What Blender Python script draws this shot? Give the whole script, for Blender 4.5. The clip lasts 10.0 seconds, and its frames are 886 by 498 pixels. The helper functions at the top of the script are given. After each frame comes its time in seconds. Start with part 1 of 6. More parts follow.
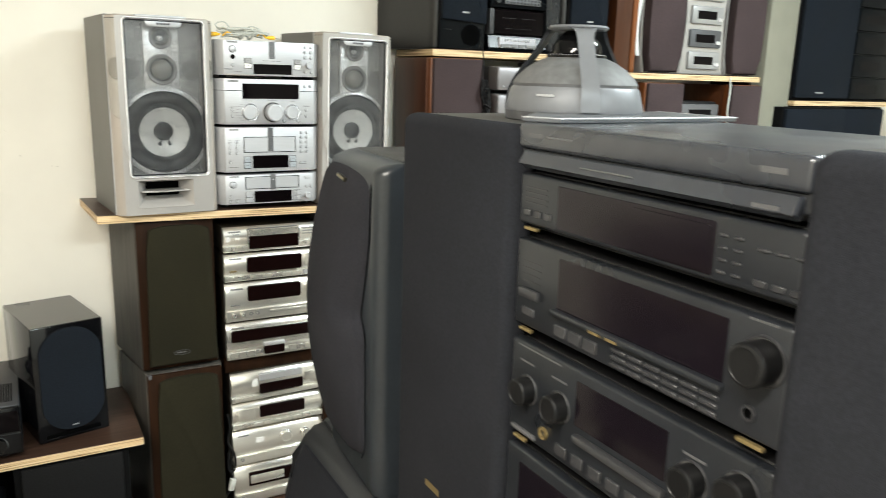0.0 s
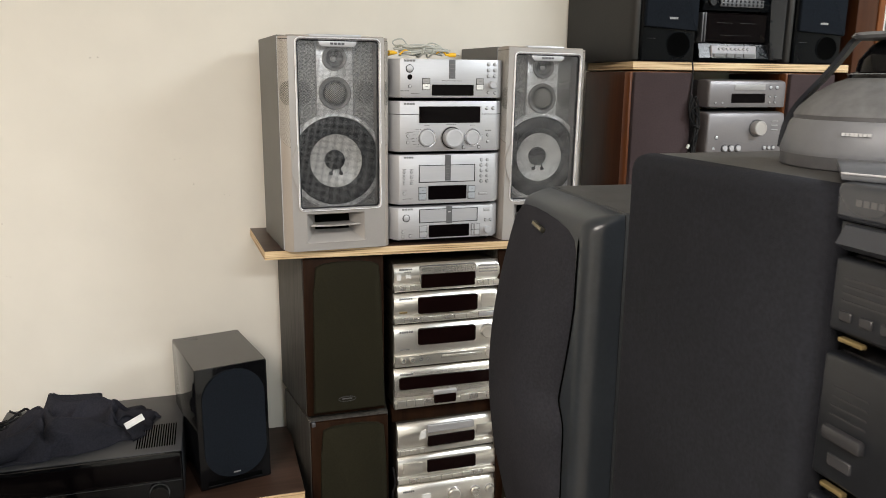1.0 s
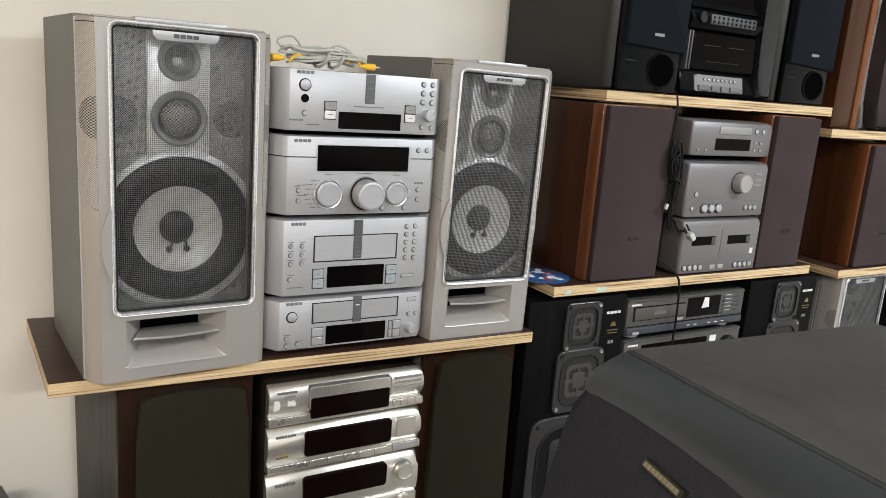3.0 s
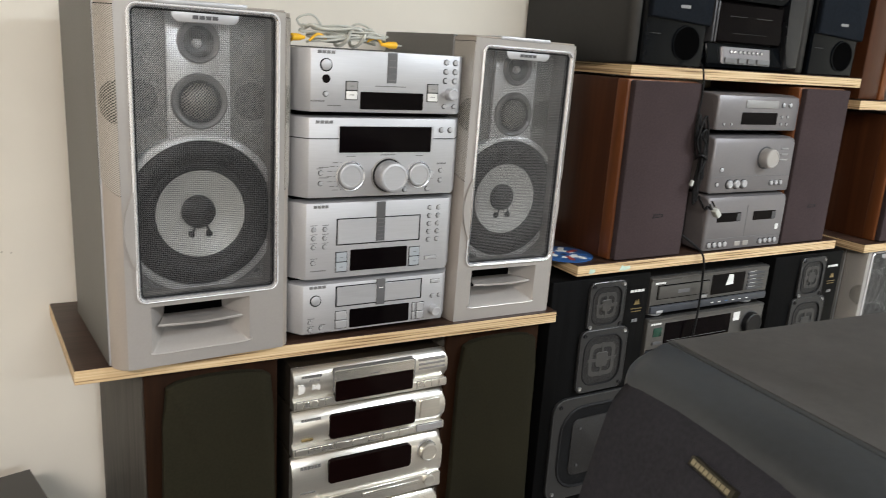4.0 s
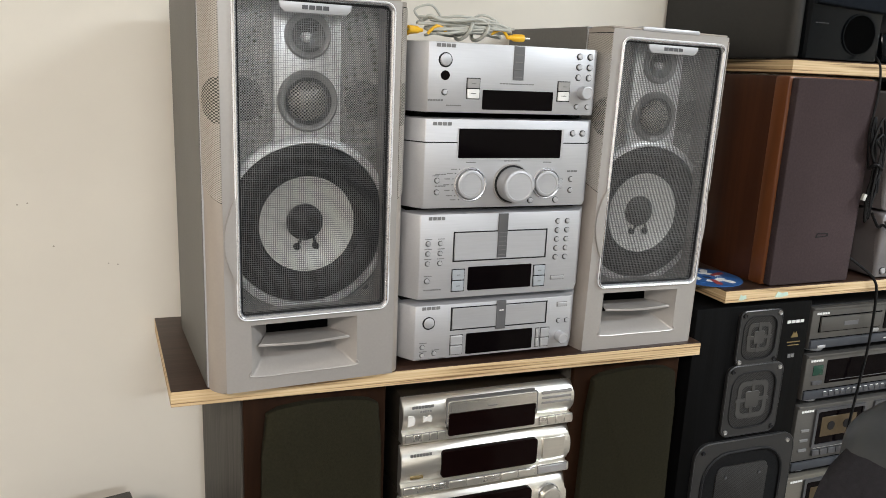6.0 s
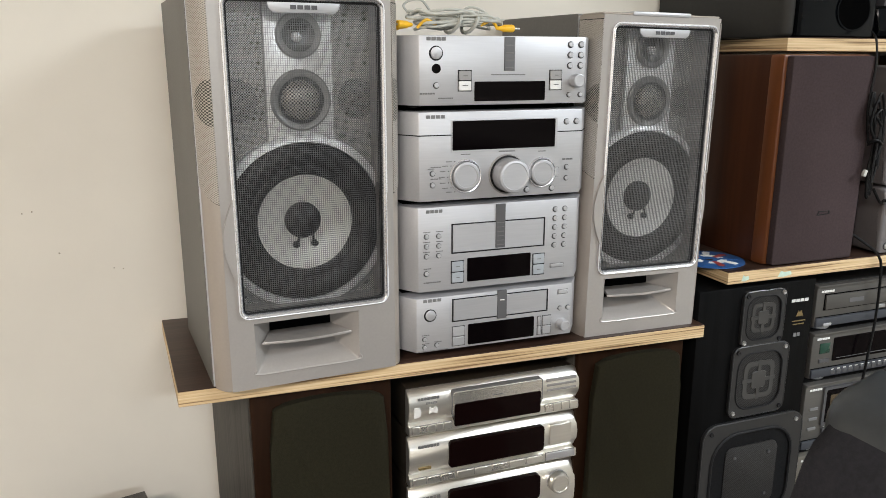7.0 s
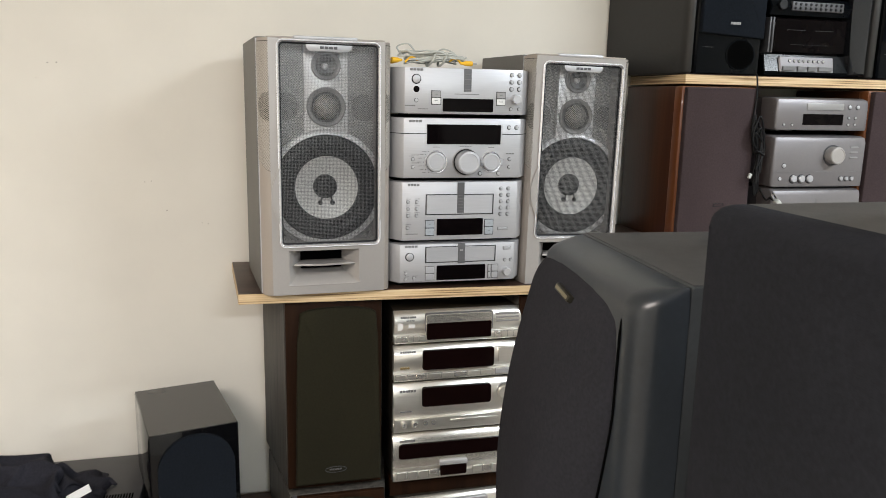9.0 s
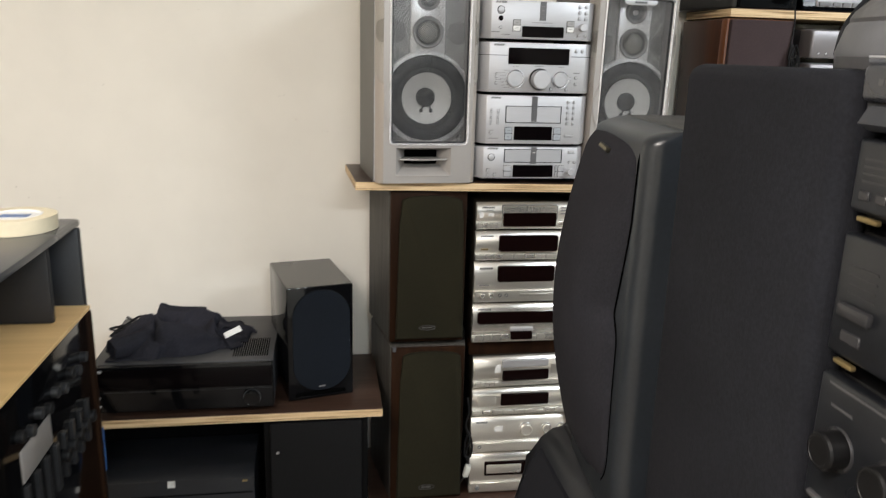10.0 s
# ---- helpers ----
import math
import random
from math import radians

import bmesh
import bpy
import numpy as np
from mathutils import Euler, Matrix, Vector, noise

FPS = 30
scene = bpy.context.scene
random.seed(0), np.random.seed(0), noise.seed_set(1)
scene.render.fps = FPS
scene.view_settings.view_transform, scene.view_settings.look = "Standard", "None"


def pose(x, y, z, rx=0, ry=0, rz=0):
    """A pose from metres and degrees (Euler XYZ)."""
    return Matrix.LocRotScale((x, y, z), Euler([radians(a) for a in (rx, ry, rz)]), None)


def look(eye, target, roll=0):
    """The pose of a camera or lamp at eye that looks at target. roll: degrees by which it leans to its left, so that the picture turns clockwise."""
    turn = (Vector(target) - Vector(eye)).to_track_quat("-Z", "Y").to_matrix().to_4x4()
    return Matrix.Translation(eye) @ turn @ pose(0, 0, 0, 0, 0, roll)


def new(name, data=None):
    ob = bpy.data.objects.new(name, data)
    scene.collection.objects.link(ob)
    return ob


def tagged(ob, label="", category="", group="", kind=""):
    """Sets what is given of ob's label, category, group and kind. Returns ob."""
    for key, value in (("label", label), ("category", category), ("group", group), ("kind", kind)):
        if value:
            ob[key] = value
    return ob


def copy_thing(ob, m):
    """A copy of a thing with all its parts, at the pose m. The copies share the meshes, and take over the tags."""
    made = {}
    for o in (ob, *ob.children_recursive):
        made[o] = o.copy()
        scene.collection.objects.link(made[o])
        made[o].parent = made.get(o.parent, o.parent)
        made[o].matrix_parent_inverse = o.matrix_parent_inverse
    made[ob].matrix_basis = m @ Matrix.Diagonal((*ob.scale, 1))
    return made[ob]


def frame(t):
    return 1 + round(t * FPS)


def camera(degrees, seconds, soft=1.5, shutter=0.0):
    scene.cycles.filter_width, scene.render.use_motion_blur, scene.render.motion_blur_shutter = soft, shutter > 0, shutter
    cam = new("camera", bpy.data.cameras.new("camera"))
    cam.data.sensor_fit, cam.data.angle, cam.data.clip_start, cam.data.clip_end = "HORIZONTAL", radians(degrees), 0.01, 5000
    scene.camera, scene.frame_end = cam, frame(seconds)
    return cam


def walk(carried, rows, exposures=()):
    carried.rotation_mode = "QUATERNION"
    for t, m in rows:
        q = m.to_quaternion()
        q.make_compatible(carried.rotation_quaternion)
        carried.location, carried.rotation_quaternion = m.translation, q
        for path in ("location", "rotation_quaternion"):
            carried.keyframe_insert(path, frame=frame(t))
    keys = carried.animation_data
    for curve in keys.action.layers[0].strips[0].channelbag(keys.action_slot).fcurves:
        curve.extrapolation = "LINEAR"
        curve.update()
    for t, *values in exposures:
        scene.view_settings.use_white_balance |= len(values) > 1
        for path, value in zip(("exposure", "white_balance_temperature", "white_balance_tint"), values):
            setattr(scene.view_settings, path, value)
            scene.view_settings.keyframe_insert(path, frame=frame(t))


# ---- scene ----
cam = camera(60.5, 10.0, soft=0.7, shutter=0.25)
PATH = [
    (0, (0.126, -0.185, 1.546), (1.089, 1.51, 1.101), 1.7),
    (0.5, (0.124, -0.051, 1.572), (0.864, 1.753, 1.125), 1.3),
    (1, (0.183, 0.091, 1.569), (0.757, 1.958, 1.138), 0.5),
    (1.5, (0.243, 0.268, 1.558), (0.782, 2.156, 1.176), 1.9),
    (2, (0.242, 0.527, 1.578), (0.974, 2.344, 1.177), 3.2),
    (2.5, (0.236, 0.703, 1.6), (1.159, 2.431, 1.195), 4.5),
    (2.7, (0.243, 0.741, 1.607), (1.214, 2.441, 1.199), 4.9),
    (3.8, (0.263, 0.804, 1.64), (1.267, 2.462, 1.147), 3.7),
    (4, (0.246, 0.805, 1.629), (1.209, 2.483, 1.123), 3.7),
    (4.5, (0.238, 0.806, 1.594), (1.085, 2.543, 1.079), 3.3),
    (5, (0.254, 0.864, 1.588), (1.017, 2.651, 1.115), 2.3),
    (5.5, (0.276, 0.916, 1.587), (0.995, 2.729, 1.143), 2.9),
    (5.7, (0.279, 0.925, 1.587), (0.992, 2.739, 1.137), 3.0),
    (6.8, (0.305, 0.923, 1.592), (0.977, 2.743, 1.104), 0.3),
    (7, (0.302, 0.911, 1.591), (0.971, 2.732, 1.105), 0.1),
    (7.2, (0.302, 0.889, 1.592), (0.957, 2.714, 1.107), -0.05),
    (7.5, (0.298, 0.85, 1.591), (0.924, 2.687, 1.109), 0.0),
    (8, (0.298, 0.716, 1.593), (0.865, 2.577, 1.129), 0.4),
    (8.5, (0.342, 0.544, 1.574), (0.855, 2.43, 1.152), 0.6),
    (9, (0.319, 0.376, 1.563), (0.81, 2.275, 1.172), 1.2),
    (9.5, (0.248, 0.174, 1.543), (0.709, 2.075, 1.127), 1.4),
    (10, (0.218, -0.01, 1.495), (0.523, 1.902, 0.993), 1.6),
]
EXPOSURES = [(0, .58, 6400, 4), (.5, .18, 6800, 2), (1.0, 0.02, 6550, 12), (1.5, 0.02, 6400, 12), (10.0, 0.02, 6400, 12)]
walk(cam, [(t, look(eye, target, roll)) for t, eye, target, roll in PATH], EXPOSURES)

# ---- world, lamps, exposure ----
world = bpy.data.worlds.new("world")
scene.world = world
world.use_nodes = True
world.node_tree.nodes["Background"].inputs[0].default_value = (0.9, 0.95, 1.0, 1)
world.node_tree.nodes["Background"].inputs[1].default_value = 0.05


def tube_lamp(x, y, z, length, width, power, rz=0.0, color=(0.975, 0.985, 1.0)):
    data = bpy.data.lights.new("fluorescent_lamp", "AREA")
    data.shape, data.size, data.size_y, data.energy, data.color = "RECTANGLE", length, width, power, color
    ob = new("fluorescent_lamp", data)
    ob.matrix_world = pose(x, y, z, 0, 0, rz)
    return ob


CEIL = 2.75
LAMPS = [(2.5, 0.30, 0.0, 68.0, (0.87, 0.955, 1.0)), (-0.9, -0.45, 0.0, 82.0, (1.0, 0.915, 0.83)), (0.9, -2.2, 0.0, 118.0, (0.87, 0.955, 1.0))]
for lx, ly, lr, lp, lc in LAMPS:
    tube_lamp(lx, ly, CEIL - 0.09, 1.2, 0.30, lp, lr, lc)

# ---- materials ----


def mat(name, color, rough=0.5, metal=0.0, var=0.10, scale=35.0, big=0.08, bigscale=3.0, bump=0.0, bscale=400.0,
        coat=0.0, spec=0.5, stretch=(1, 1, 1), rvar=0.08):
    """Procedural surface: colour varied at two scales, roughness variation and fine relief."""
    m = bpy.data.materials.new(name)
    m.use_nodes = True
    nt = m.node_tree
    b = nt.nodes["Principled BSDF"]
    tc = nt.nodes.new("ShaderNodeTexCoord")
    mp = nt.nodes.new("ShaderNodeMapping")
    mp.inputs["Scale"].default_value = stretch
    inf = nt.nodes.new("ShaderNodeObjectInfo")
    nt.links.new(tc.outputs["Object"], mp.inputs["Vector"])
    off = nt.nodes.new("ShaderNodeVectorMath")
    off.operation = "ADD"
    nt.links.new(mp.outputs[0], off.inputs[0])
    mul = nt.nodes.new("ShaderNodeMath")
    mul.operation = "MULTIPLY"
    mul.inputs[1].default_value = 17.0
    nt.links.new(inf.outputs["Random"], mul.inputs[0])
    nt.links.new(mul.outputs[0], off.inputs[1])

    def nz(sc, detail=4.0):
        n = nt.nodes.new("ShaderNodeTexNoise")
        n.inputs["Scale"].default_value = sc
        n.inputs["Detail"].default_value = detail
        nt.links.new(off.outputs[0], n.inputs["Vector"])
        return n.outputs["Fac"]

    def rng(src, lo, hi):
        r = nt.nodes.new("ShaderNodeMapRange")
        r.inputs["From Min"].default_value, r.inputs["From Max"].default_value = 0.3, 0.7
        r.inputs["To Min"].default_value, r.inputs["To Max"].default_value = lo, hi
        nt.links.new(src, r.inputs["Value"])
        return r.outputs[0]
    f1, f2 = nz(scale), nz(bigscale)
    p = nt.nodes.new("ShaderNodeMath")
    p.operation = "MULTIPLY"
    nt.links.new(rng(f1, 1 - var, 1 + var), p.inputs[0])
    nt.links.new(rng(f2, 1 - big, 1 + big), p.inputs[1])
    vm = nt.nodes.new("ShaderNodeVectorMath")
    vm.operation = "SCALE"
    vm.inputs[0].default_value = color
    nt.links.new(p.outputs[0], vm.inputs["Scale"])
    nt.links.new(vm.outputs[0], b.inputs["Base Color"])
    nt.links.new(rng(f2, max(0.02, rough - rvar), min(1, rough + rvar)), b.inputs["Roughness"])
    b.inputs["Metallic"].default_value = metal
    b.inputs["Specular IOR Level"].default_value = spec
    b.inputs["Coat Weight"].default_value = coat
    if bump:
        bp = nt.nodes.new("ShaderNodeBump")
        bp.inputs["Strength"].default_value = bump
        bp.inputs["Distance"].default_value = 0.001
        nt.links.new(nz(bscale, 2.0), bp.inputs["Height"])
        nt.links.new(bp.outputs[0], b.inputs["Normal"])
    return m


def wood(name, dark, light, rough=0.4, along="z", fine=60.0, coat=0.1):
    """Wood with grain along one axis."""
    st = {"x": (0.06, 1, 1), "y": (1, 0.06, 1), "z": (1, 1, 0.06)}[along]
    m = mat(name, light, rough, coat=coat, stretch=st, bump=0.12, bscale=fine * 4, spec=0.06 if sum(light) < 0.05 else 0.1 if sum(light) < 0.1 else 0.3 if sum(light) < 0.3 else 0.5)
    nt = m.node_tree
    b = nt.nodes["Principled BSDF"]
    n = nt.nodes.new("ShaderNodeTexNoise")
    n.inputs["Scale"].default_value, n.inputs["Detail"].default_value = fine, 6.0
    n.inputs["Distortion"].default_value = 0.6
    nt.links.new([x for x in nt.nodes if x.bl_idname == "ShaderNodeVectorMath" and x.operation == "ADD"][0].outputs[0], n.inputs["Vector"])
    r = nt.nodes.new("ShaderNodeValToRGB")
    r.color_ramp.elements[0].position, r.color_ramp.elements[0].color = 0.32, (*dark, 1)
    r.color_ramp.elements[1].position, r.color_ramp.elements[1].color = 0.68, (*light, 1)
    nt.links.new(n.outputs["Fac"], r.inputs["Fac"])
    nt.links.new(r.outputs["Color"], b.inputs["Base Color"])
    return m


def ply():
    """Plywood edge: thin veneers stacked in height."""
    m = mat("plywood_edge", (0.55, 0.38, 0.2), 0.6)
    nt = m.node_tree
    b = nt.nodes["Principled BSDF"]
    tc = nt.nodes.new("ShaderNodeTexCoord")
    mp = nt.nodes.new("ShaderNodeMapping")
    mp.inputs["Scale"].default_value = (2.5, 2.5, 190.0)
    nt.links.new(tc.outputs["Object"], mp.inputs["Vector"])
    n = nt.nodes.new("ShaderNodeTexNoise")
    n.inputs["Scale"].default_value, n.inputs["Detail"].default_value = 1.6, 5.0
    nt.links.new(mp.outputs[0], n.inputs["Vector"])
    r = nt.nodes.new("ShaderNodeValToRGB")
    e = r.color_ramp.elements
    e[0].position, e[0].color = 0.37, (0.20, 0.115, 0.05, 1)
    e[1].position, e[1].color = 0.66, (0.74, 0.58, 0.36, 1)
    mid = e.new(0.47)
    mid.color = (0.58, 0.41, 0.22, 1)
    nt.links.new(n.outputs["Fac"], r.inputs["Fac"])
    nt.links.new(r.outputs["Color"], b.inputs["Base Color"])
    return m


def dotted(name, base, hole, pitch, size=0.33, rough=0.45, metal=0.3, plane="xz"):
    """Sheet with a close pattern of punched holes."""
    m = mat(name, base, rough, metal)
    nt = m.node_tree
    b = nt.nodes["Principled BSDF"]
    tc = nt.nodes.new("ShaderNodeTexCoord")
    v = nt.nodes.new("ShaderNodeTexVoronoi")
    v.inputs["Scale"].default_value = 1.0 / pitch
    v.inputs["Randomness"].default_value = 0.0
    flat = nt.nodes.new("ShaderNodeMapping")
    flat.inputs["Scale"].default_value = (1, 0, 1) if plane == "xz" else (0, 1, 1)
    flat.inputs["Rotation"].default_value = (0, radians(45), 0) if plane == "xz" else (radians(45), 0, 0)
    nt.links.new(tc.outputs["Object"], flat.inputs["Vector"])
    nt.links.new(flat.outputs[0], v.inputs["Vector"])
    r = nt.nodes.new("ShaderNodeValToRGB")
    e = r.color_ramp.elements
    e[0].position, e[0].color = size, (*hole, 1)
    e[1].position, e[1].color = size + 0.1, (*base, 1)
    nt.links.new(v.outputs["Distance"], r.inputs["Fac"])
    nt.links.new(r.outputs["Color"], b.inputs["Base Color"])
    return m


def weave(name, color, rough=0.95, pitch=900.0, var=0.25):
    return mat(name, color, rough, var=var, scale=260.0, big=0.14, bigscale=7.0, bump=0.5, bscale=pitch, spec=0.12)


WALL = mat("wall_paint", (0.755, 0.718, 0.64), 0.75, var=0.02, scale=9.0, big=0.025, bigscale=0.9, bump=0.06, bscale=160.0, spec=0.3)
CEILM = mat("ceiling_paint", (0.82, 0.81, 0.78), 0.85, var=0.02)
# Cream wall paint, darkened so the colour carries the pier's shade.
PIER = mat("shaded_cream_paint", (0.19, 0.182, 0.14), 0.8, var=0.05, scale=9.0, big=0.08)
FLOORM = mat("floor_vinyl", (0.20, 0.17, 0.14), 0.45, var=0.12, scale=14.0)
PLY = ply()
LAMI = wood("dark_laminate", (0.032, 0.017, 0.011), (0.062, 0.034, 0.024), 0.42, "x", 50.0, 0.0)
SILVER = mat("silver_paint", (0.408, 0.386, 0.366), 0.38, 0.35, var=0.02, scale=300.0, big=0.02, bump=0.03, bscale=2500.0)
SILVER_W = mat("warm_silver_paint", (0.425, 0.380, 0.335), 0.42, 0.3, var=0.02, scale=300.0, big=0.03)
SILVER_I = mat("bright_silver", (0.92, 0.92, 0.93), 0.34, 0.35, var=0.02, scale=300.0, big=0.02)
STRIPM = mat("strip_grey", (0.13, 0.13, 0.135), 0.4, 0.3, var=0.03)
GREENW = mat("green_tint_window", (0.010, 0.045, 0.030), 0.2, var=0.05)
TAPEGOLD = mat("brown_gold_interior", (0.085, 0.060, 0.032), 0.4, 0.3, var=0.15, scale=120.0)
CREAMFACE = mat("cream_grey_faceplate", (0.185, 0.172, 0.145), 0.42, 0.3, var=0.04, scale=300.0, stretch=(0.05, 1, 1))
TRAYTOP = mat("grey_tray_top", (0.098, 0.104, 0.114), 0.36, 0.1, var=0.10, scale=60.0, big=0.15, bigscale=8.0)
KEYM = mat("pale_blue_key", (0.37, 0.40, 0.43), 0.35, 0.1, var=0.02)
BRONZE = mat("dark_bronze_case", (0.040, 0.033, 0.025), 0.38, 0.4, var=0.08, scale=200.0)
RUBBER_B = mat("blue_black_rubber", (0.0045, 0.0055, 0.0075), 0.42, spec=0.35, var=0.08)
TURQ = mat("turquoise_smudge", (0.48, 0.62, 0.54), 0.7, var=0.1, scale=120.0)
GREYFACE = mat("dull_grey_faceplate", (0.092, 0.088, 0.082), 0.40, 0.35, var=0.04, scale=300.0, stretch=(0.05, 1, 1))
GREYSTRIP = mat("slate_strip", (0.050, 0.055, 0.066), 0.4, 0.2, var=0.05)
DRVFRAME = mat("driver_frame_charcoal", (0.029, 0.029, 0.0295), 0.34, 0.2, var=0.05, scale=200.0)
DRVCORE = mat("driver_core_grey", (0.052, 0.051, 0.049), 0.4, 0.2, var=0.08)
GREYSIDE = mat("dark_grey_side", (0.032, 0.033, 0.035), 0.3, 0.3, var=0.05)
PILLARM = mat("glossy_grey_pillar", (0.015, 0.016, 0.018), 0.20, 0.1, var=0.05)
MARKM = mat("scuff_brown", (0.36, 0.32, 0.26), 0.8)
SILVER_B = mat("brushed_silver", (0.505, 0.508, 0.525), 0.48, 0.55, var=0.03, scale=500.0, big=0.02, stretch=(0.05, 1, 1), bump=0.02)
WIREM = mat("grille_wire", (0.222, 0.222, 0.227), 0.34, 0.75)
SILVER_D = mat("dim_silver", (0.33, 0.325, 0.32), 0.42, 0.35, var=0.03, scale=300.0, big=0.03)
CHAMP = mat("champagne_metal", (0.82, 0.800, 0.745), 0.29, 0.85, var=0.03, scale=400.0, big=0.04, stretch=(0.05, 1, 1))
CHROME = mat("chrome_trim", (0.80, 0.81, 0.85), 0.18, 0.80, var=0.02)
GREYDISH = mat("tweeter_dish_grey", (0.11, 0.11, 0.11), 0.35, 0.5)
BLACK_T = mat("black_lacquer_top", (0.021, 0.020, 0.019), 0.24, var=0.06, spec=0.5, coat=0.3)
GREYBOX = mat("grey_vinyl", (0.145, 0.14, 0.13), 0.55, var=0.06, scale=300.0, bump=0.1)
CONE = mat("woofer_cone", (0.86, 0.855, 0.83), 0.45, 0.2, var=0.04, scale=120.0)
RUBBER = mat("black_rubber", (0.010, 0.010, 0.011), 0.6, spec=0.25, var=0.1)
BLACK = mat("black_plastic", (0.008, 0.008, 0.0085), 0.45, spec=0.3, var=0.1, scale=200.0, big=0.12, bump=0.05, bscale=1200.0)
BLACK_S = mat("satin_black_casing", (0.0150, 0.0168, 0.0205), 0.34, spec=0.5, var=0.10, scale=150.0, big=0.2, bigscale=6.0, bump=0.08, bscale=900.0)
SMOKE = mat("smoked_window", (0.0080, 0.0058, 0.0085), 0.15, var=0.10, spec=0.34)
DECKKEY = mat("dark_key", (0.036, 0.036, 0.039), 0.4, var=0.08)
BLACK_G = mat("gloss_black_lacquer", (0.003, 0.003, 0.0035), 0.08, var=0.05, spec=0.24, coat=0.04, rvar=0.03)
BLACK_V = wood("black_ash_vinyl", (0.002, 0.002, 0.002), (0.0045, 0.0045, 0.0048), 0.55, "z", 90.0, 0.0)
SIDE_V = wood("charcoal_ash_vinyl", (0.034, 0.031, 0.027), (0.082, 0.076, 0.066), 0.5, "z", 90.0, 0.0)
GLASS = mat("display_window", (0.0030, 0.0021, 0.0024), 0.08, var=0.05, spec=0.07, rvar=0.02)
REDGLASS = mat("red_black_window", (0.0062, 0.0025, 0.0024), 0.08, var=0.05, spec=0.07, rvar=0.02)
BLACK_N = mat("blue_black_casing", (0.0028, 0.0036, 0.0046), 0.18, spec=0.09, var=0.10, scale=150.0, big=0.2)
BLACK_W = mat("warm_black_casing", (0.0170, 0.0160, 0.0145), 0.36, spec=0.5, var=0.10, scale=150.0, big=0.2)
SHELL = mat("moulded_black_shell", (0.024, 0.029, 0.035), 0.36, spec=0.6, var=0.10, scale=150.0, big=0.15, bigscale=6.0, bump=0.05, bscale=900.0)
SHELL_C = mat("black_grained_cabinet", (0.027, 0.031, 0.034), 0.42, spec=0.6, var=0.12, scale=220.0, big=0.18, bigscale=5.0, bump=0.16, bscale=700.0)
# Grey for speaker tops, lighter than the cabinets to carry the lamp light.
LITTOP = mat("lit_grey_top", (0.050, 0.048, 0.046), 0.5, var=0.15, scale=120.0, big=0.2, bigscale=7.0, bump=0.1, bscale=900.0)
BADGEM = mat("worn_brass_badge", (0.045, 0.041, 0.030), 0.4, 0.6, var=0.15, scale=300.0)
BRASSL = mat("pale_brass_letters", (0.27, 0.24, 0.16), 0.4, 0.5, var=0.1)
MICRO = mat("micro_silver", (0.205, 0.194, 0.198), 0.42, 0.35, var=0.03, scale=300.0, big=0.04)
HOLE = mat("dark_cavity", (0.002, 0.002, 0.002), 0.9, spec=0.0)
CLOTH_K = weave("black_grille_cloth", (0.009, 0.009, 0.0095))
CLOTH_C = weave("charcoal_grille_cloth", (0.0180, 0.0190, 0.0232), var=0.15)
CLOTH_M = weave("slate_grille_cloth", (0.0255, 0.0255, 0.0305), var=0.15)
CLOTH_O = weave("olive_brown_cloth", (0.0180, 0.0163, 0.0092), var=0.18)
CLOTH_P = weave("mauve_grey_cloth", (0.049, 0.035, 0.036), var=0.12)
CLOTH_B = weave("navy_black_foam", (0.0072, 0.0095, 0.0135))
GARM = weave("black_jersey", (0.021, 0.021, 0.027), pitch=700.0)
WALNUT = wood("walnut_frame", (0.010, 0.0045, 0.0024), (0.026, 0.0115, 0.0055), 0.5, "z", 40.0, 0.0)
CHERRY = wood("cherry_veneer", (0.038, 0.0115, 0.0040), (0.070, 0.0225, 0.0078), 0.36, "z", 38.0, 0.1)
CHERRY_L = wood("cherry_veneer_edge", (0.115, 0.036, 0.0105), (0.185, 0.062, 0.019), 0.36, "z", 38.0, 0.08)
OAKTOP = wood("orange_pine", (0.74, 0.46, 0.19), (0.90, 0.60, 0.27), 0.45, "y", 30.0)
GREYFRM = mat("driver_frame_grey", (0.085, 0.085, 0.09), 0.45, 0.3, var=0.05, scale=200.0)
DRVMESH = dotted("driver_mesh", (0.046, 0.046, 0.047), (0.005, 0.004, 0.004), 0.0024, 0.38)
PERF_S = dotted("perforated_shade", (0.58, 0.57, 0.55), (0.03, 0.03, 0.03), 0.0024, 0.40)
DOMEM = dotted("dome_mesh", (0.55, 0.53, 0.48), (0.03, 0.03, 0.03), 0.0030, 0.36)
PERF = dotted("perforated_silver", (0.50, 0.465, 0.42), (0.25, 0.235, 0.21), 0.0019, 0.29, plane="yz")
PERF_C = dotted("perforated_coarse", (0.50, 0.47, 0.42), (0.07, 0.07, 0.06), 0.0026, 0.38, plane="yz")
PERF_D = dotted("perforated_grey", (0.72, 0.71, 0.69), (0.095, 0.095, 0.092), 0.0021, 0.37)
GOLD = mat("gold_print", (0.32, 0.24, 0.11), 0.35, 0.6)
WHITE = mat("white_print", (0.80, 0.80, 0.78), 0.5)
PAPER = mat("paper_sticker", (0.72, 0.72, 0.70), 0.8, var=0.08, scale=120.0)
INK = mat("grey_print", (0.16, 0.16, 0.16), 0.6)
YELLOW = mat("yellow_plug", (0.85, 0.48, 0.02), 0.4)
IVORY = mat("ivory_cable", (0.48, 0.49, 0.45), 0.45, bump=0.05)
CORDM = mat("black_cord", (0.005, 0.005, 0.0055), 0.5, spec=0.2)
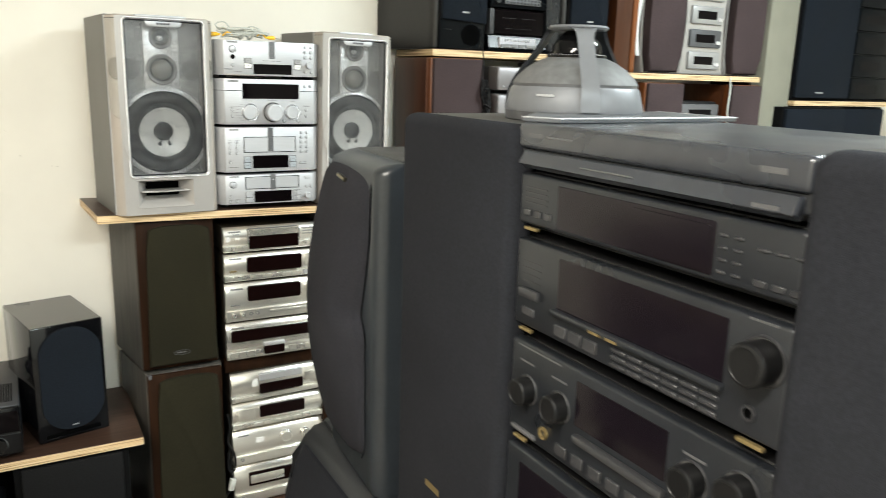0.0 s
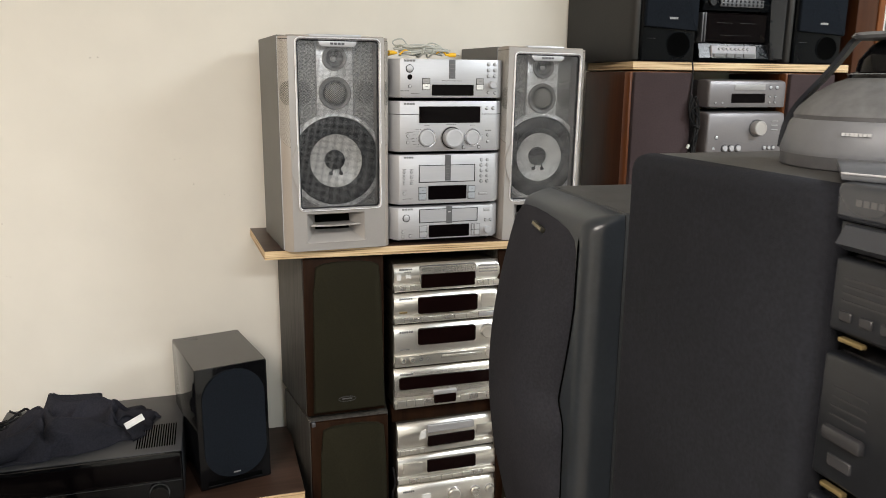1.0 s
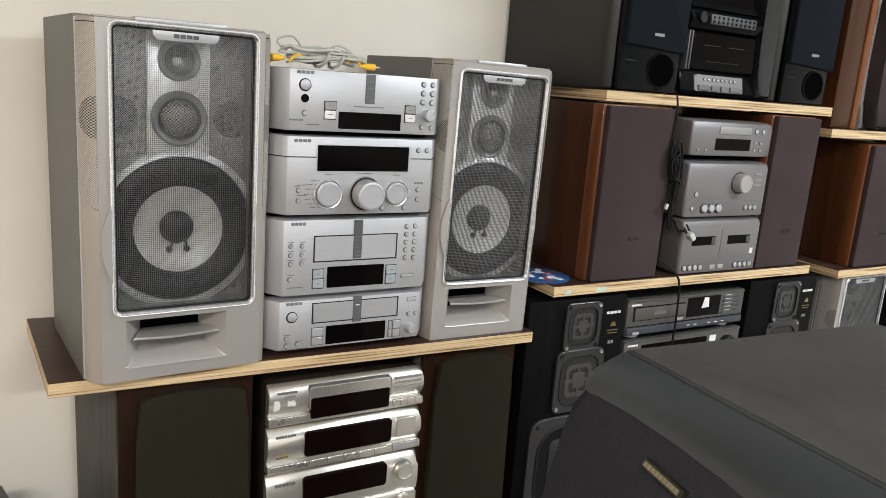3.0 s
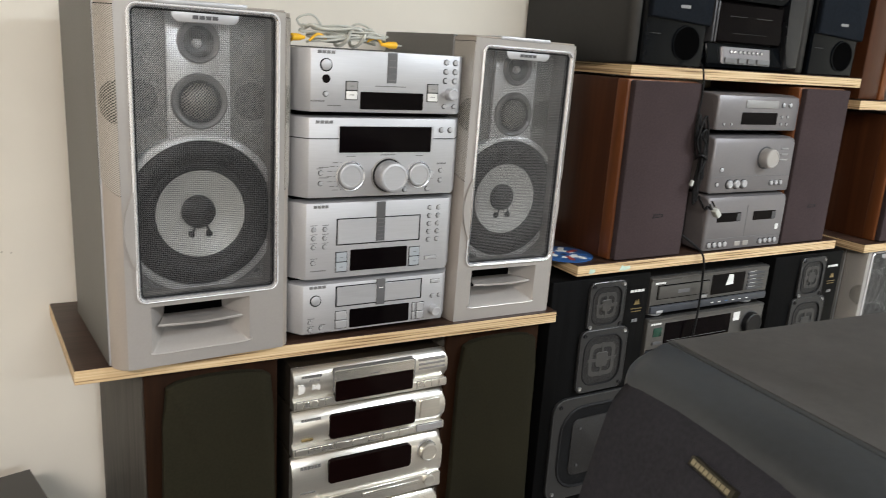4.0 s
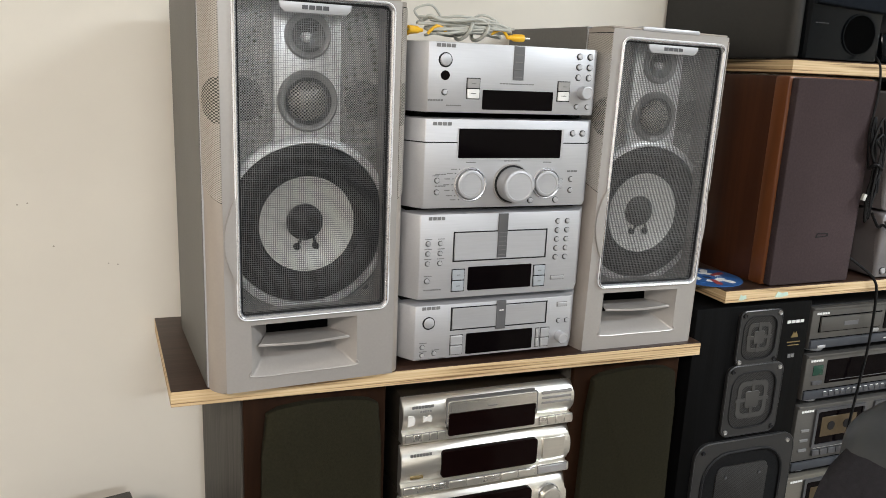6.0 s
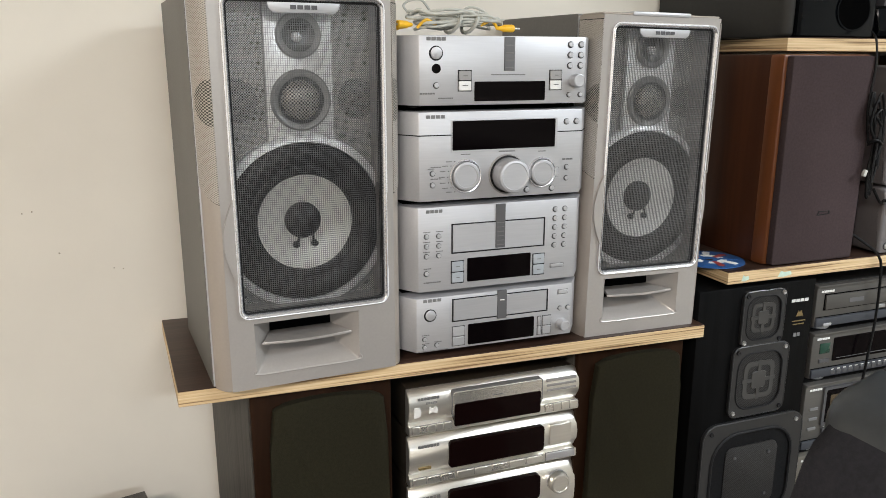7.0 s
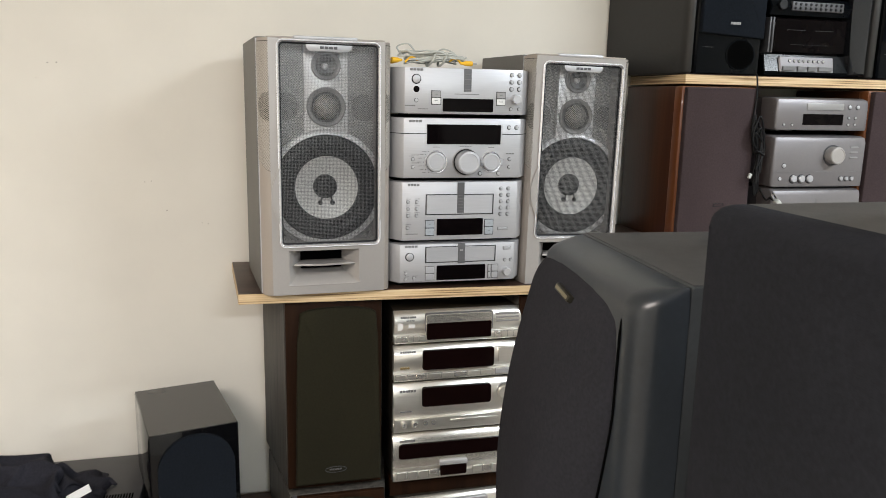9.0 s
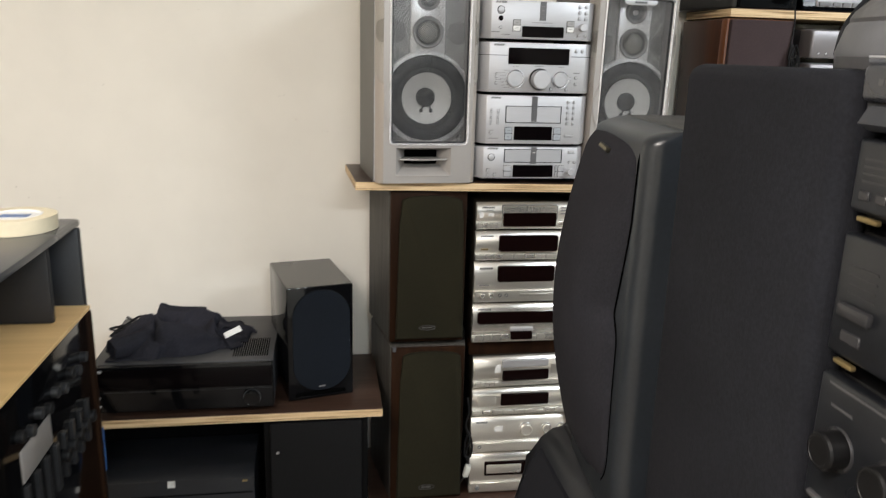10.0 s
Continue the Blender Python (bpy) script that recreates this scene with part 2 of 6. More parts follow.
TAPE = mat("masking_tape", (0.72, 0.64, 0.46), 0.7, var=0.05)
BLUE = mat("blue_print", (0.028, 0.105, 0.30), 0.35, var=0.1)
RED = mat("red_print", (0.36, 0.06, 0.06), 0.35, var=0.1)
GREYDOME = mat("grey_painted_plastic", (0.140, 0.145, 0.155), 0.44, 0.1, var=0.06, scale=60.0, big=0.08, bigscale=8.0)
DOMEDUST = mat("dusty_grey_dome", (0.128, 0.130, 0.132), 0.62, var=0.14, scale=90.0, big=0.22, bigscale=14.0, bump=0.08, bscale=700.0, spec=0.3)
GREYTOP = mat("grey_casing_top", (0.036, 0.040, 0.049), 0.28, 0.1, spec=0.9, var=0.1, big=0.15)
STEEL = mat("screw_steel", (0.45, 0.45, 0.45), 0.3, 0.9)
EMIT = bpy.data.materials.new("lamp_diffuser")
EMIT.use_nodes = True
EMIT.node_tree.nodes["Principled BSDF"].inputs["Emission Color"].default_value = (1.0, 0.97, 0.9, 1)
EMIT.node_tree.nodes["Principled BSDF"].inputs["Emission Strength"].default_value = 6.0
EMIT.node_tree.nodes["Principled BSDF"].inputs["Base Color"].default_value = (0.9, 0.9, 0.88, 1)

# ---- mesh helpers ----


def part(name, bm, material, parent=None, label="", smooth=40.0):
    me = bpy.data.meshes.new(name)
    bmesh.ops.recalc_face_normals(bm, faces=bm.faces)
    bm.to_mesh(me)
    bm.free()
    me.materials.append(material)
    if smooth:
        me.shade_smooth()
        me.set_sharp_from_angle(angle=radians(smooth))
    ob = new(name, me)
    if parent is not None:
        ob.parent = parent
    if label:
        ob["label"] = label
    return ob


def thing(name, m, label, category, group="", kind=""):
    ob = new(name)
    ob.empty_display_size = 0.05
    ob.matrix_world = m
    return tagged(ob, label, category, group, kind)


def box(x0, x1, y0, y1, z0, z1, bev=0.0, seg=2, bm=None):
    bm = bm or bmesh.new()
    r = bmesh.ops.create_cube(bm, size=1.0, matrix=Matrix.LocRotScale(((x0 + x1) / 2, (y0 + y1) / 2, (z0 + z1) / 2), None, (abs(x1 - x0), abs(y1 - y0), abs(z1 - z0))))
    if bev:
        ed = list({e for v in r["verts"] for e in v.link_edges})
        bmesh.ops.bevel(bm, geom=ed, offset=bev, segments=seg, affect="EDGES", profile=0.5)
    return bm


def prism(pts, lo, hi, axis="z", bev=0.0, seg=2, bm=None):
    """Extrude a closed outline. axis z: pts are (x, y); axis x: pts are (y, z); axis y: pts are (x, z)."""
    bm = bm or bmesh.new()
    put = {"z": lambda p, h: (p[0], p[1], h), "x": lambda p, h: (h, p[0], p[1]), "y": lambda p, h: (p[0], h, p[1])}[axis]
    a = [bm.verts.new(put(p, lo)) for p in pts]
    b = [bm.verts.new(put(p, hi)) for p in pts]
    n = len(pts)
    caps = [bm.faces.new(a), bm.faces.new(b[::-1])]
    for i in range(n):
        bm.faces.new((a[i], a[(i + 1) % n], b[(i + 1) % n], b[i]))
    if bev:
        ed = list({e for f in caps for e in f.edges})
        bmesh.ops.bevel(bm, geom=ed, offset=bev, segments=seg, affect="EDGES", profile=0.5)
    return bm


def rr(x0, x1, z0, z1, r, n=6):
    """Outline of a rectangle with round corners."""
    out = []
    for cx, cz, a0 in ((x1 - r, z1 - r, 0), (x0 + r, z1 - r, 90), (x0 + r, z0 + r, 180), (x1 - r, z0 + r, 270)):
        for i in range(n + 1):
            a = radians(a0 + 90 * i / n)
            out.append((cx + r * math.cos(a), cz + r * math.sin(a)))
    return out


def lathe(profile, cx=0.0, cy=0.0, cz=0.0, axis="z", n=40, bm=None):
    """Turn a profile of (radius, height) about an axis through a point. Height runs along +z, or towards -y for axis y."""
    bm = bm or bmesh.new()
    rings = []
    for r, h in profile:
        if r < 1e-6:
            rings.append([bm.verts.new((cx, cy, cz + h) if axis == "z" else (cx, cy - h, cz))])
            continue
        ring = []
        for i in range(n):
            a = 2 * math.pi * i / n
            c, s = r * math.cos(a), r * math.sin(a)
            ring.append(bm.verts.new((cx + c, cy + s, cz + h) if axis == "z" else (cx + c, cy - h, cz + s)))
        rings.append(ring)
    for p, q in zip(rings, rings[1:]):
        if len(p) == 1 and len(q) == 1:
            continue
        for i in range(n):
            j = (i + 1) % n
            if len(p) == 1:
                bm.faces.new((p[0], q[i], q[j]))
            elif len(q) == 1:
                bm.faces.new((p[i], p[j], q[0]))
            else:
                bm.faces.new((p[i], p[j], q[j], q[i]))
    return bm


def glide(pts, steps=8, closed=False):
    """Smooth curve through points."""
    v = [Vector(p) for p in pts]
    n = len(v)
    out = []
    for i in range(n if closed else n - 1):
        p0, p1, p2, p3 = (v[(i + k) % n] if closed else v[min(max(i + k, 0), n - 1)] for k in (-1, 0, 1, 2))
        for s in range(steps):
            t = s / steps
            out.append(0.5 * (2 * p1 + (p2 - p0) * t + (2 * p0 - 5 * p1 + 4 * p2 - p3) * t * t + (3 * p1 - p0 - 3 * p2 + p3) * t ** 3))
    if not closed:
        out.append(v[-1])
    return out


def tube(pts, r, n=8, steps=8, closed=False, bm=None, raw=False):
    bm = bm or bmesh.new()
    c = [Vector(p) for p in pts] if raw else glide(pts, steps, closed)
    m = len(c)
    rings = []
    up = Vector((0.13, 0.2, 1)).normalized()
    for i, p in enumerate(c):
        d = (c[(i + 1) % m] - c[i - 1]) if closed else (c[min(i + 1, m - 1)] - c[max(i - 1, 0)])
        d = d.normalized() if d.length > 1e-9 else Vector((0, 0, 1))
        s = d.cross(up)
        if s.length < 1e-4:
            s = d.cross(Vector((1, 0, 0)))
        s.normalize()
        up = s.cross(d).normalized()
        rings.append([bm.verts.new(p + r * (math.cos(2 * math.pi * k / n) * s + math.sin(2 * math.pi * k / n) * up)) for k in range(n)])
    for i in range(m if closed else m - 1):
        a, b = rings[i], rings[(i + 1) % m]
        for k in range(n):
            bm.faces.new((a[k], a[(k + 1) % n], b[(k + 1) % n], b[k]))
    if not closed:
        bm.faces.new(rings[0][::-1])
        bm.faces.new(rings[-1])
    return bm


def plate(x0, x1, z0, z1, y0, y1, holes, bm=None):
    """Upright plate with rectangular openings through it (x0, x1, z0, z1)."""
    bm = bm or bmesh.new()
    xs = sorted({x0, x1, *[h[0] for h in holes], *[h[1] for h in holes]})
    zs = sorted({z0, z1, *[h[2] for h in holes], *[h[3] for h in holes]})
    full = {}
    for i in range(len(xs) - 1):
        for k in range(len(zs) - 1):
            cx, cz = (xs[i] + xs[i + 1]) / 2, (zs[k] + zs[k + 1]) / 2
            full[i, k] = not any(h[0] < cx < h[1] and h[2] < cz < h[3] for h in holes)
    vv = {}

    def v(i, j, k):
        if (i, j, k) not in vv:
            vv[i, j, k] = bm.verts.new((xs[i], (y0, y1)[j], zs[k]))
        return vv[i, j, k]
    for (i, k), f in full.items():
        if not f:
            continue
        for j in (0, 1):
            bm.faces.new((v(i, j, k), v(i + 1, j, k), v(i + 1, j, k + 1), v(i, j, k + 1)))
        for di, dk, a, b in ((-1, 0, (i, k), (i, k + 1)), (1, 0, (i + 1, k), (i + 1, k + 1)), (0, -1, (i, k), (i + 1, k)), (0, 1, (i, k + 1), (i + 1, k + 1))):
            if not full.get((i + di, k + dk), False):
                bm.faces.new((v(a[0], 0, a[1]), v(b[0], 0, b[1]), v(b[0], 1, b[1]), v(a[0], 1, a[1])))
    return bm


def ring_plate(outer, inner, y0, y1, bm=None):
    """Upright frame between two outlines of the same count."""
    bm = bm or bmesh.new()
    n = len(outer)
    rows = [[bm.verts.new((p[0], y, p[1])) for p in o] for o, y in ((outer, y0), (outer, y1), (inner, y1), (inner, y0))]
    for a in range(4):
        p, q = rows[a], rows[(a + 1) % 4]
        for i in range(n):
            bm.faces.new((p[i], p[(i + 1) % n], q[(i + 1) % n], q[i]))
    return bm


# small front-panel pieces; the front plane is y = 0 and the viewer stands at -y
def knob(parent, x, z, r, h, material=SILVER_B, name="knob", y=0.0, ring=0.0, ring_mat=CHROME):
    k = part(name, lathe([(r, -0.002), (r, h * 0.85), (r * 0.93, h * 0.97), (r * 0.80, h), (r * 0.76, h - 0.0008), (0, h - 0.0012)], x, y, z, "y", 32), material, parent, smooth=22.0)
    if ring:
        part("knob_gap", lathe([(r + 0.0016, -0.001), (r + 0.0016, 0.0005), (r * 0.98, 0.0005)], x, y, z, "y", 32), INK, k)
        part("knob_ring", lathe([(r + ring, -0.002), (r + ring, 0.0012), (r + ring * 0.7, 0.0026), (r + 0.0015, 0.0022), (r + 0.0014, -0.001)], x, y, z, "y", 32), ring_mat, k)
    return k


def button(parent, x, z, r, material=SILVER_B, y=0.0, h=0.0022):
    b = part("button", lathe([(r, -0.001), (r, h * 0.7), (r * 0.8, h), (0, h)], x, y, z, "y", 16), material, parent)
    # Dark rim, shifted down and left so its wider side draws a shadow crescent.
    part("button_rim", lathe([(r * 1.24, -0.001), (r * 1.24, 0.0005), (r * 0.98, 0.0005)], x - r * 0.05, y, z - r * 0.05, "y", 16), RUBBER, b)
    return b


def key(parent, x0, x1, z0, z1, material=SILVER_B, y=0.0, h=0.002, name="button"):
    b = part(name, box(x0, x1, y - h, y + 0.002, z0, z1, min(0.0008, h * 0.4), 1), material, parent)
    if material in (SILVER_B, WHITE, CHAMP):
        part("key_gap", box(x0 - 0.0006, x1 + 0.0006, y - 0.0005, y + 0.001, z0 - 0.0006, z1 + 0.0006), SILVER_D if material is CHAMP else INK, b, smooth=0)
    return b


def screen(parent, x0, x1, z0, z1, y=0.0, material=GLASS, name="display"):
    return part(name, prism(rr(x0, x1, z0, z1, 0.0015, 2), y - 0.0012, y + 0.003, "y", 0.0004, 1), material, parent)


def bar(parent, x0, x1, z0, z1, material=INK, y=0.0, name="logo"):
    return part(name, box(x0, x1, y - 0.0006, y + 0.001, z0, z1), material, parent)


def marks(parent, x0, x1, z, h, n, material=INK, y=0.0, name="lettering"):
    """A row of small blocks in place of lettering, one mesh."""
    bm = bmesh.new()
    w = (x1 - x0) / n
    for i in range(n):
        box(x0 + i * w, x0 + (i + 0.82) * w, y - 0.0006, y + 0.001, z, z + h, bm=bm)
    return part(name, bm, material, parent, smooth=0)

# ---- the room ----
WY = 2.17
tagged(part("wall_north", box(-2.6, 4.6, WY, WY + 0.15, 0, CEIL), WALL), "cream painted wall with faint scuffs", "wall", kind="structure")
tagged(part("wall_south", box(-2.6, 4.6, -3.75, -3.6, 0, CEIL), WALL), "cream painted wall", "wall", kind="structure")
tagged(part("wall_west", box(-2.75, -2.6, -3.6, WY, 0, CEIL), WALL), "cream painted wall", "wall", kind="structure")
tagged(part("wall_east", box(4.6, 4.75, -3.6, WY, 0, CEIL), WALL), "cream painted wall", "wall", kind="structure")
tagged(part("floor", box(-2.75, 4.75, -3.75, WY + 0.15, -0.1, 0), FLOORM), "grey brown vinyl floor", "floor", kind="structure")
tagged(part("ceiling", box(-2.75, 4.75, -3.75, WY + 0.15, CEIL, CEIL + 0.1), CEILM), "white ceiling", "ceiling", kind="structure")
tagged(part("pillar", box(2.775, 2.945, 1.915, WY - 0.002, 0, CEIL - 0.002, 0.004), PIER), "cream wall pier between shelf units, coloured dark for shade", "pillar", kind="structure")
for lx, ly, lr, lp, lc in LAMPS:
    fx = thing("ceiling_light", pose(lx, ly, CEIL, 0, 0, lr), "white fluorescent ceiling light", "ceiling light", "ceiling lights")
    part("frame", plate(-0.63, 0.63, -0.17, 0.17, 0, 0.07, [(-0.60, 0.60, -0.14, 0.14)]), CEILM, fx).matrix_local = pose(0, 0, 0, -90, 0, 0)
    part("diffuser", box(-0.6, 0.6, -0.14, 0.14, -0.05, -0.03, 0.004), EMIT, fx)


def marks_on_wall():
    rnd = random.Random(5)
    for i in range(16):
        x, z = rnd.uniform(-0.65, 0.26), rnd.uniform(0.95, 1.85)
        r = rnd.uniform(0.0008, 0.0020)
        bm = bmesh.new()
        for k in range(rnd.choice((1, 1, 2))):
            lathe([(r, -0.001), (r * 0.8, 0.0006), (0, 0.0007)], x + k * rnd.uniform(0.004, 0.02), WY, z + rnd.uniform(-0.003, 0.003), "y", 7, bm)
        tagged(part("wall_mark", bm, MARKM), "small brown scuff on the cream wall", "scuff", "wall scuffs", "structure")


marks_on_wall()

# ---- plywood shelves ----


def board(x0, x1, y0, y1, ztop, t=0.022, label="plywood shelf board with dark brown laminate top", skew=0.0, dip=0.0):
    ob = thing("shelf_board", pose(x0, y0, ztop - t, 0, dip, 0), label, "shelf", "shelf boards")
    w, d = x1 - x0, y1 - y0
    part("core", prism([(0, 0), (w, 0), (w, d), (-skew, d)], 0, t - 0.0015, "z", 0.0008, 1), PLY, ob, "pale layered plywood edge")
    part("laminate", prism([(0.0004, 0.0004), (w - 0.0004, 0.0004), (w - 0.0004, d), (0.0004 - skew, d)], t - 0.0015, t, "z", 0.0004, 1), LAMI, ob, "dark brown laminate")
    return ob


S1 = 1.182
board(0.293, 1.110, 1.868, 2.166, 1.1780, skew=0.017, label="plywood shelf board dipping slightly, with dark brown laminate top", dip=0.6)
S2 = 1.248
s2_board = board(1.165, 1.951, 1.886, 2.166, S2)
for sx, sw in ((0.028, 0.016), (0.105, 0.030)):
    bm = prism([(sx, 0.004), (sx + sw * 0.4, 0.003), (sx + sw, 0.006), (sx + sw * 0.9, 0.012), (sx + sw * 0.5, 0.011), (sx + sw * 0.2, 0.014)], -0.0004, 0.001, "y")
    part("paint_smudge", bm, TURQ, s2_board, "pale turquoise paint smudge")
S3 = 1.626
board(1.262, 1.967, 1.912, 2.166, S3)
S4 = 1.577
board(1.97, 2.74, 1.905, 2.166, S4)
S5 = 1.227
board(2.072, 2.75, 1.885, 2.166, S5)
S6 = 1.488
board(2.95, 3.95, 1.89, 2.166, S6)
SB = 0.278
board(0.33, 1.125, 1.83, 2.166, SB)
SR = 0.712
board(1.135, 2.05, 1.87, 2.166, SR)
SL = 0.614
board(-0.44, 0.356, 1.756, 2.12, SL)
for x0, x1, y0, y1, z1 in ((0.36, 1.10, 1.90, 2.15, SB - 0.022), (1.17, 2.02, 1.93, 2.15, SR - 0.022)):
    tagged(part("plinth", box(x0, x1, y0, y1, 0, z1, 0.003), BLACK_V), "dark plinth under the shelf unit", "plinth", kind="structure")


# ---- silver three-way loudspeakers ----
def loft(rows):
    """Skin over closed outlines given as (outline of (x, z), y)."""
    bm = bmesh.new()
    rings = [[bm.verts.new((p[0], y, p[1])) for p in o] for o, y in rows]
    for p, q in zip(rings, rings[1:]):
        for i in range(len(p)):
            j = (i + 1) % len(p)
            bm.faces.new((p[i], p[j], q[j], q[i]))
    return bm


def silver_speaker(m, label, H=0.478, flare=0.016, outer=(0.009, 0.020), W=0.270, margin=0.035, lift=0.006, head=0.008, cx=0.1395):
    """W 0.27, H 0.478; baffle front near y 0, cabinet back at y 0.26. outer: where the near cheek meets the cabinet."""
    D, YF = 0.262, -0.006
    s = thing("loudspeaker", m, label, "speaker", "silver loudspeaker pair")
    ox, oy = outer
    part("cabinet", prism([(ox - 0.002, oy), (0.0265, oy), (0.0265, 0.061), (W - 0.023, 0.061), (W - 0.023, 0.040), (W - 0.003, 0.040), (W + 0.014, D), (-flare, D)], 0, H, "z", 0.002), GREYBOX, s, "grey vinyl cabinet")
    gx0, gx1, gz0, gz1 = 0.047, W - margin, 0.094 + lift, H - head
    gc = (gx0 + gx1) / 2
    px, hw, PZ = cx - 0.011, 0.0690, lift * 0.8
    part("baffle", plate(0.028, W - 0.021, 0.0, H - 0.003, YF, 0.060, [(gx0, gx1, gz0, gz1), (px - hw, px + hw, PZ + 0.014, PZ + 0.083)]), SILVER, s, "silver front baffle")
    # rounded cheeks
    for side in (0, 1):
        if side:
            q0, q1, q2 = Vector((W - 0.004, 0.040)), Vector((W - 0.005, 0.004)), Vector((W - 0.021, YF))
        else:
            q0, q1, q2 = Vector((ox, oy)), Vector((ox + 0.25 * (0.028 - ox), YF + 0.30 * (oy - YF))), Vector((0.028, YF))
        sg = -1.0 if not side else 1.0

        def bend(t, off=0.0):
            """Point on the cheek's plan curve, set out by off."""
            p = (1 - t) ** 2 * q0 + 2 * t * (1 - t) * q1 + t * t * q2
            d = (2 * (1 - t) * (q1 - q0) + 2 * t * (q2 - q1)).normalized()
            return (p.x + sg * abs(d.y) * off, p.y - abs(d.x) * off)
        ts = [k / 8 for k in range(9)]
        part("cheek", prism([bend(t) for t in ts] + [(q2.x, 0.060), (q0.x, 0.060)], 0, H - 0.003, "z", 0.0025, 2), SILVER_W, s, "warm silver cheek")
        # punched panel over the upper cheek with a slanting lower edge
        for nm, dx, grow, mt in (("panel_gasket", 0.0005, 0.0012, RUBBER), ("side_grille", 0.0012, 0.0, PERF)):
            lo_t = 0.06 - 0.02 * (grow > 0)
            us = [lo_t + (0.995 - lo_t) * k / 8 for k in range(9)]
            bm = prism([bend(t, dx) for t in us] + [bend(t, -0.002) for t in reversed(us)], 0.2, H - 0.010 + grow, "z")
            for v in bm.verts:
                if v.co.z < 0.21:
                    v.co.z = 0.238 + lift - grow + 0.022 * min(1, max(0, (v.co.y - YF) / (q0.y - YF)))
            part(nm, bm, mt, s, "punched silver side grille" if mt is PERF else "")
        # round window of larger holes where the panel covers a side driver
        pts, run = [], 0.0
        for k in range(25):
            x, y = bend(0.06 + 0.935 * k / 24, 0.0017)
            if pts:
                run += math.hypot(x - pts[-1][0], y - pts[-1][1])
            pts.append((x, y, run))
        bm = bmesh.new()
        prev = None
        for x, y, d in pts:
            e = 0.027 ** 2 - (d - run) ** 2
            if e <= 0:
                continue
            hh = math.sqrt(e)
            col = [bm.verts.new((x, y, 0.354 * H / 0.478 + hh * q / 4)) for q in range(-4, 5)]
            if prev:
                for a in range(8):
                    bm.faces.new((prev[a], prev[a + 1], col[a + 1], col[a]))
            prev = col
        part("side_driver_window", bm, PERF_C, s, "round patch of larger holes")
        # rounded ear beside the woofer
        ex, ed = (gx1 + 0.004, 1) if side else (gx0 - 0.004, -1)
        ew = 0.005 if side else 0.0145
        seg = [(ex, 0.136 + lift)] + [(ex + ed * ew * math.sin(math.pi * k / 14), 0.136 + lift + 0.108 * k / 14) for k in range(15)] + [(ex, 0.244 + lift)]
        part("side_ear", prism(seg, YF - 0.004, 0.030, "y", 0.0016, 2), SILVER, s)
        part("edge_line", box(q0.x - 0.0012, q0.x + 0.0012, q0.y - 0.002, q0.y + 0.003, 0.002, H - 0.004), SILVER_B, s)
    # recessed driver panel
    part("driver_panel", box(gx0 - 0.002, gx1 + 0.002, 0.040, 0.046, gz0 - 0.002, gz1 + 0.002), PERF_D, s, "grey punched inner panel")
    wz, kz = 0.2035 + lift * 0.5, H / 0.478
    part("centre_strip", box(cx - 0.0425, cx + 0.0435, 0.030, 0.040, wz + 0.085, gz1 - 0.002, 0.002), SILVER_I, s, "bright silver driver strip")
    part("woofer_ring", lathe([(0.115, -0.010), (0.115, 0.002), (0.1125, 0.0045), (0.105, 0.0055), (0.1035, 0.0), (0.1035, -0.012)], cx, 0.030, wz, "y", 64), SILVER_I, s)
    part("woofer_surround", lathe([(0.1037, 0.002), (0.099, 0.007), (0.090, 0.0095), (0.080, 0.008), (0.074, 0.003), (0.0705, 0.004), (0.0640, 0.002), (0.0615, -0.003)], cx, 0.030, wz, "y", 64), RUBBER_B, s, "blue-black rubber surround")
    part("woofer_cone", lathe([(0.0625, 0.0015), (0.055, -0.0015), (0.042, -0.0050), (0.024, -0.0085), (0, -0.0085)], cx, 0.030, wz, "y", 64), CONE, s, "pale grey paper cone")
    part("dust_cap", lathe([(0.0240, -0.0088), (0.0236, -0.003), (0.017, 0.002), (0.008, 0.0045), (0, 0.005)], cx - 0.002, 0.030, wz + 0.002, "y", 32), RUBBER_B, s)
    for k in (-1, 1):
        part("lead_wire", tube([(cx + k * 0.009, 0.032, wz - 0.017), (cx + k * 0.010, 0.030, wz - 0.023), (cx + k * 0.012, 0.031, wz - 0.028)], 0.0018, 6, 4), RUBBER_B, s)
        part("lead_dot", lathe([(0.0050, -0.012), (0.0045, 0.0), (0, 0.001)], cx + k * 0.0125, 0.032, wz - 0.0305, "y", 14), RUBBER_B, s)
    zt, zm = 0.431 * kz, 0.354 * kz
    part("tweeter_ring", lathe([(0.0285, -0.004), (0.0285, 0.0015), (0.0265, 0.003), (0.0215, 0.001), (0.0195, -0.002)], cx, 0.0265, zt, "y", 40), SILVER_D, s)
    part("tweeter_dish", lathe([(0.0205, 0.0), (0.016, -0.003), (0.009, -0.0045), (0, -0.0045)], cx, 0.0252, zt, "y", 32), GREYDISH, s)
    part("tweeter_dome", lathe([(0.0072, -0.005), (0.0066, 0.0), (0.0045, 0.0026), (0.002, 0.0036), (0, 0.0038)], cx - 0.002, 0.0262, zt - 0.002, "y", 24), SILVER_I, s)
    part("tweeter_mesh", prism(rr(cx - 0.012, cx + 0.011, zt + 0.0035, zt + 0.015, 0.0055, 4), 0.0248, 0.029, "y"), DRVMESH, s)
    part("midrange_ring", lathe([(0.038, -0.004), (0.038, 0.002), (0.0355, 0.004), (0.031, 0.003), (0.0268, -0.001), (0.0265, -0.004)], cx, 0.0275, zm, "y", 40), SILVER_D, s)
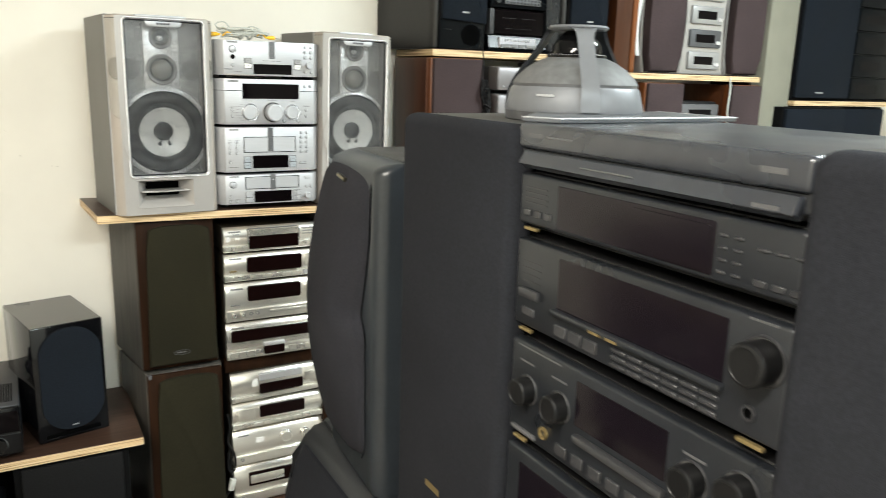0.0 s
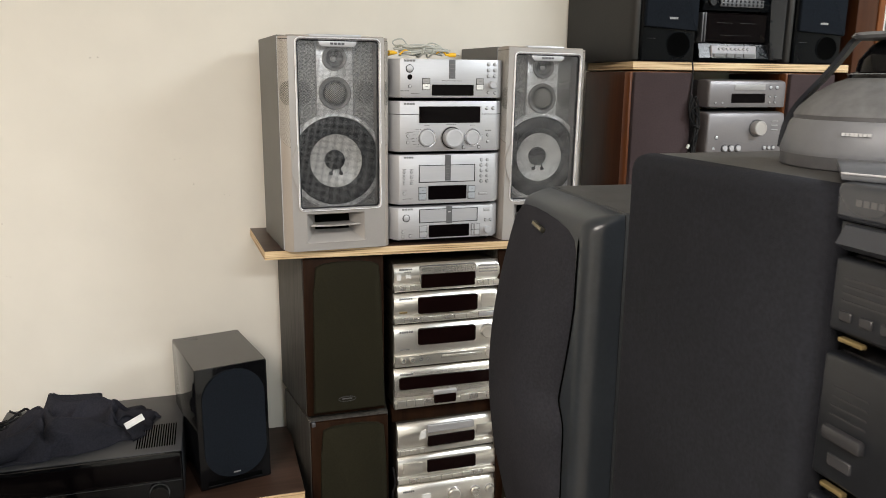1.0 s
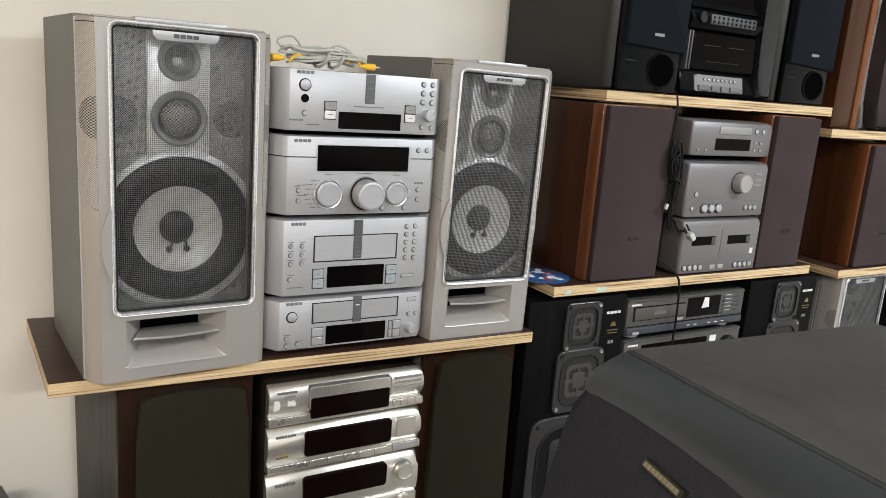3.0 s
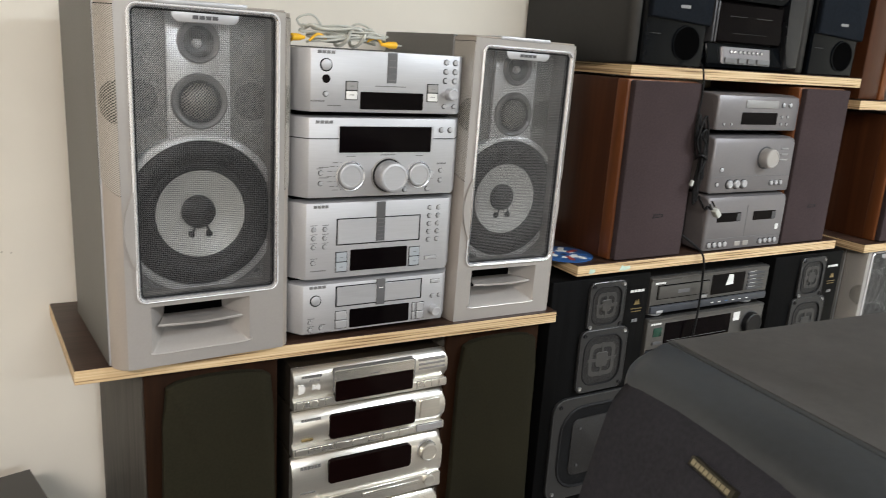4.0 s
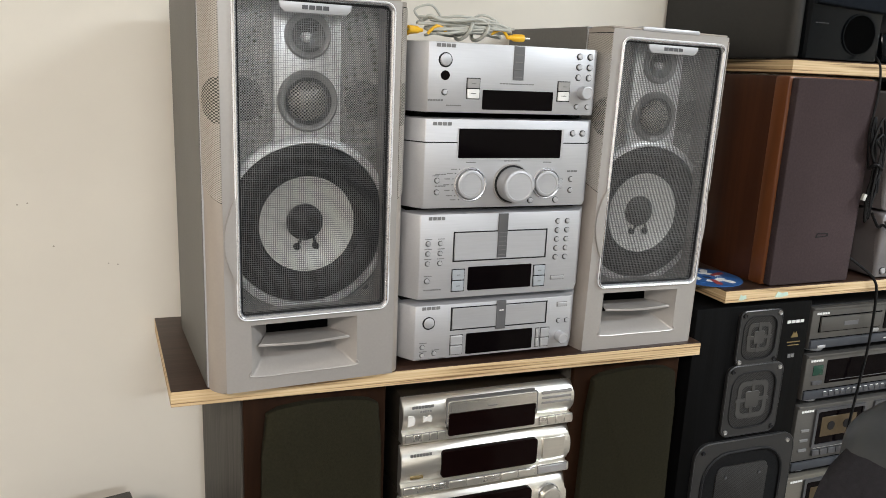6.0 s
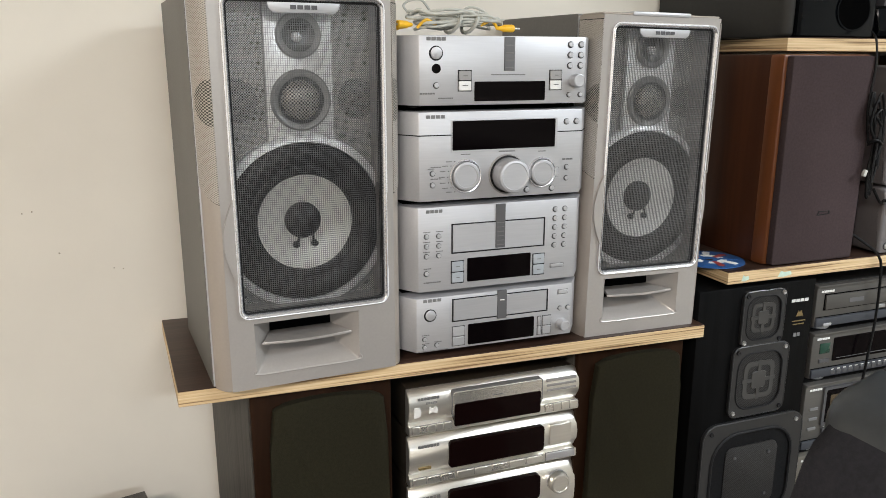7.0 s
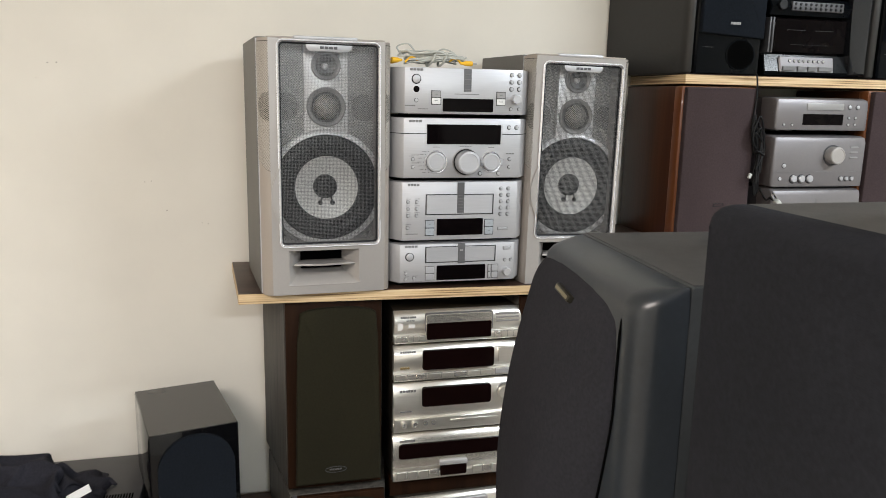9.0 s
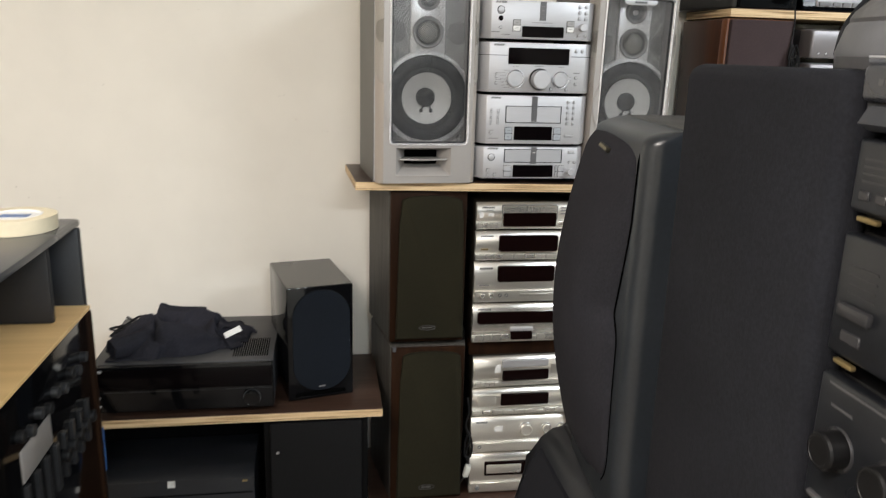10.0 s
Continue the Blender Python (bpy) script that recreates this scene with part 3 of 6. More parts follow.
    part("midrange_cone", lathe([(0.0290, 0.0022), (0.0265, -0.001), (0.022, -0.0035), (0, -0.0035)], cx, 0.0258, zm, "y", 40), GREYDISH, s)
    part("midrange_dome", lathe([(0.0255, -0.003), (0.024, 0.002), (0.019, 0.006), (0.011, 0.009), (0, 0.0102)], cx, 0.0275, zm, "y", 40), DOMEM, s, "domed wire mesh")
    for k in (-1, 1):
        part("side_driver", lathe([(0.027, 0.0), (0.0265, 0.0008), (0.015, 0.0012), (0, 0.0013)], cx + k * 0.078, 0.0405, zm, "y", 32), PERF_S, s)
    part("lower_ring", tube([(cx + 0.122 * math.cos(a), 0.038, wz + 0.122 * math.sin(a)) for a in [radians(205 + 13 * i) for i in range(11)]], 0.0022, 6, 2), SILVER_D, s)
    for x in (gx0 + 0.010, gx1 - 0.012):
        part("panel_screw", lathe([(0.0045, -0.002), (0.0042, 0.0015), (0, 0.002)], x, 0.040, gz0 + 0.013, "y", 14), GREYFRM, s)

    # rounded chrome frame, dark inner joint and wire mesh
    def ring(g, y):
        return (rr(gx0 - 0.0050 + g, gx1 + 0.0050 - g, gz0 - 0.0050 + g, gz1 + 0.0035 - g, 0.013 - g), y)
    part("grille_frame", loft([ring(0, 0.006), ring(0, -0.0065), ring(0.0010, -0.0095), ring(0.0028, -0.0108), ring(0.0046, -0.0098), ring(0.0058, -0.0066), ring(0.0060, 0.004)]), CHROME, s, "chrome grille frame", 60)
    for g, y in ((0.0009, -0.0090),):
        part("frame_bead", tube([(x, y, z) for x, z in ring(g, 0)[0]], 0.0010, 6, 1, True, raw=True), SILVER_I, s, "bright edge bead")
    part("frame_joint", loft([ring(0.0060, -0.0055), ring(0.0078, -0.0052), ring(0.0078, 0.003)]), RUBBER, s)
    bm = bmesh.new()
    pitch, wire = 0.0027, 0.00022
    x = gx0 + 0.0008
    while x < gx1 - 0.001:
        box(x, x + 2 * wire, -0.0038, -0.0028, gz0 + 0.0005, gz1 - 0.003, bm=bm)
        x += pitch
    z = gz0 + 0.001
    while z < gz1 - 0.004:
        box(gx0 + 0.001, gx1 - 0.001, -0.0044, -0.0034, z, z + 2 * wire, bm=bm)
        z += pitch
    tagged(part("grille_mesh", bm, WIREM, s, "fine dark wire mesh", 0), kind="stuff")
    part("badge", prism([(gc - 0.044, gz1 - 0.003), (gc + 0.044, gz1 - 0.003), (gc + 0.043, gz1 - 0.011), (gc + 0.037, gz1 - 0.0165), (gc - 0.037, gz1 - 0.0165), (gc - 0.043, gz1 - 0.011)], -0.0048, 0.002, "y", 0.0012), SILVER_B, s)
    marks(s, gc - 0.017, gc + 0.017, gz1 - 0.0122, 0.0048, 4, GREYFRM, -0.0050)
    # port at the foot: one flared recess, a thin curved fin across it and a dark throat
    rec = []
    for k in range(8):
        g = k / 7
        e = g ** 0.8
        w, up, lo = hw - 0.0275 * e, PZ + 0.083 - 0.0095 * e, PZ + 0.014 + 0.024 * g ** 0.8
        rec.append((rr(px - w, px + w, lo, up, 0.003, 2), YF + 0.0005 + 0.046 * g))
    part("port_recess", loft(rec), SILVER, s, "flared silver port recess", 60)
    part("port_throat", box(px - 0.043, px + 0.043, 0.0398, 0.044, PZ + 0.036, PZ + 0.076), HOLE, s)
    part("scoop_lip", tube([(px + dx, YF - 0.0002, PZ + dz) for dx, dz in ((-hw - 0.0003, 0.021), (-hw + 0.003, 0.0138), (0, 0.0135), (hw - 0.003, 0.0138), (hw + 0.0003, 0.021))], 0.0013, 6, 6), SILVER, s)
    part("port_fin", prism([(px - 0.043, 0.040), (px - 0.055, 0.002), (px - 0.060, -0.003), (px - 0.034, -0.006), (px, -0.0085), (px + 0.034, -0.006), (px + 0.060, -0.003), (px + 0.055, 0.002), (px + 0.043, 0.040)], PZ + 0.0520, PZ + 0.0555, "z", 0.0010, 2), SILVER, s, "thin silver fin")
    # top cap
    part("top_strip", box(0.075, W - 0.075, -0.0075, 0.045, H - 0.004, H + 0.0025, 0.002), SILVER_B, s)
    part("top_shoulder", box(0.026, W - 0.022, YF + 0.001, 0.060, H - 0.003, H, 0.001, 1), SILVER_W, s)
    return s


sp = silver_speaker(pose(0.3315, 1.8500, 1.1765, 0, 0, 3.5), "silver three-way loudspeaker with wire mesh grille on plywood shelf", 0.491, 0.0)
sp2 = silver_speaker(pose(0.863, 1.883, 1.1718, 0, 0.8, 0.5), "silver three-way loudspeaker beside the component stack", 0.484, 0.004, (0.020, 0.050), 0.250, 0.030, 0.011, 0.0165, 0.1365)


# ---- silver mini component stack ----
def mini_body(name, W, H, D, label, m, group="silver component stack", category="hi-fi unit", front=SILVER_B, drop=0.001):
    s = thing(name, m, label, category, group)
    part("body", box(0.012, W - 0.012, 0.035, D, 0.004, H - 0.003, 0.002), BLACK, s, "dark metal case")
    pl = [(0.0, 0.075), (0.0, 0.036), (0.0012, 0.0305), (0.0225, 0.0008), (0.0245, 0.0)]
    pl = pl + [(W - x, y) for x, y in reversed(pl)]
    part("faceplate", prism(pl, 0.0038, H - 0.0034, "z", 0.0011, 2), front, s, "satin silver faceplate")
    for fx in (0.03, W - 0.03):
        for fy in (0.05, D - 0.04):
            part("foot", lathe([(0.010, 0.001 - drop), (0.010, 0.006)], fx, fy, -0.001, "z", 16), RUBBER, s)
    return s


MW, MX, MY = 0.291, 0.598, 1.870
HT = [0.097, 0.127, 0.127, 0.087]


def U(f):
    return f * 0.285 - 0.012


zc = S1 + 0.001
cdx = mini_body("cd_player", MW, HT[3], 0.27, "silver compact disc unit at the bottom of the stack", pose(MX - 0.007, MY - 0.003, zc), drop=0.0105)
zc += HT[3] + 0.001
tpx = mini_body("cassette_deck", MW, HT[2], 0.27, "silver cassette unit in the stack", pose(MX - 0.003, MY, zc))
zc += HT[2] + 0.001
rcx = mini_body("receiver", MW, HT[1], 0.27, "silver receiver with three round knobs in the stack", pose(MX - 0.001, MY, zc))
zc += HT[1] + 0.001
mdx = mini_body("minidisc_deck", MW, HT[0], 0.27, "silver minidisc unit on top of the stack", pose(MX, MY, zc))
MDTOP = zc + HT[0]

h = HT[0]
marks(mdx, U(.158), U(.255), h * .895, 0.0045, 4)
button(mdx, U(.205), h * .735, 0.0078)
part("sensor", lathe([(0.0062, -0.001), (0.0062, 0.0008), (0, 0.001)], U(.205), 0, h * .53, "y", 20), GLASS, mdx)
button(mdx, U(.205), h * .31, 0.0034)
marks(mdx, U(.125), U(.20), h * .19, 0.0022, 6)
marks(mdx, U(.215), U(.29), h * .13, 0.0014, 8)
for u0 in (.315, .79):
    part("key_well", box(U(u0) - 0.0011, U(u0 + .062) + 0.0008, -0.0006, 0.002, h * .225, h * .51), RUBBER, mdx)
    key(mdx, U(u0), U(u0 + .062), h * .235, h * .362, WHITE)
    key(mdx, U(u0), U(u0 + .062), h * .374, h * .50, SILVER_D)
    bar(mdx, U(u0 + .022), U(u0 + .042), h * .43, h * .44, INK, -0.002, "mark")
    bar(mdx, U(u0 + .018), U(u0 + .044), h * .30, h * .31, STRIPM, -0.002, "mark")
screen(mdx, U(.395), U(.765), h * .09, h * .355)
marks(mdx, U(.48), U(.66), h * .44, 0.0014, 12)
part("slot_strip", box(U(.545), U(.60), -0.0012, 0.002, h * .50, h * .955, 0.0004, 1), STRIPM, mdx, "darker grey strip")
for k in range(4):
    key(mdx, U(.552), U(.593), h * (.53 + .1 * k), h * (.548 + .1 * k), INK, -0.001, 0.0008, "mark")
for i in (0, 1):
    for k in (0, 1, 2):
        button(mdx, U(.898 + .058 * i), h * (.86 - .145 * k), 0.0037)
knob(mdx, U(.93), h * .36, 0.0095, 0.014)
for i in (0, 1):
    button(mdx, U(.898 + .062 * i), h * .16, 0.0030)

h = HT[1]
marks(rcx, U(.158), U(.255), h * .905, 0.0045, 4)
marks(rcx, U(.165), U(.20), h * .375, 0.001, 5)
part("seam", box(0.0235, U(.285), -0.0009, 0.002, h * .725, h * .735), RUBBER, rcx)
part("seam", box(U(.835), MW - 0.0235, -0.0009, 0.002, h * .725, h * .735), RUBBER, rcx)
part("display_bezel", ring_plate(rr(U(.288) - 0.0012, U(.832) + 0.0034, h * .565 - 0.0022, h * .875 + 0.0010, 0.0012, 2), rr(U(.288), U(.832), h * .565, h * .875, 0.001, 2), -0.0015, 0.002), SILVER_B, rcx, "silver display bezel")
screen(rcx, U(.288), U(.832), h * .565, h * .875)
for side in (0, 1):
    pl = [(0.0002, 0.0305), (0.0220, 0.0001), (0.0240, -0.0007), (0.0240, 0.0020), (0.0020, 0.0320)]
    part("seam", prism([(MW - x if side else x, y) for x, y in pl], h * .725, h * .735, "z"), RUBBER, rcx)
for u in (.895, .95):
    button(rcx, U(u), h * .84, 0.0036)
knob(rcx, U(.358), h * .285, 0.0195, 0.006, SILVER_B, ring=0.004)
knob(rcx, U(.575), h * .285, 0.0235, 0.028, SILVER_B, ring=0.0045, ring_mat=SILVER_D)
# Black ring laid on the faceplate as the volume knob's shadow.
part("knob_shadow_ring", lathe([(0.0262, -0.001), (0.0262, 0.0032), (0.0236, 0.0036)], U(.575), 0, h * .285, "y", 32), RUBBER, rcx, "dark ring for the shadow round the volume knob")
knob(rcx, U(.765), h * .285, 0.0180, 0.006, SILVER_B, ring=0.004)
for z in (.33, .205):
    button(rcx, U(.19), h * z, 0.0032)
    button(rcx, U(.905), h * z, 0.0032)
marks(rcx, U(.18), U(.235), h * .39, 0.0013, 4)
marks(rcx, U(.18), U(.235), h * .265, 0.0013, 4)
marks(rcx, U(.88), U(.94), h * .41, 0.0022, 3)
for k in range(7):
    a = radians(128 + 17.5 * k)
    dx, dz = 0.0262 * math.cos(a), 0.0262 * math.sin(a)
    part("tick", lathe([(0.0008, -0.0005), (0.0007, 0.0006), (0, 0.0007)], U(.358) + dx, 0, h * .285 + dz, "y", 8), RUBBER, rcx)
    marks(rcx, U(.358) + dx - 0.0125, U(.358) + dx - 0.0042, h * .285 + dz - 0.0005, 0.0011, 4)
for u, w in ((.358, .05), (.765, .045)):
    marks(rcx, U(u - w / 2), U(u + w / 2), h * .515, 0.0012, 6)
for u in (.685, .825):
    button(rcx, U(u), h * .10, 0.0036)
for u in (.69, .835):
    key(rcx, U(u), U(u + .022), h * .23, h * .33)
marks(rcx, U(.53), U(.62), h * .53, 0.0012, 5)

h = HT[2]
marks(tpx, U(.163), U(.25), h * .91, 0.0045, 4)
for x0, x1, z0, z1 in ((.2935, .8015, .764, .776), (.2935, .8015, .441, .453), (.2935, .300, .441, .776), (.795, .8015, .441, .776)):
    part("tray_gap", box(U(x0), U(x1), -0.0007, 0.002, h * z0, h * z1), RUBBER, tpx)
part("tray_door", box(U(.302), U(.793), -0.0012, 0.002, h * .455, h * .762, 0.0005, 1), SILVER_B, tpx)
part("slot_strip", box(U(.527), U(.578), -0.0022, 0.002, h * .47, h * .965, 0.0004, 1), STRIPM, tpx, "darker grey strip")
for k in range(6):
    key(tpx, U(.533), U(.572), h * (.50 + .05 * k), h * (.508 + .05 * k), INK, -0.002, 0.0006, "mark")
screen(tpx, U(.378), U(.725), h * .105, h * .375)
for u0 in (.295, .74):
    bar(tpx, U(u0 + .022), U(u0 + .040), h * .165, h * .172, INK, -0.002, "mark")
    bar(tpx, U(u0 + .022), U(u0 + .040), h * .29, h * .297, INK, -0.002, "mark")
    part("key_well", box(U(u0) - 0.0010, U(u0 + .062) + 0.0008, -0.0006, 0.002, h * .100, h * .358), RUBBER, tpx)
    key(tpx, U(u0), U(u0 + .062), h * .11, h * .225, KEYM)
    key(tpx, U(u0), U(u0 + .062), h * .235, h * .35, KEYM)
for i in (0, 1):
    for k in (0, 1, 2):
        button(tpx, U(.165 + .063 * i), h * (.655 - .11 * k), 0.0030)
    for k in range(5):
        button(tpx, U(.858 + .055 * i), h * (.86 - .105 * k), 0.0033)
button(tpx, U(.165), h * .24, 0.0033)
key(tpx, U(.84), U(.915), h * .175, h * .215)
marks(tpx, U(.15), U(.24), h * .13, 0.0016, 8)
for i in (0, 1):
    for k in (0, 1, 2):
        marks(tpx, U(.148 + .066 * i), U(.185 + .066 * i), h * (.70 - .11 * k), 0.001, 5)
marks(tpx, U(.15), U(.19), h * .29, 0.001, 4)

h = HT[3]
marks(cdx, U(.158), U(.255), h * .89, 0.0045, 4)
marks(cdx, U(.13), U(.29), h * .055, 0.001, 14)
for u, v in ((.15, .33), (.15, .185), (.215, .20)):
    marks(cdx, U(u), U(u + .04), h * v, 0.0011, 4)
for x0, x1, z0, z1 in ((.3085, .8415, .888, .904), (.3085, .8415, .511, .527), (.3085, .3155, .511, .904), (.8345, .8415, .511, .904)):
    part("tray_gap", box(U(x0), U(x1), -0.0007, 0.002, h * z0, h * z1), RUBBER, cdx)
part("disc_tray", box(U(.317), U(.833), -0.0012, 0.002, h * .53, h * .885, 0.0005, 1), SILVER_B, cdx)
part("slot_strip", box(U(.553), U(.605), -0.0022, 0.002, h * .48, h * .965, 0.0004, 1), STRIPM, cdx, "darker grey strip")
bar(cdx, U(.567), U(.59), h * .80, h * .815, WHITE, -0.0024, "mark")
screen(cdx, U(.395), U(.765), h * .085, h * .44)
button(cdx, U(.195), h * .67, 0.0075)
for u, v in ((.165, .27), (.165, .13), (.228, .15)):
    button(cdx, U(u), h * v, 0.0030)
for x0, x1 in ((.312, .375), (.787, .803), (.815, .862)):
    part("key_well", box(U(x0) - 0.0010, U(x1) + 0.0008, -0.0004, 0.002, h * .088, h * .432), RUBBER, cdx)
for z0, z1 in ((.10, .245), (.262, .42)):
    key(cdx, U(.312), U(.375), h * z0, h * z1)
    key(cdx, U(.787), U(.803), h * z0, h * z1)
    key(cdx, U(.815), U(.862), h * z0, h * z1)
knob(cdx, U(.925), h * .25, 0.0085, 0.014)
for u in (.915, .962):
    button(cdx, U(u), h * .53, 0.0030)
key(cdx, U(.90), U(.955), h * .79, h * .86)


# ---- coiled cable on the stack ----
def cable_coil():
    s = thing("cable_bundle", pose(MX + 0.085, MY + 0.03, MDTOP), "coiled grey audio cable with yellow plugs on the stack", "cable")
    rnd = random.Random(3)
    for k in range(8):
        pts = []
        rx, ry = rnd.uniform(0.045, 0.072), rnd.uniform(0.014, 0.026)
        ox, tilt = rnd.uniform(-0.014, 0.014), rnd.uniform(-0.10, 0.10)
        for i in range(11):
            a = 2 * math.pi * i / 11
            x = ox + rx * math.cos(a) * rnd.uniform(0.86, 1.1)
            pts.append((x, ry * math.sin(a) + rnd.uniform(-0.005, 0.005), max(0.003, 0.005 + 0.0026 * k + tilt * x + rnd.uniform(0, 0.007))))
        part("strand", tube(pts, rnd.choice((0.0016, 0.0019, 0.0022)), 8, 6, True), IVORY, s)
    for x in (-0.004, 0.020):
        part("tie", tube([(x + 0.006 * math.cos(a), 0.026 * math.sin(a), 0.014 + 0.013 * math.cos(a)) for a in [2 * math.pi * i / 12 for i in range(12)]], 0.0024, 8, 3, True), IVORY, s)
    part("loop", tube([(-0.05, 0, 0.012), (-0.072, 0.004, 0.034), (-0.050, 0.0, 0.042), (-0.032, 0, 0.022), (-0.02, 0, 0.010)], 0.0017, 8, 8), IVORY, s)
    part("loop", tube([(0.0, 0.01, 0.016), (0.020, 0.006, 0.034), (0.042, 0.0, 0.028), (0.060, 0.0, 0.010), (0.085, 0.004, 0.004)], 0.0017, 8, 8), IVORY, s)
    for x, y, z in ((0.056, -0.012, 0.006), (-0.058, -0.010, 0.006)):
        part("lead", tube([(x, y, z), (x * 0.8, y - 0.004, z + 0.010), (x * 0.55, y, z + 0.004)], 0.0021, 8, 6), YELLOW, s, "thin yellow lead")
    for x, y, z, r in ((-0.094, 0.006, 0.008, 8), (-0.086, -0.014, 0.010, 22), (0.080, -0.010, 0.007, 5)):
        q = part("plug", lathe([(0, 0), (0.0048, 0.0), (0.0052, 0.003), (0.0048, 0.015), (0.0034, 0.018), (0.0024, 0.024), (0, 0.024)], 0, 0, 0, "z", 16), YELLOW, s, "yellow plug")
        q.matrix_local = pose(x, y, z, 0, 90 if x < 0 else -90, r)
        part("pin", lathe([(0, -0.010), (0.0014, -0.010), (0.0014, 0.0), (0.0036, 0.0005), (0.0036, 0.004)], 0, 0, 0, "z", 12), STEEL, q)


cable_coil()


# ---- tower speakers under the first shelf ----
def tower(m, H, label, badge=True):
    """Front 0.198 wide with a tapered walnut surround; centre of front at x 0."""
    s = thing("loudspeaker", m, label, "speaker", "walnut framed loudspeakers")
    w, wb, D = 0.099, 0.150, 0.245
    part("cabinet", prism([(-w - 0.002, 0.012), (w + 0.002, 0.012), (wb - 0.012, D), (-wb + 0.012, D)], 0.001, H, "z", 0.002), SIDE_V, s, "charcoal wood-grain cabinet")
    part("baffle", box(-w, w, 0.0, 0.0125, 0.001, H - 0.001, 0.003), WALNUT, s, "dark walnut surround")
    b, t, o = 0.088, 0.077, 0.004
    arch = [(t * math.cos(radians(k)), H - 0.030 + 0.019 * math.sin(radians(k)) ** 0.7) for k in range(8, 173, 12)]
    out = [(-b + o, 0.012), (b + o, 0.012), (t + 0.003 + o, H * 0.80)] + [(x + o, z) for x, z in arch] + [(-t - 0.003 + o, H * 0.80)]
    out = [(x + 0.005 * max(0.0, x) / t, z) for x, z in out]
    part("grille", prism(out, -0.013, 0.001, "y", 0.005, 3), CLOTH_O, s, "olive brown cloth grille")
    if badge:
        part("badge", tube([(0.022 * math.cos(a), -0.0145, 0.045 + 0.0065 * math.sin(a)) for a in [2 * math.pi * i / 16 for i in range(16)]], 0.0006, 6, 2, True), GREYFRM, s)
        marks(s, -0.013, 0.013, 0.0435, 0.003, 5, STRIPM, -0.0135)
    return s


ta = tower(pose(0.481, 1.882, 0.742), 0.409, "walnut framed loudspeaker with olive brown cloth grille")
tb = tower(pose(0.486, 1.864, SB), 0.455, "walnut framed loudspeaker under its twin")
part("corner_chip", box(-0.097, -0.087, -0.002, 0.010, 0.444, 0.456, 0.002), GREYFRM, tb, "chipped grey corner")
copy_thing(tb, pose(0.984, 1.866, SB))
tower(pose(0.984, 1.882, 0.742), 0.404, "walnut framed loudspeaker beside the champagne stack")


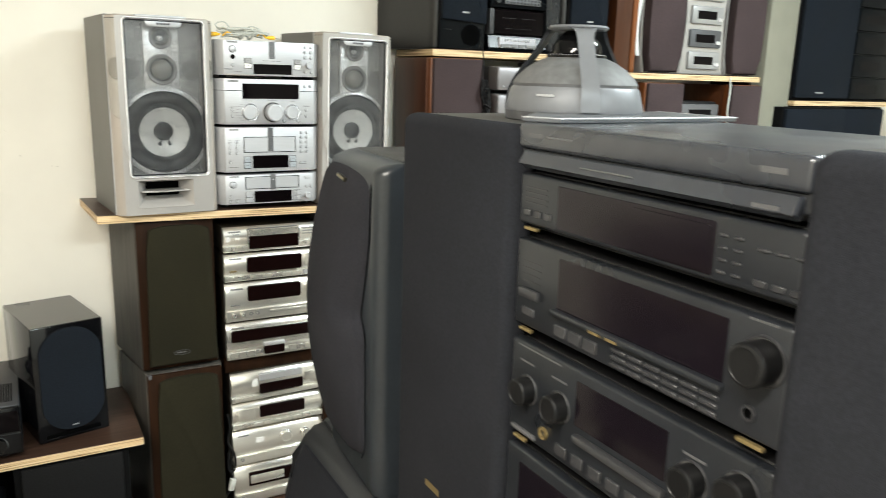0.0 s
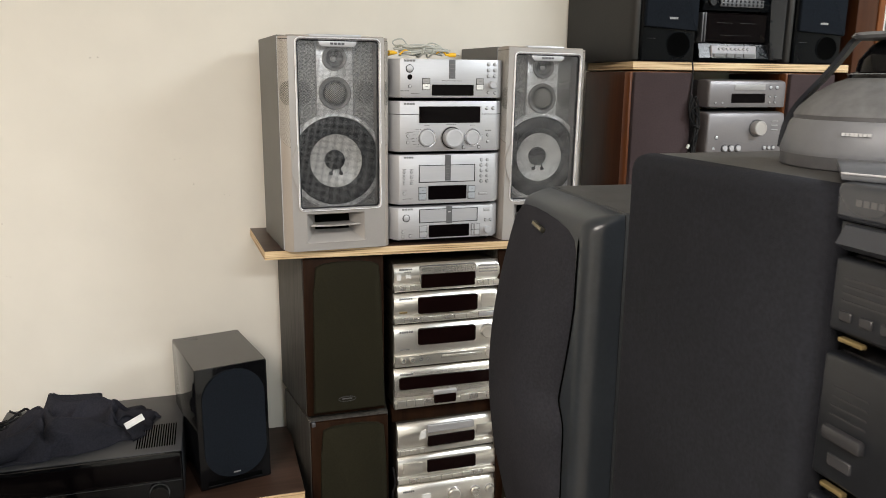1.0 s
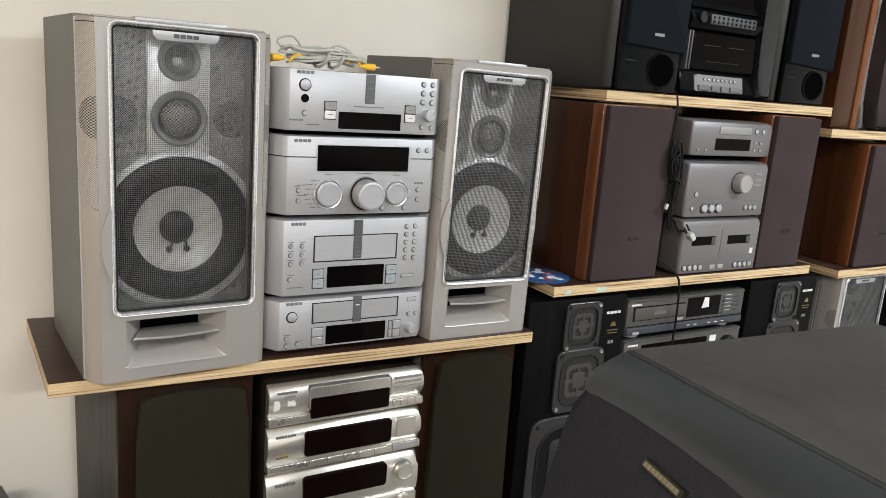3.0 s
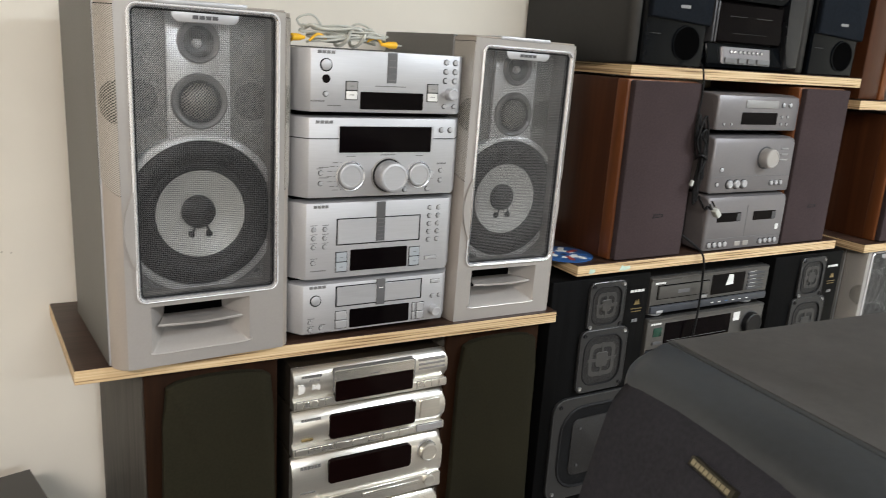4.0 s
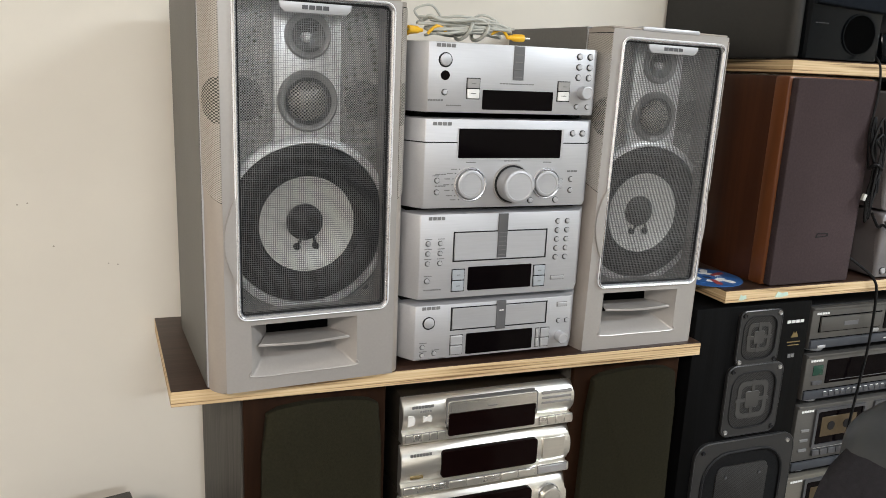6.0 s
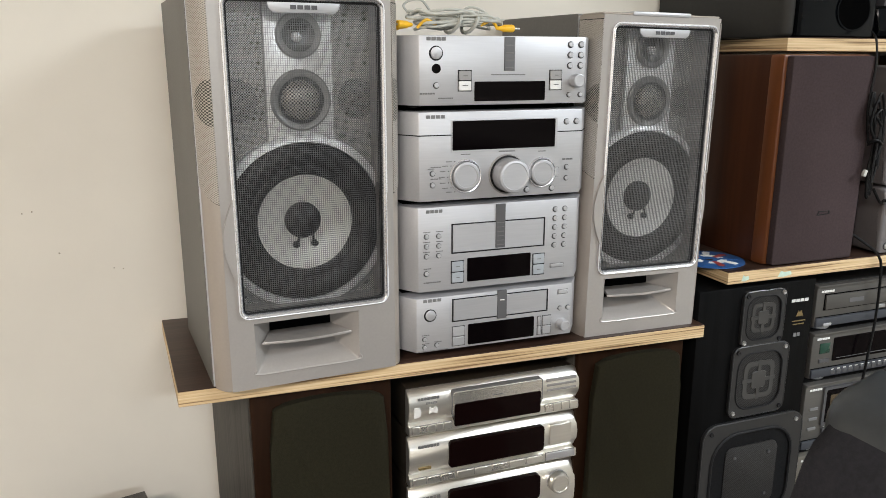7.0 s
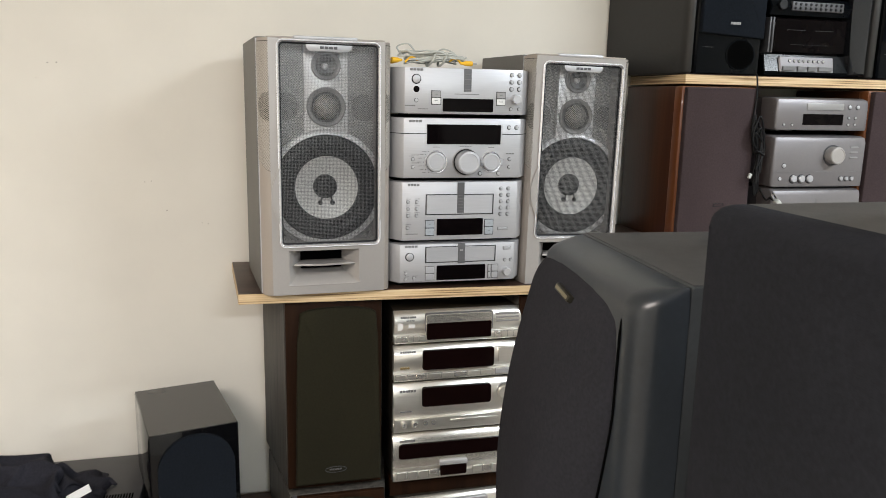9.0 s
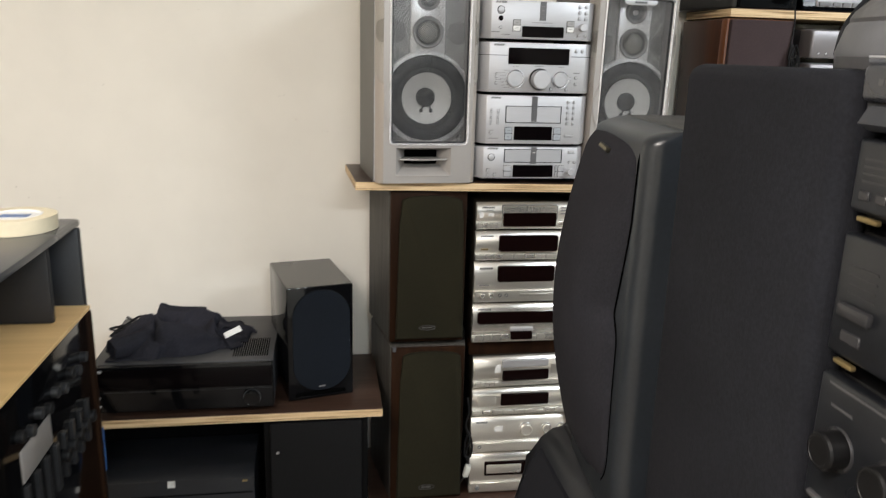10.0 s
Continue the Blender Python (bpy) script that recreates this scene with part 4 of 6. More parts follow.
# ---- champagne component stacks ----
def champ_unit(m, H, kind, label, D=0.25):
    W = 0.282
    s = thing("hifi_unit", m, label, "hi-fi unit", "champagne component stack")
    part("body", box(0.001, W - 0.001, 0.0145, D, 0.001, H - 0.0005, 0.003), BRONZE, s, "dark bronze metal case")
    lip = min(0.020, H * 0.3)
    prof = [(0.016, 0.002), (0.0, 0.002), (-0.004, 0.005), (-0.005, lip * 0.5), (-0.003, lip - 0.002), (0.004, lip), (0.0055, lip + 0.003)]
    n = 6
    for i in range(n + 1):
        f = i / n
        z = lip + 0.004 + (H - lip - 0.008) * f
        y = 0.0045 - 0.0085 * math.sin(math.pi * (0.12 + 0.80 * f)) + 0.014 * max(0, f - 0.75)
        prof.append((y, z))
    prof += [(0.010, H - 0.002), (0.013, H - 0.001), (0.016, H - 0.002)]
    part("faceplate", prism(prof, 0, W, "x", 0.0012, 1), CHAMP, s, "champagne metal faceplate")
    if kind == "cd":
        part("tray_outline", prism(rr(0.0665, 0.2165, lip + 0.0055, H - 0.0065, 0.005, 3), -0.0056, 0.004, "y"), INK, s)
        part("tray_door", prism(rr(0.068, 0.215, lip + 0.007, H - 0.008, 0.004, 3), -0.0064, 0.004, "y", 0.001, 1), CHAMP, s)
        part("display", prism(rr(0.070, 0.213, 0.010, lip + 0.026, 0.003, 3), -0.0075, 0.004, "y", 0.0008, 1), REDGLASS, s)
        for i in range(5):
            key(s, 0.004 + i * 0.0125, 0.0155 + i * 0.0125, 0.008, 0.019, CHAMP, -0.0045, 0.0022)
        for i in range(4):
            key(s, 0.222 + i * 0.0145, 0.2355 + i * 0.0145, 0.008, 0.020, CHAMP, -0.0045, 0.0022)
        for k in range(3):
            key(s, 0.224, 0.276, H - 0.016 - k * 0.008, H - 0.012 - k * 0.008, SILVER_D, -0.003, 0.0012)
        part("sticker", prism([(0.007, H - 0.041), (0.017, H - 0.039), (0.0185, H - 0.031), (0.016, H - 0.025), (0.0075, H - 0.024)], -0.0050, 0.001, "y"), PAPER, s, "torn white sticker")
        part("sticker", prism([(0.030, H - 0.036), (0.036, H - 0.034), (0.043, H - 0.037), (0.044, H - 0.030), (0.041, H - 0.026), (0.036, H - 0.029), (0.031, H - 0.026)], -0.0058, 0.001, "y"), PAPER, s, "torn white sticker")
        marks(s, 0.014, 0.048, H - 0.015, 0.0038, 7, INK, -0.0022)
        marks(s, 0.026, 0.044, H - 0.0215, 0.003, 5, SILVER_D, -0.0035)
        marks(s, 0.132, 0.148, H - 0.0225, 0.0018, 6, INK, -0.0064)
    elif kind == "tuner":
        part("display", prism(rr(0.062, 0.222, lip + 0.006, H - 0.012, 0.006, 4), -0.0066, 0.004, "y", 0.0008, 1), REDGLASS, s)
        part("key_block", prism(rr(0.232, 0.270, lip + 0.012, H - 0.014, 0.002, 2), -0.006, 0.004, "y", 0.0006, 1), CHAMP, s)
        for i in range(3):
            key(s, 0.004 + i * 0.0225, 0.0255 + i * 0.0225, 0.008, 0.018, CHAMP, -0.0045, 0.0022)
        for i in range(5):
            key(s, 0.075 + i * 0.0292, 0.1030 + i * 0.0292, 0.008, 0.018, CHAMP, -0.0045, 0.0022)
        key(s, 0.226, 0.277, 0.007, 0.019, SILVER_B, -0.0045, 0.0022)
        marks(s, 0.014, 0.048, H - 0.016, 0.004, 7, INK, -0.0022)
        key(s, 0.014, 0.034, lip + 0.010, lip + 0.014, GOLD, -0.0035, 0.0012)
    elif kind == "amp":
        part("display", prism(rr(0.062, 0.218, H * 0.52, H - 0.012, 0.007, 4), -0.0066, 0.004, "y", 0.0008, 1), REDGLASS, s)
        knob(s, 0.250, H * 0.72, 0.017, 0.014, CHAMP, y=-0.002, ring=0.002)
        knob(s, 0.255, H * 0.20, 0.011, 0.010, CHAMP, y=-0.003, ring=0.0015)
        part("strip", box(0.002, 0.280, -0.0065, 0.004, H * 0.10, H * 0.30, 0.001, 1), CHAMP, s)
        for x in (0.022, 0.046):
            knob(s, x, H * 0.20, 0.0065, 0.008, CHAMP, y=-0.006)
        for x in (0.070, 0.088):
            part("jack", lathe([(0.005, -0.001), (0.005, 0.002), (0.003, 0.002), (0.003, 0.0)], x, -0.0065, H * 0.20, "y", 16), INK, s)
        key(s, 0.125, 0.235, H * 0.18, H * 0.24, CHAMP, -0.0065, 0.002)
        key(s, 0.014, 0.040, H * 0.43, H * 0.455, INK, -0.003, 0.001)
        marks(s, 0.014, 0.050, H - 0.020, 0.005, 6, INK, -0.0022)
    elif kind == "lower_cd":
        part("tray_door", prism(rr(0.080, 0.212, H * 0.66, H - 0.010, 0.004, 3), -0.0062, 0.004, "y", 0.001, 1), SILVER_B, s)
        part("display", prism(rr(0.082, 0.214, H * 0.24, H * 0.56, 0.003, 3), -0.0072, 0.004, "y", 0.0008, 1), REDGLASS, s)
        part("key_block", box(0.220, 0.272, -0.006, 0.004, H * 0.40, H * 0.72, 0.002), CHAMP, s)
        part("sticker", prism([(0.058, H * 0.50), (0.076, H * 0.52), (0.077, H * 0.78), (0.062, H * 0.74)], -0.0050, 0.001, "y"), PAPER, s, "white sticker")
        for i in range(5):
            key(s, 0.006 + i * 0.0135, 0.0185 + i * 0.0135, 0.008, 0.019, CHAMP, -0.0045, 0.0022)
    elif kind == "lower_tuner":
        part("display", prism(rr(0.080, 0.216, lip + 0.012, H - 0.016, 0.003, 3), -0.0066, 0.004, "y", 0.0008, 1), REDGLASS, s)
        part("key_block", box(0.014, 0.066, -0.0062, 0.004, H * 0.40, H * 0.78, 0.002), CHAMP, s)
        for i in range(7):
            key(s, 0.030 + i * 0.030, 0.056 + i * 0.030, 0.008, 0.018, CHAMP, -0.0045, 0.0022)
    elif kind == "lower_amp":
        part("sticker", box(0.066, 0.090, -0.0046, 0.001, H * 0.60, H * 0.74), PAPER, s, "white sticker")
        for x, r in ((0.156, 0.017), (0.216, 0.013), (0.258, 0.011)):
            knob(s, x, H * 0.64, r, 0.013, CHAMP, y=-0.003, ring=0.002)
        part("strip", box(0.002, 0.280, -0.0065, 0.004, H * 0.10, H * 0.30, 0.001, 1), CHAMP, s)
        part("jack", lathe([(0.005, -0.001), (0.005, 0.002), (0.003, 0.002), (0.003, 0.0)], 0.024, -0.0065, H * 0.20, "y", 16), INK, s)
        marks(s, 0.014, 0.046, H - 0.018, 0.004, 6, INK, -0.0022)
    elif kind == "lower_deck":
        part("slot", prism(rr(0.042, 0.224, H * 0.46, H * 0.80, 0.003, 3), -0.0066, 0.004, "y", 0.0008, 1), REDGLASS, s)
        part("tape_door", box(0.047, 0.148, -0.0090, 0.0, H * 0.52, H * 0.74, 0.002), CHAMP, s)
        part("strip", box(0.002, 0.280, -0.0065, 0.004, H * 0.06, H * 0.28, 0.001, 1), CHAMP, s)
        knob(s, 0.022, H * 0.17, 0.006, 0.008, INK, y=-0.006)
    elif kind == "deck":
        part("display", prism(rr(0.012, 0.268, H * 0.50, H * 0.80, 0.008, 4), -0.0066, 0.004, "y", 0.0008, 1), REDGLASS, s)
        part("counter", prism(rr(0.106, 0.166, 0.010, 0.034, 0.003, 3), -0.0075, 0.004, "y", 0.0008, 1), REDGLASS, s)
        part("counter_cap", box(0.104, 0.168, -0.0085, 0.002, 0.034, 0.044, 0.002), SILVER_B, s)
        for i in range(4):
            key(s, 0.008 + i * 0.024, 0.030 + i * 0.024, 0.010, 0.026, CHAMP, -0.0045, 0.002)
            key(s, 0.180 + i * 0.024, 0.202 + i * 0.024, 0.010, 0.026, CHAMP, -0.0045, 0.002)
        marks(s, 0.014, 0.050, H - 0.018, 0.005, 6, INK, -0.0022)
    return s


CX, CY = 0.606, 1.884
for z0, z1, kd, lb in ((1.048, 1.121, "cd", "champagne disc unit with torn white stickers"), (0.964, 1.045, "tuner", "champagne tuner with long dark display"),
                       (0.847, 0.961, "amp", "champagne amplifier with round volume knob"), (0.732, 0.844, "deck", "champagne tape unit with long dark window"),
                       (0.602, 0.692, "lower_cd", "champagne disc unit on the lower shelf"), (0.518, 0.600, "lower_tuner", "champagne tuner on the lower shelf"),
                       (0.404, 0.515, "lower_amp", "champagne amplifier with three small knobs on the lower shelf"), (SB, 0.402, "lower_deck", "champagne tape unit at the foot of the stack")):
    low = z1 < 0.70
    champ_unit(pose(CX + (0.006 if low else 0.0), CY - (0.008 if low else 0.0), z0, 0, 0, 2.0 if kd == "lower_cd" else -1.0 if kd == "lower_deck" else 0.0), z1 - z0, kd, lb)
tagged(part("spacer_board", box(0.602, 0.892, 1.90, 2.13, 0.692, 0.731, 0.002), WALNUT), "dark brown board between the two stacks", "board")


# ---- black three-way speakers under the second shelf ----
def square_driver(s, cx, cz, w, d, mesh=True):
    """Driver behind an upright frame with round corners and four screws; w wide, d high."""
    h, g = w / 2, d / 2

    def ring(k, r):
        return rr(cx - h * k, cx + h * k, cz - g * k, cz + g * k, w * r, 5)
    part("driver_frame", ring_plate(ring(1.0, 0.13), ring(0.80, 0.24), -0.006, 0.004), DRVFRAME, s, "charcoal driver frame")
    part("frame_edge", tube([(p[0], -0.0052, p[1]) for p in ring(0.992, 0.13)], 0.0016, 6, 1, True, raw=True), DRVFRAME, s)
    part("driver_lip", tube([(p[0], -0.006, p[1]) for p in ring(0.80, 0.24)], w * 0.014, 6, 1, True, raw=True), RUBBER, s)
    part("driver_mesh", prism(ring(0.80, 0.24), -0.004, 0.002, "y"), DRVMESH if mesh else CLOTH_K, s)
    q = w * 0.13
    if mesh:
        part("driver_core", prism(rr(cx - q, cx + q, cz - q, cz + q, q * 0.35, 4), -0.0056, 0.0, "y", 0.001, 1), DRVCORE, s)
        part("driver_ring", ring_plate(rr(cx - q * 2.1, cx + q * 2.1, cz - q * 2.2, cz + q * 2.2, q * 0.8, 4), rr(cx - q * 1.55, cx + q * 1.55, cz - q * 1.65, cz + q * 1.65, q * 0.6, 4), -0.0050, 0.0), DRVCORE, s)
        for k in (-1, 1):
            part("driver_rib", box(cx + k * q * 1.6 - q * 0.7, cx + k * q * 1.6 + q * 0.7, -0.0053, 0.0, cz - 0.0032, cz + 0.0032), DRVCORE, s)
            part("driver_rib", box(cx - 0.0032, cx + 0.0032, -0.0053, 0.0, cz + k * q * 1.6 - q * 0.7, cz + k * q * 1.6 + q * 0.7), DRVCORE, s)
    else:
        part("driver_panel", prism(rr(cx - h * 0.52, cx + h * 0.52, cz - g * 0.56, cz + g * 0.56, w * 0.07, 5), -0.0062, 0.0, "y", 0.002, 2), DRVMESH, s, "raised dark mesh panel")
        for a in (-1, 1):
            for b in (-1, 1):
                part("mesh_stud", lathe([(0.0032, -0.001), (0.0030, 0.002), (0, 0.0026)], cx + a * w * 0.17, -0.0062, cz + b * w * 0.19, "y", 10), GREYFRM, s)
    for a in (-1, 1):
        for b in (-1, 1):
            part("screw", lathe([(0.0042, -0.001), (0.0042, 0.0025), (0.0034, 0.0035), (0.002, 0.003), (0, 0.0015)], cx + a * h * 0.84, -0.0055, cz + b * g * 0.86, "y", 14), STEEL if a == b else RUBBER, s)


def black_speaker(m, label):
    W, H = 0.250, 0.505
    s = thing("loudspeaker", m, label, "speaker", "black three-way loudspeakers")
    part("cabinet", box(0, W, 0, 0.25, 0, H, 0.004), BLACK_V, s)
    square_driver(s, 0.134, 0.447, 0.091, 0.098)
    square_driver(s, 0.138, 0.331, 0.122, 0.132)
    square_driver(s, 0.140, 0.142, 0.224, 0.228, False)
    marks(s, 0.198, 0.237, 0.465, 0.0055, 4, PAPER, 0.0, "logo")
    part("crest", prism([(0.211, 0.438), (0.216, 0.449), (0.219, 0.444), (0.222, 0.449), (0.227, 0.438)], -0.0008, 0.001, "y"), GOLD, s, "small gold emblem")
    marks(s, 0.204, 0.234, 0.4285, 0.0018, 8, GOLD)
    marks(s, 0.206, 0.232, 0.4225, 0.0018, 7, GOLD)
    marks(s, 0.210, 0.226, 0.400, 0.007, 2, INK)
    return s


bsp = black_speaker(pose(1.116, 1.892, SR), "black loudspeaker with three square grey framed drivers")
copy_thing(bsp, pose(1.752, 1.892, SR))


# ---- grey full-size stack between them ----
def grey_unit(m, W, H, kind, label, face=GREYFACE):
    s = thing("hifi_unit", m, label, "hi-fi unit", "grey component stack")
    part("body", box(0.002, W - 0.002, 0.012, 0.26, 0.008, H, 0.002), BLACK, s, "dark metal case")
    part("faceplate", box(0, W, 0.0, 0.013, 0.010, H - 0.001, 0.0025), face, s, "dull grey faceplate")
    part("top_bevel", box(0.001, W - 0.001, -0.0015, 0.006, H - 0.0075, H - 0.0015, 0.0018), face, s)
    for x in (0.04, W - 0.04):
        for y in (0.03, 0.22):
            part("foot", lathe([(0.0, 0.0), (0.019, 0.0), (0.0205, 0.002), (0.0205, 0.009), (0.018, 0.0105)], x, y, 0, "z", 20), SILVER_B if y < 0.1 else RUBBER, s, "pale metal foot" if y < 0.1 else "")
    part("lower_strip", box(0.002, W - 0.002, -0.004, 0.004, 0.011, 0.028, 0.003), GREYSTRIP, s, "slate blue lower strip")
    part("strip_gap", box(0.002, W - 0.002, -0.0006, 0.002, 0.0285, 0.0298), HOLE, s)
    if kind == "disc":
        part("tray_line", box(0.018, 0.169, -0.0008, 0.002, H * 0.46, H * 0.80), HOLE, s, "thin dark tray outline")
        part("tray", box(0.0198, 0.1672, -0.004, 0.004, H * 0.48, H * 0.78, 0.0015), face, s)
        part("label", box(0.074, 0.108, -0.0045, 0.0, H * 0.58, H * 0.67), STRIPM, s)
        screen(s, 0.178, 0.282, H * 0.40, H * 0.90)
        part("sticker", prism([(0.222, H * 0.60), (0.245, H * 0.62), (0.243, H * 0.86), (0.229, H * 0.88), (0.226, H * 0.75)], -0.002, 0.0, "y"), PAPER, s, "torn white sticker")
        for k in range(5):
            key(s, 0.292, 0.345, H * (0.40 + 0.10 * k), H * (0.455 + 0.10 * k), GREYFRM, 0.0, 0.003)
            bar(s, 0.300, 0.320, H * (0.468 + 0.10 * k), H * (0.478 + 0.10 * k), PAPER, 0.0, "mark")
        for k in range(6):
            bar(s, 0.18 + 0.022 * k, 0.188 + 0.022 * k, 0.018, 0.020, BLUE if k == 2 else WHITE, -0.004, "mark")
        key(s, 0.018, 0.036, 0.013, 0.018, SILVER_B, -0.004)
        key(s, 0.148, 0.166, H * 0.36, H * 0.43, SILVER_D, 0.0, 0.003)
    elif kind == "tuner":
        screen(s, 0.050, 0.252, H * 0.40, H * 0.86)
        bar(s, 0.060, 0.242, H * 0.45, H * 0.458, INK, -0.001, "scale_line")
        part("green_window", box(0.018, 0.042, -0.0012, 0.002, H * 0.58, H * 0.78, 0.0006), GREENW, s, "small green tinted window")
        key(s, 0.018, 0.042, H * 0.40, H * 0.47, GREYFRM, 0.0, 0.003)
        knob(s, 0.318, H * 0.55, 0.026, 0.016, BLACK, ring=0.003, ring_mat=GREYFRM)
        part("sticker", box(0.262, 0.282, -0.0008, 0.001, H * 0.66, H * 0.86), PAPER, s, "white sticker")
        for k in range(14):
            key(s, 0.046 + 0.0145 * k, 0.057 + 0.0145 * k, 0.0155, 0.0225, GREYFRM, -0.004, 0.0016)
            bar(s, 0.048 + 0.0145 * k, 0.054 + 0.0145 * k, 0.0242, 0.0256, WHITE, -0.004, "mark")
    elif kind == "tape":
        for x0 in (0.046, 0.193):
            part("door_frame", ring_plate(rr(x0 - 0.004, x0 + 0.123, H * 0.38, H * 0.93, 0.004, 3), rr(x0 + 0.002, x0 + 0.117, H * 0.42, H * 0.89, 0.003, 3), -0.0045, 0.002), GREYFRM, s, "raised cassette door frame")
            screen(s, x0, x0 + 0.119, H * 0.41, H * 0.90)
            part("cassette_bay", box(x0 + 0.016, x0 + 0.103, -0.0018, 0.0, H * 0.52, H * 0.80, 0.0004, 1), TAPEGOLD, s, "brown cassette bay behind the window")
            for hx in (0.040, 0.079):
                part("cassette_hub", lathe([(0.009, -0.001), (0.009, 0.0008), (0.004, 0.0012), (0, 0.0012)], x0 + hx, -0.0018, H * 0.665, "y", 16), RUBBER, s)
            for i in range(6):
                key(s, x0 + 0.001 + 0.0198 * i, x0 + 0.0188 + 0.0198 * i, H * 0.265, H * 0.345, GREYFRM, 0.0, 0.005)
            marks(s, x0 + 0.006, x0 + 0.112, H * 0.355, 0.0014, 10, PAPER)
        for k in range(3):
            key(s, 0.014, 0.034, H * (0.34 + 0.14 * k), H * (0.38 + 0.14 * k), INK)
        for k in range(2):
            knob(s, W - 0.020, H * (0.45 + 0.28 * k), 0.008, 0.008, GREYFRM)
    marks(s, 0.010, 0.040, H - 0.015, 0.004, 5, PAPER)
    return s


grey_unit(pose(1.372, 1.893, 1.112), 0.362, 0.090, "disc", "grey disc player with a torn sticker, stacked on a tuner")
grey_unit(pose(1.376, 1.893, 1.012), 0.362, 0.099, "tuner", "grey tuner amplifier with large black knob")
grey_unit(pose(1.374, 1.893, 0.868), 0.362, 0.143, "tape", "grey twin cassette deck in the stack")
grey_unit(pose(1.374, 1.893, SR), 0.362, 0.155, "tape", "cream grey twin cassette deck at the foot of the stack", CREAMFACE)


# ---- second shelf: cherry speakers and the silver micro system ----
def cherry_speaker(m, W, H, label, cloth=CLOTH_P, D=0.255, group="cherry loudspeakers"):
    s = thing("loudspeaker", m, label, "speaker", group)
    part("cabinet", box(0, W, 0.034, D, 0, H, 0.002), CHERRY, s, "reddish cherry veneer cabinet")
    # Lighter cherry puts the light on the front edge into its colour.
    part("front_edge", box(-0.0004, W + 0.0004, 0.004, 0.036, 0.0, H + 0.0003, 0.005), CHERRY_L, s)
    part("grille", prism(rr(0.006, W - 0.003, 0.002, H - 0.002, 0.004, 3), -0.010, 0.007, "y", 0.003, 2), cloth, s, "mauve grey cloth grille")
    part("logo", ring_plate([(W * 0.57 - 0.014, 0.083), (W * 0.57 + 0.014, 0.085), (W * 0.57 + 0.013, 0.091), (W * 0.57 - 0.011, 0.091)], [(W * 0.57 - 0.0115, 0.0848), (W * 0.57 + 0.0115, 0.0862), (W * 0.57 + 0.0115, 0.0895), (W * 0.57 - 0.0095, 0.0895)], -0.0108, -0.009), RUBBER, s, "small dark embossed emblem")
    return s


ch = cherry_speaker(pose(1.250, 1.898, S2), 0.186, 0.351, "cherry veneer bookshelf loudspeaker with mauve grey cloth grille")
cherry_speaker(pose(1.744, 1.898, S2), 0.160, 0.351, "cherry veneer bookshelf loudspeaker beside the silver micro system")


def micro_unit(m, W, H, kind, label):
    s = thing("hifi_unit", m, label, "hi-fi unit", "silver micro system")
    part("body", box(0.004, W - 0.004, 0.03, 0.25, 0.004, H - 0.002, 0.004), GREYFRM, s, "dark grey case")
    prof = [(0.06, 0.002), (0.002, 0.002), (0.0, 0.005), (0.0, H - 0.016), (0.004, H - 0.006), (0.016, H - 0.002), (0.06, H - 0.001)]
    part("faceplate", prism(prof, 0.0, W, "x", 0.006, 3), MICRO, s, "satin silver faceplate")
    if kind == "disc":
        part("tray", box(0.080, 0.180, -0.002, 0.003, H * 0.62, H * 0.82, 0.001), SILVER_D, s)
        screen(s, 0.072, 0.182, H * 0.18, H * 0.50)
        for i in (0, 1):
            button(s, 0.198 + 0.022 * i, H * 0.72, 0.0046)
            button(s, 0.198 + 0.018 * i, H * 0.40, 0.0028)
            button(s, 0.198 + 0.018 * i, H * 0.20, 0.0028)
            button(s, 0.022 + 0.022 * i, H * 0.18, 0.0026)
    elif kind == "amp":
        knob(s, 0.158, H * 0.62, 0.0205, 0.022, SILVER, ring=0.004, ring_mat=GREYFRM)
        part("seam", box(0.004, W - 0.004, -0.0008, 0.002, H * 0.295, H * 0.305), INK, s)
        button(s, 0.030, H * 0.42, 0.0048)
        button(s, 0.022, H * 0.17, 0.004)
        for i in range(3):
            button(s, 0.058 + 0.022 * i, H * 0.17, 0.0085, SILVER_B, 0, 0.006)
            button(s, 0.190 + 0.015 * i, H * 0.17, 0.005, SILVER_B, 0, 0.004)
        for k in range(3):
            key(s, 0.207, 0.230, H * (0.56 + 0.10 * k), H * (0.59 + 0.10 * k), SILVER_D)
    else:
        part("door_line", box(W * 0.49, W * 0.495, -0.0008, 0.002, H * 0.24, H * 0.80), INK, s)
        for x0 in (0.030, 0.142):
            screen(s, x0, x0 + 0.072, H * 0.52, H * 0.68)
            part("window_cap", box(x0 + 0.060, x0 + 0.072, -0.0016, 0.001, H * 0.53, H * 0.66), GREYFRM, s)
        part("seam", box(0.004, W - 0.004, -0.0008, 0.002, H * 0.215, H * 0.225), INK, s)
        for i in range(4):
            button(s, 0.016 + 0.016 * i, H * 0.12, 0.0055, SILVER_B, 0, 0.004)
            button(s, 0.176 + 0.016 * i, H * 0.12, 0.0055, SILVER_B, 0, 0.004)
        for i in range(2):
            key(s, 0.095 + 0.026 * i, 0.112 + 0.026 * i, H * 0.07, H * 0.15, SILVER)
        part("sticker", box(W - 0.026, W - 0.016, -0.0008, 0.001, H * 0.32, H * 0.42), PAPER, s)
    for x in (0.03, W - 0.03):
        for y in (0.05, 0.2):
            part("foot", lathe([(0.010, 0), (0.010, 0.006)], x, y, -0.0015, "z", 12), RUBBER, s)
    return s


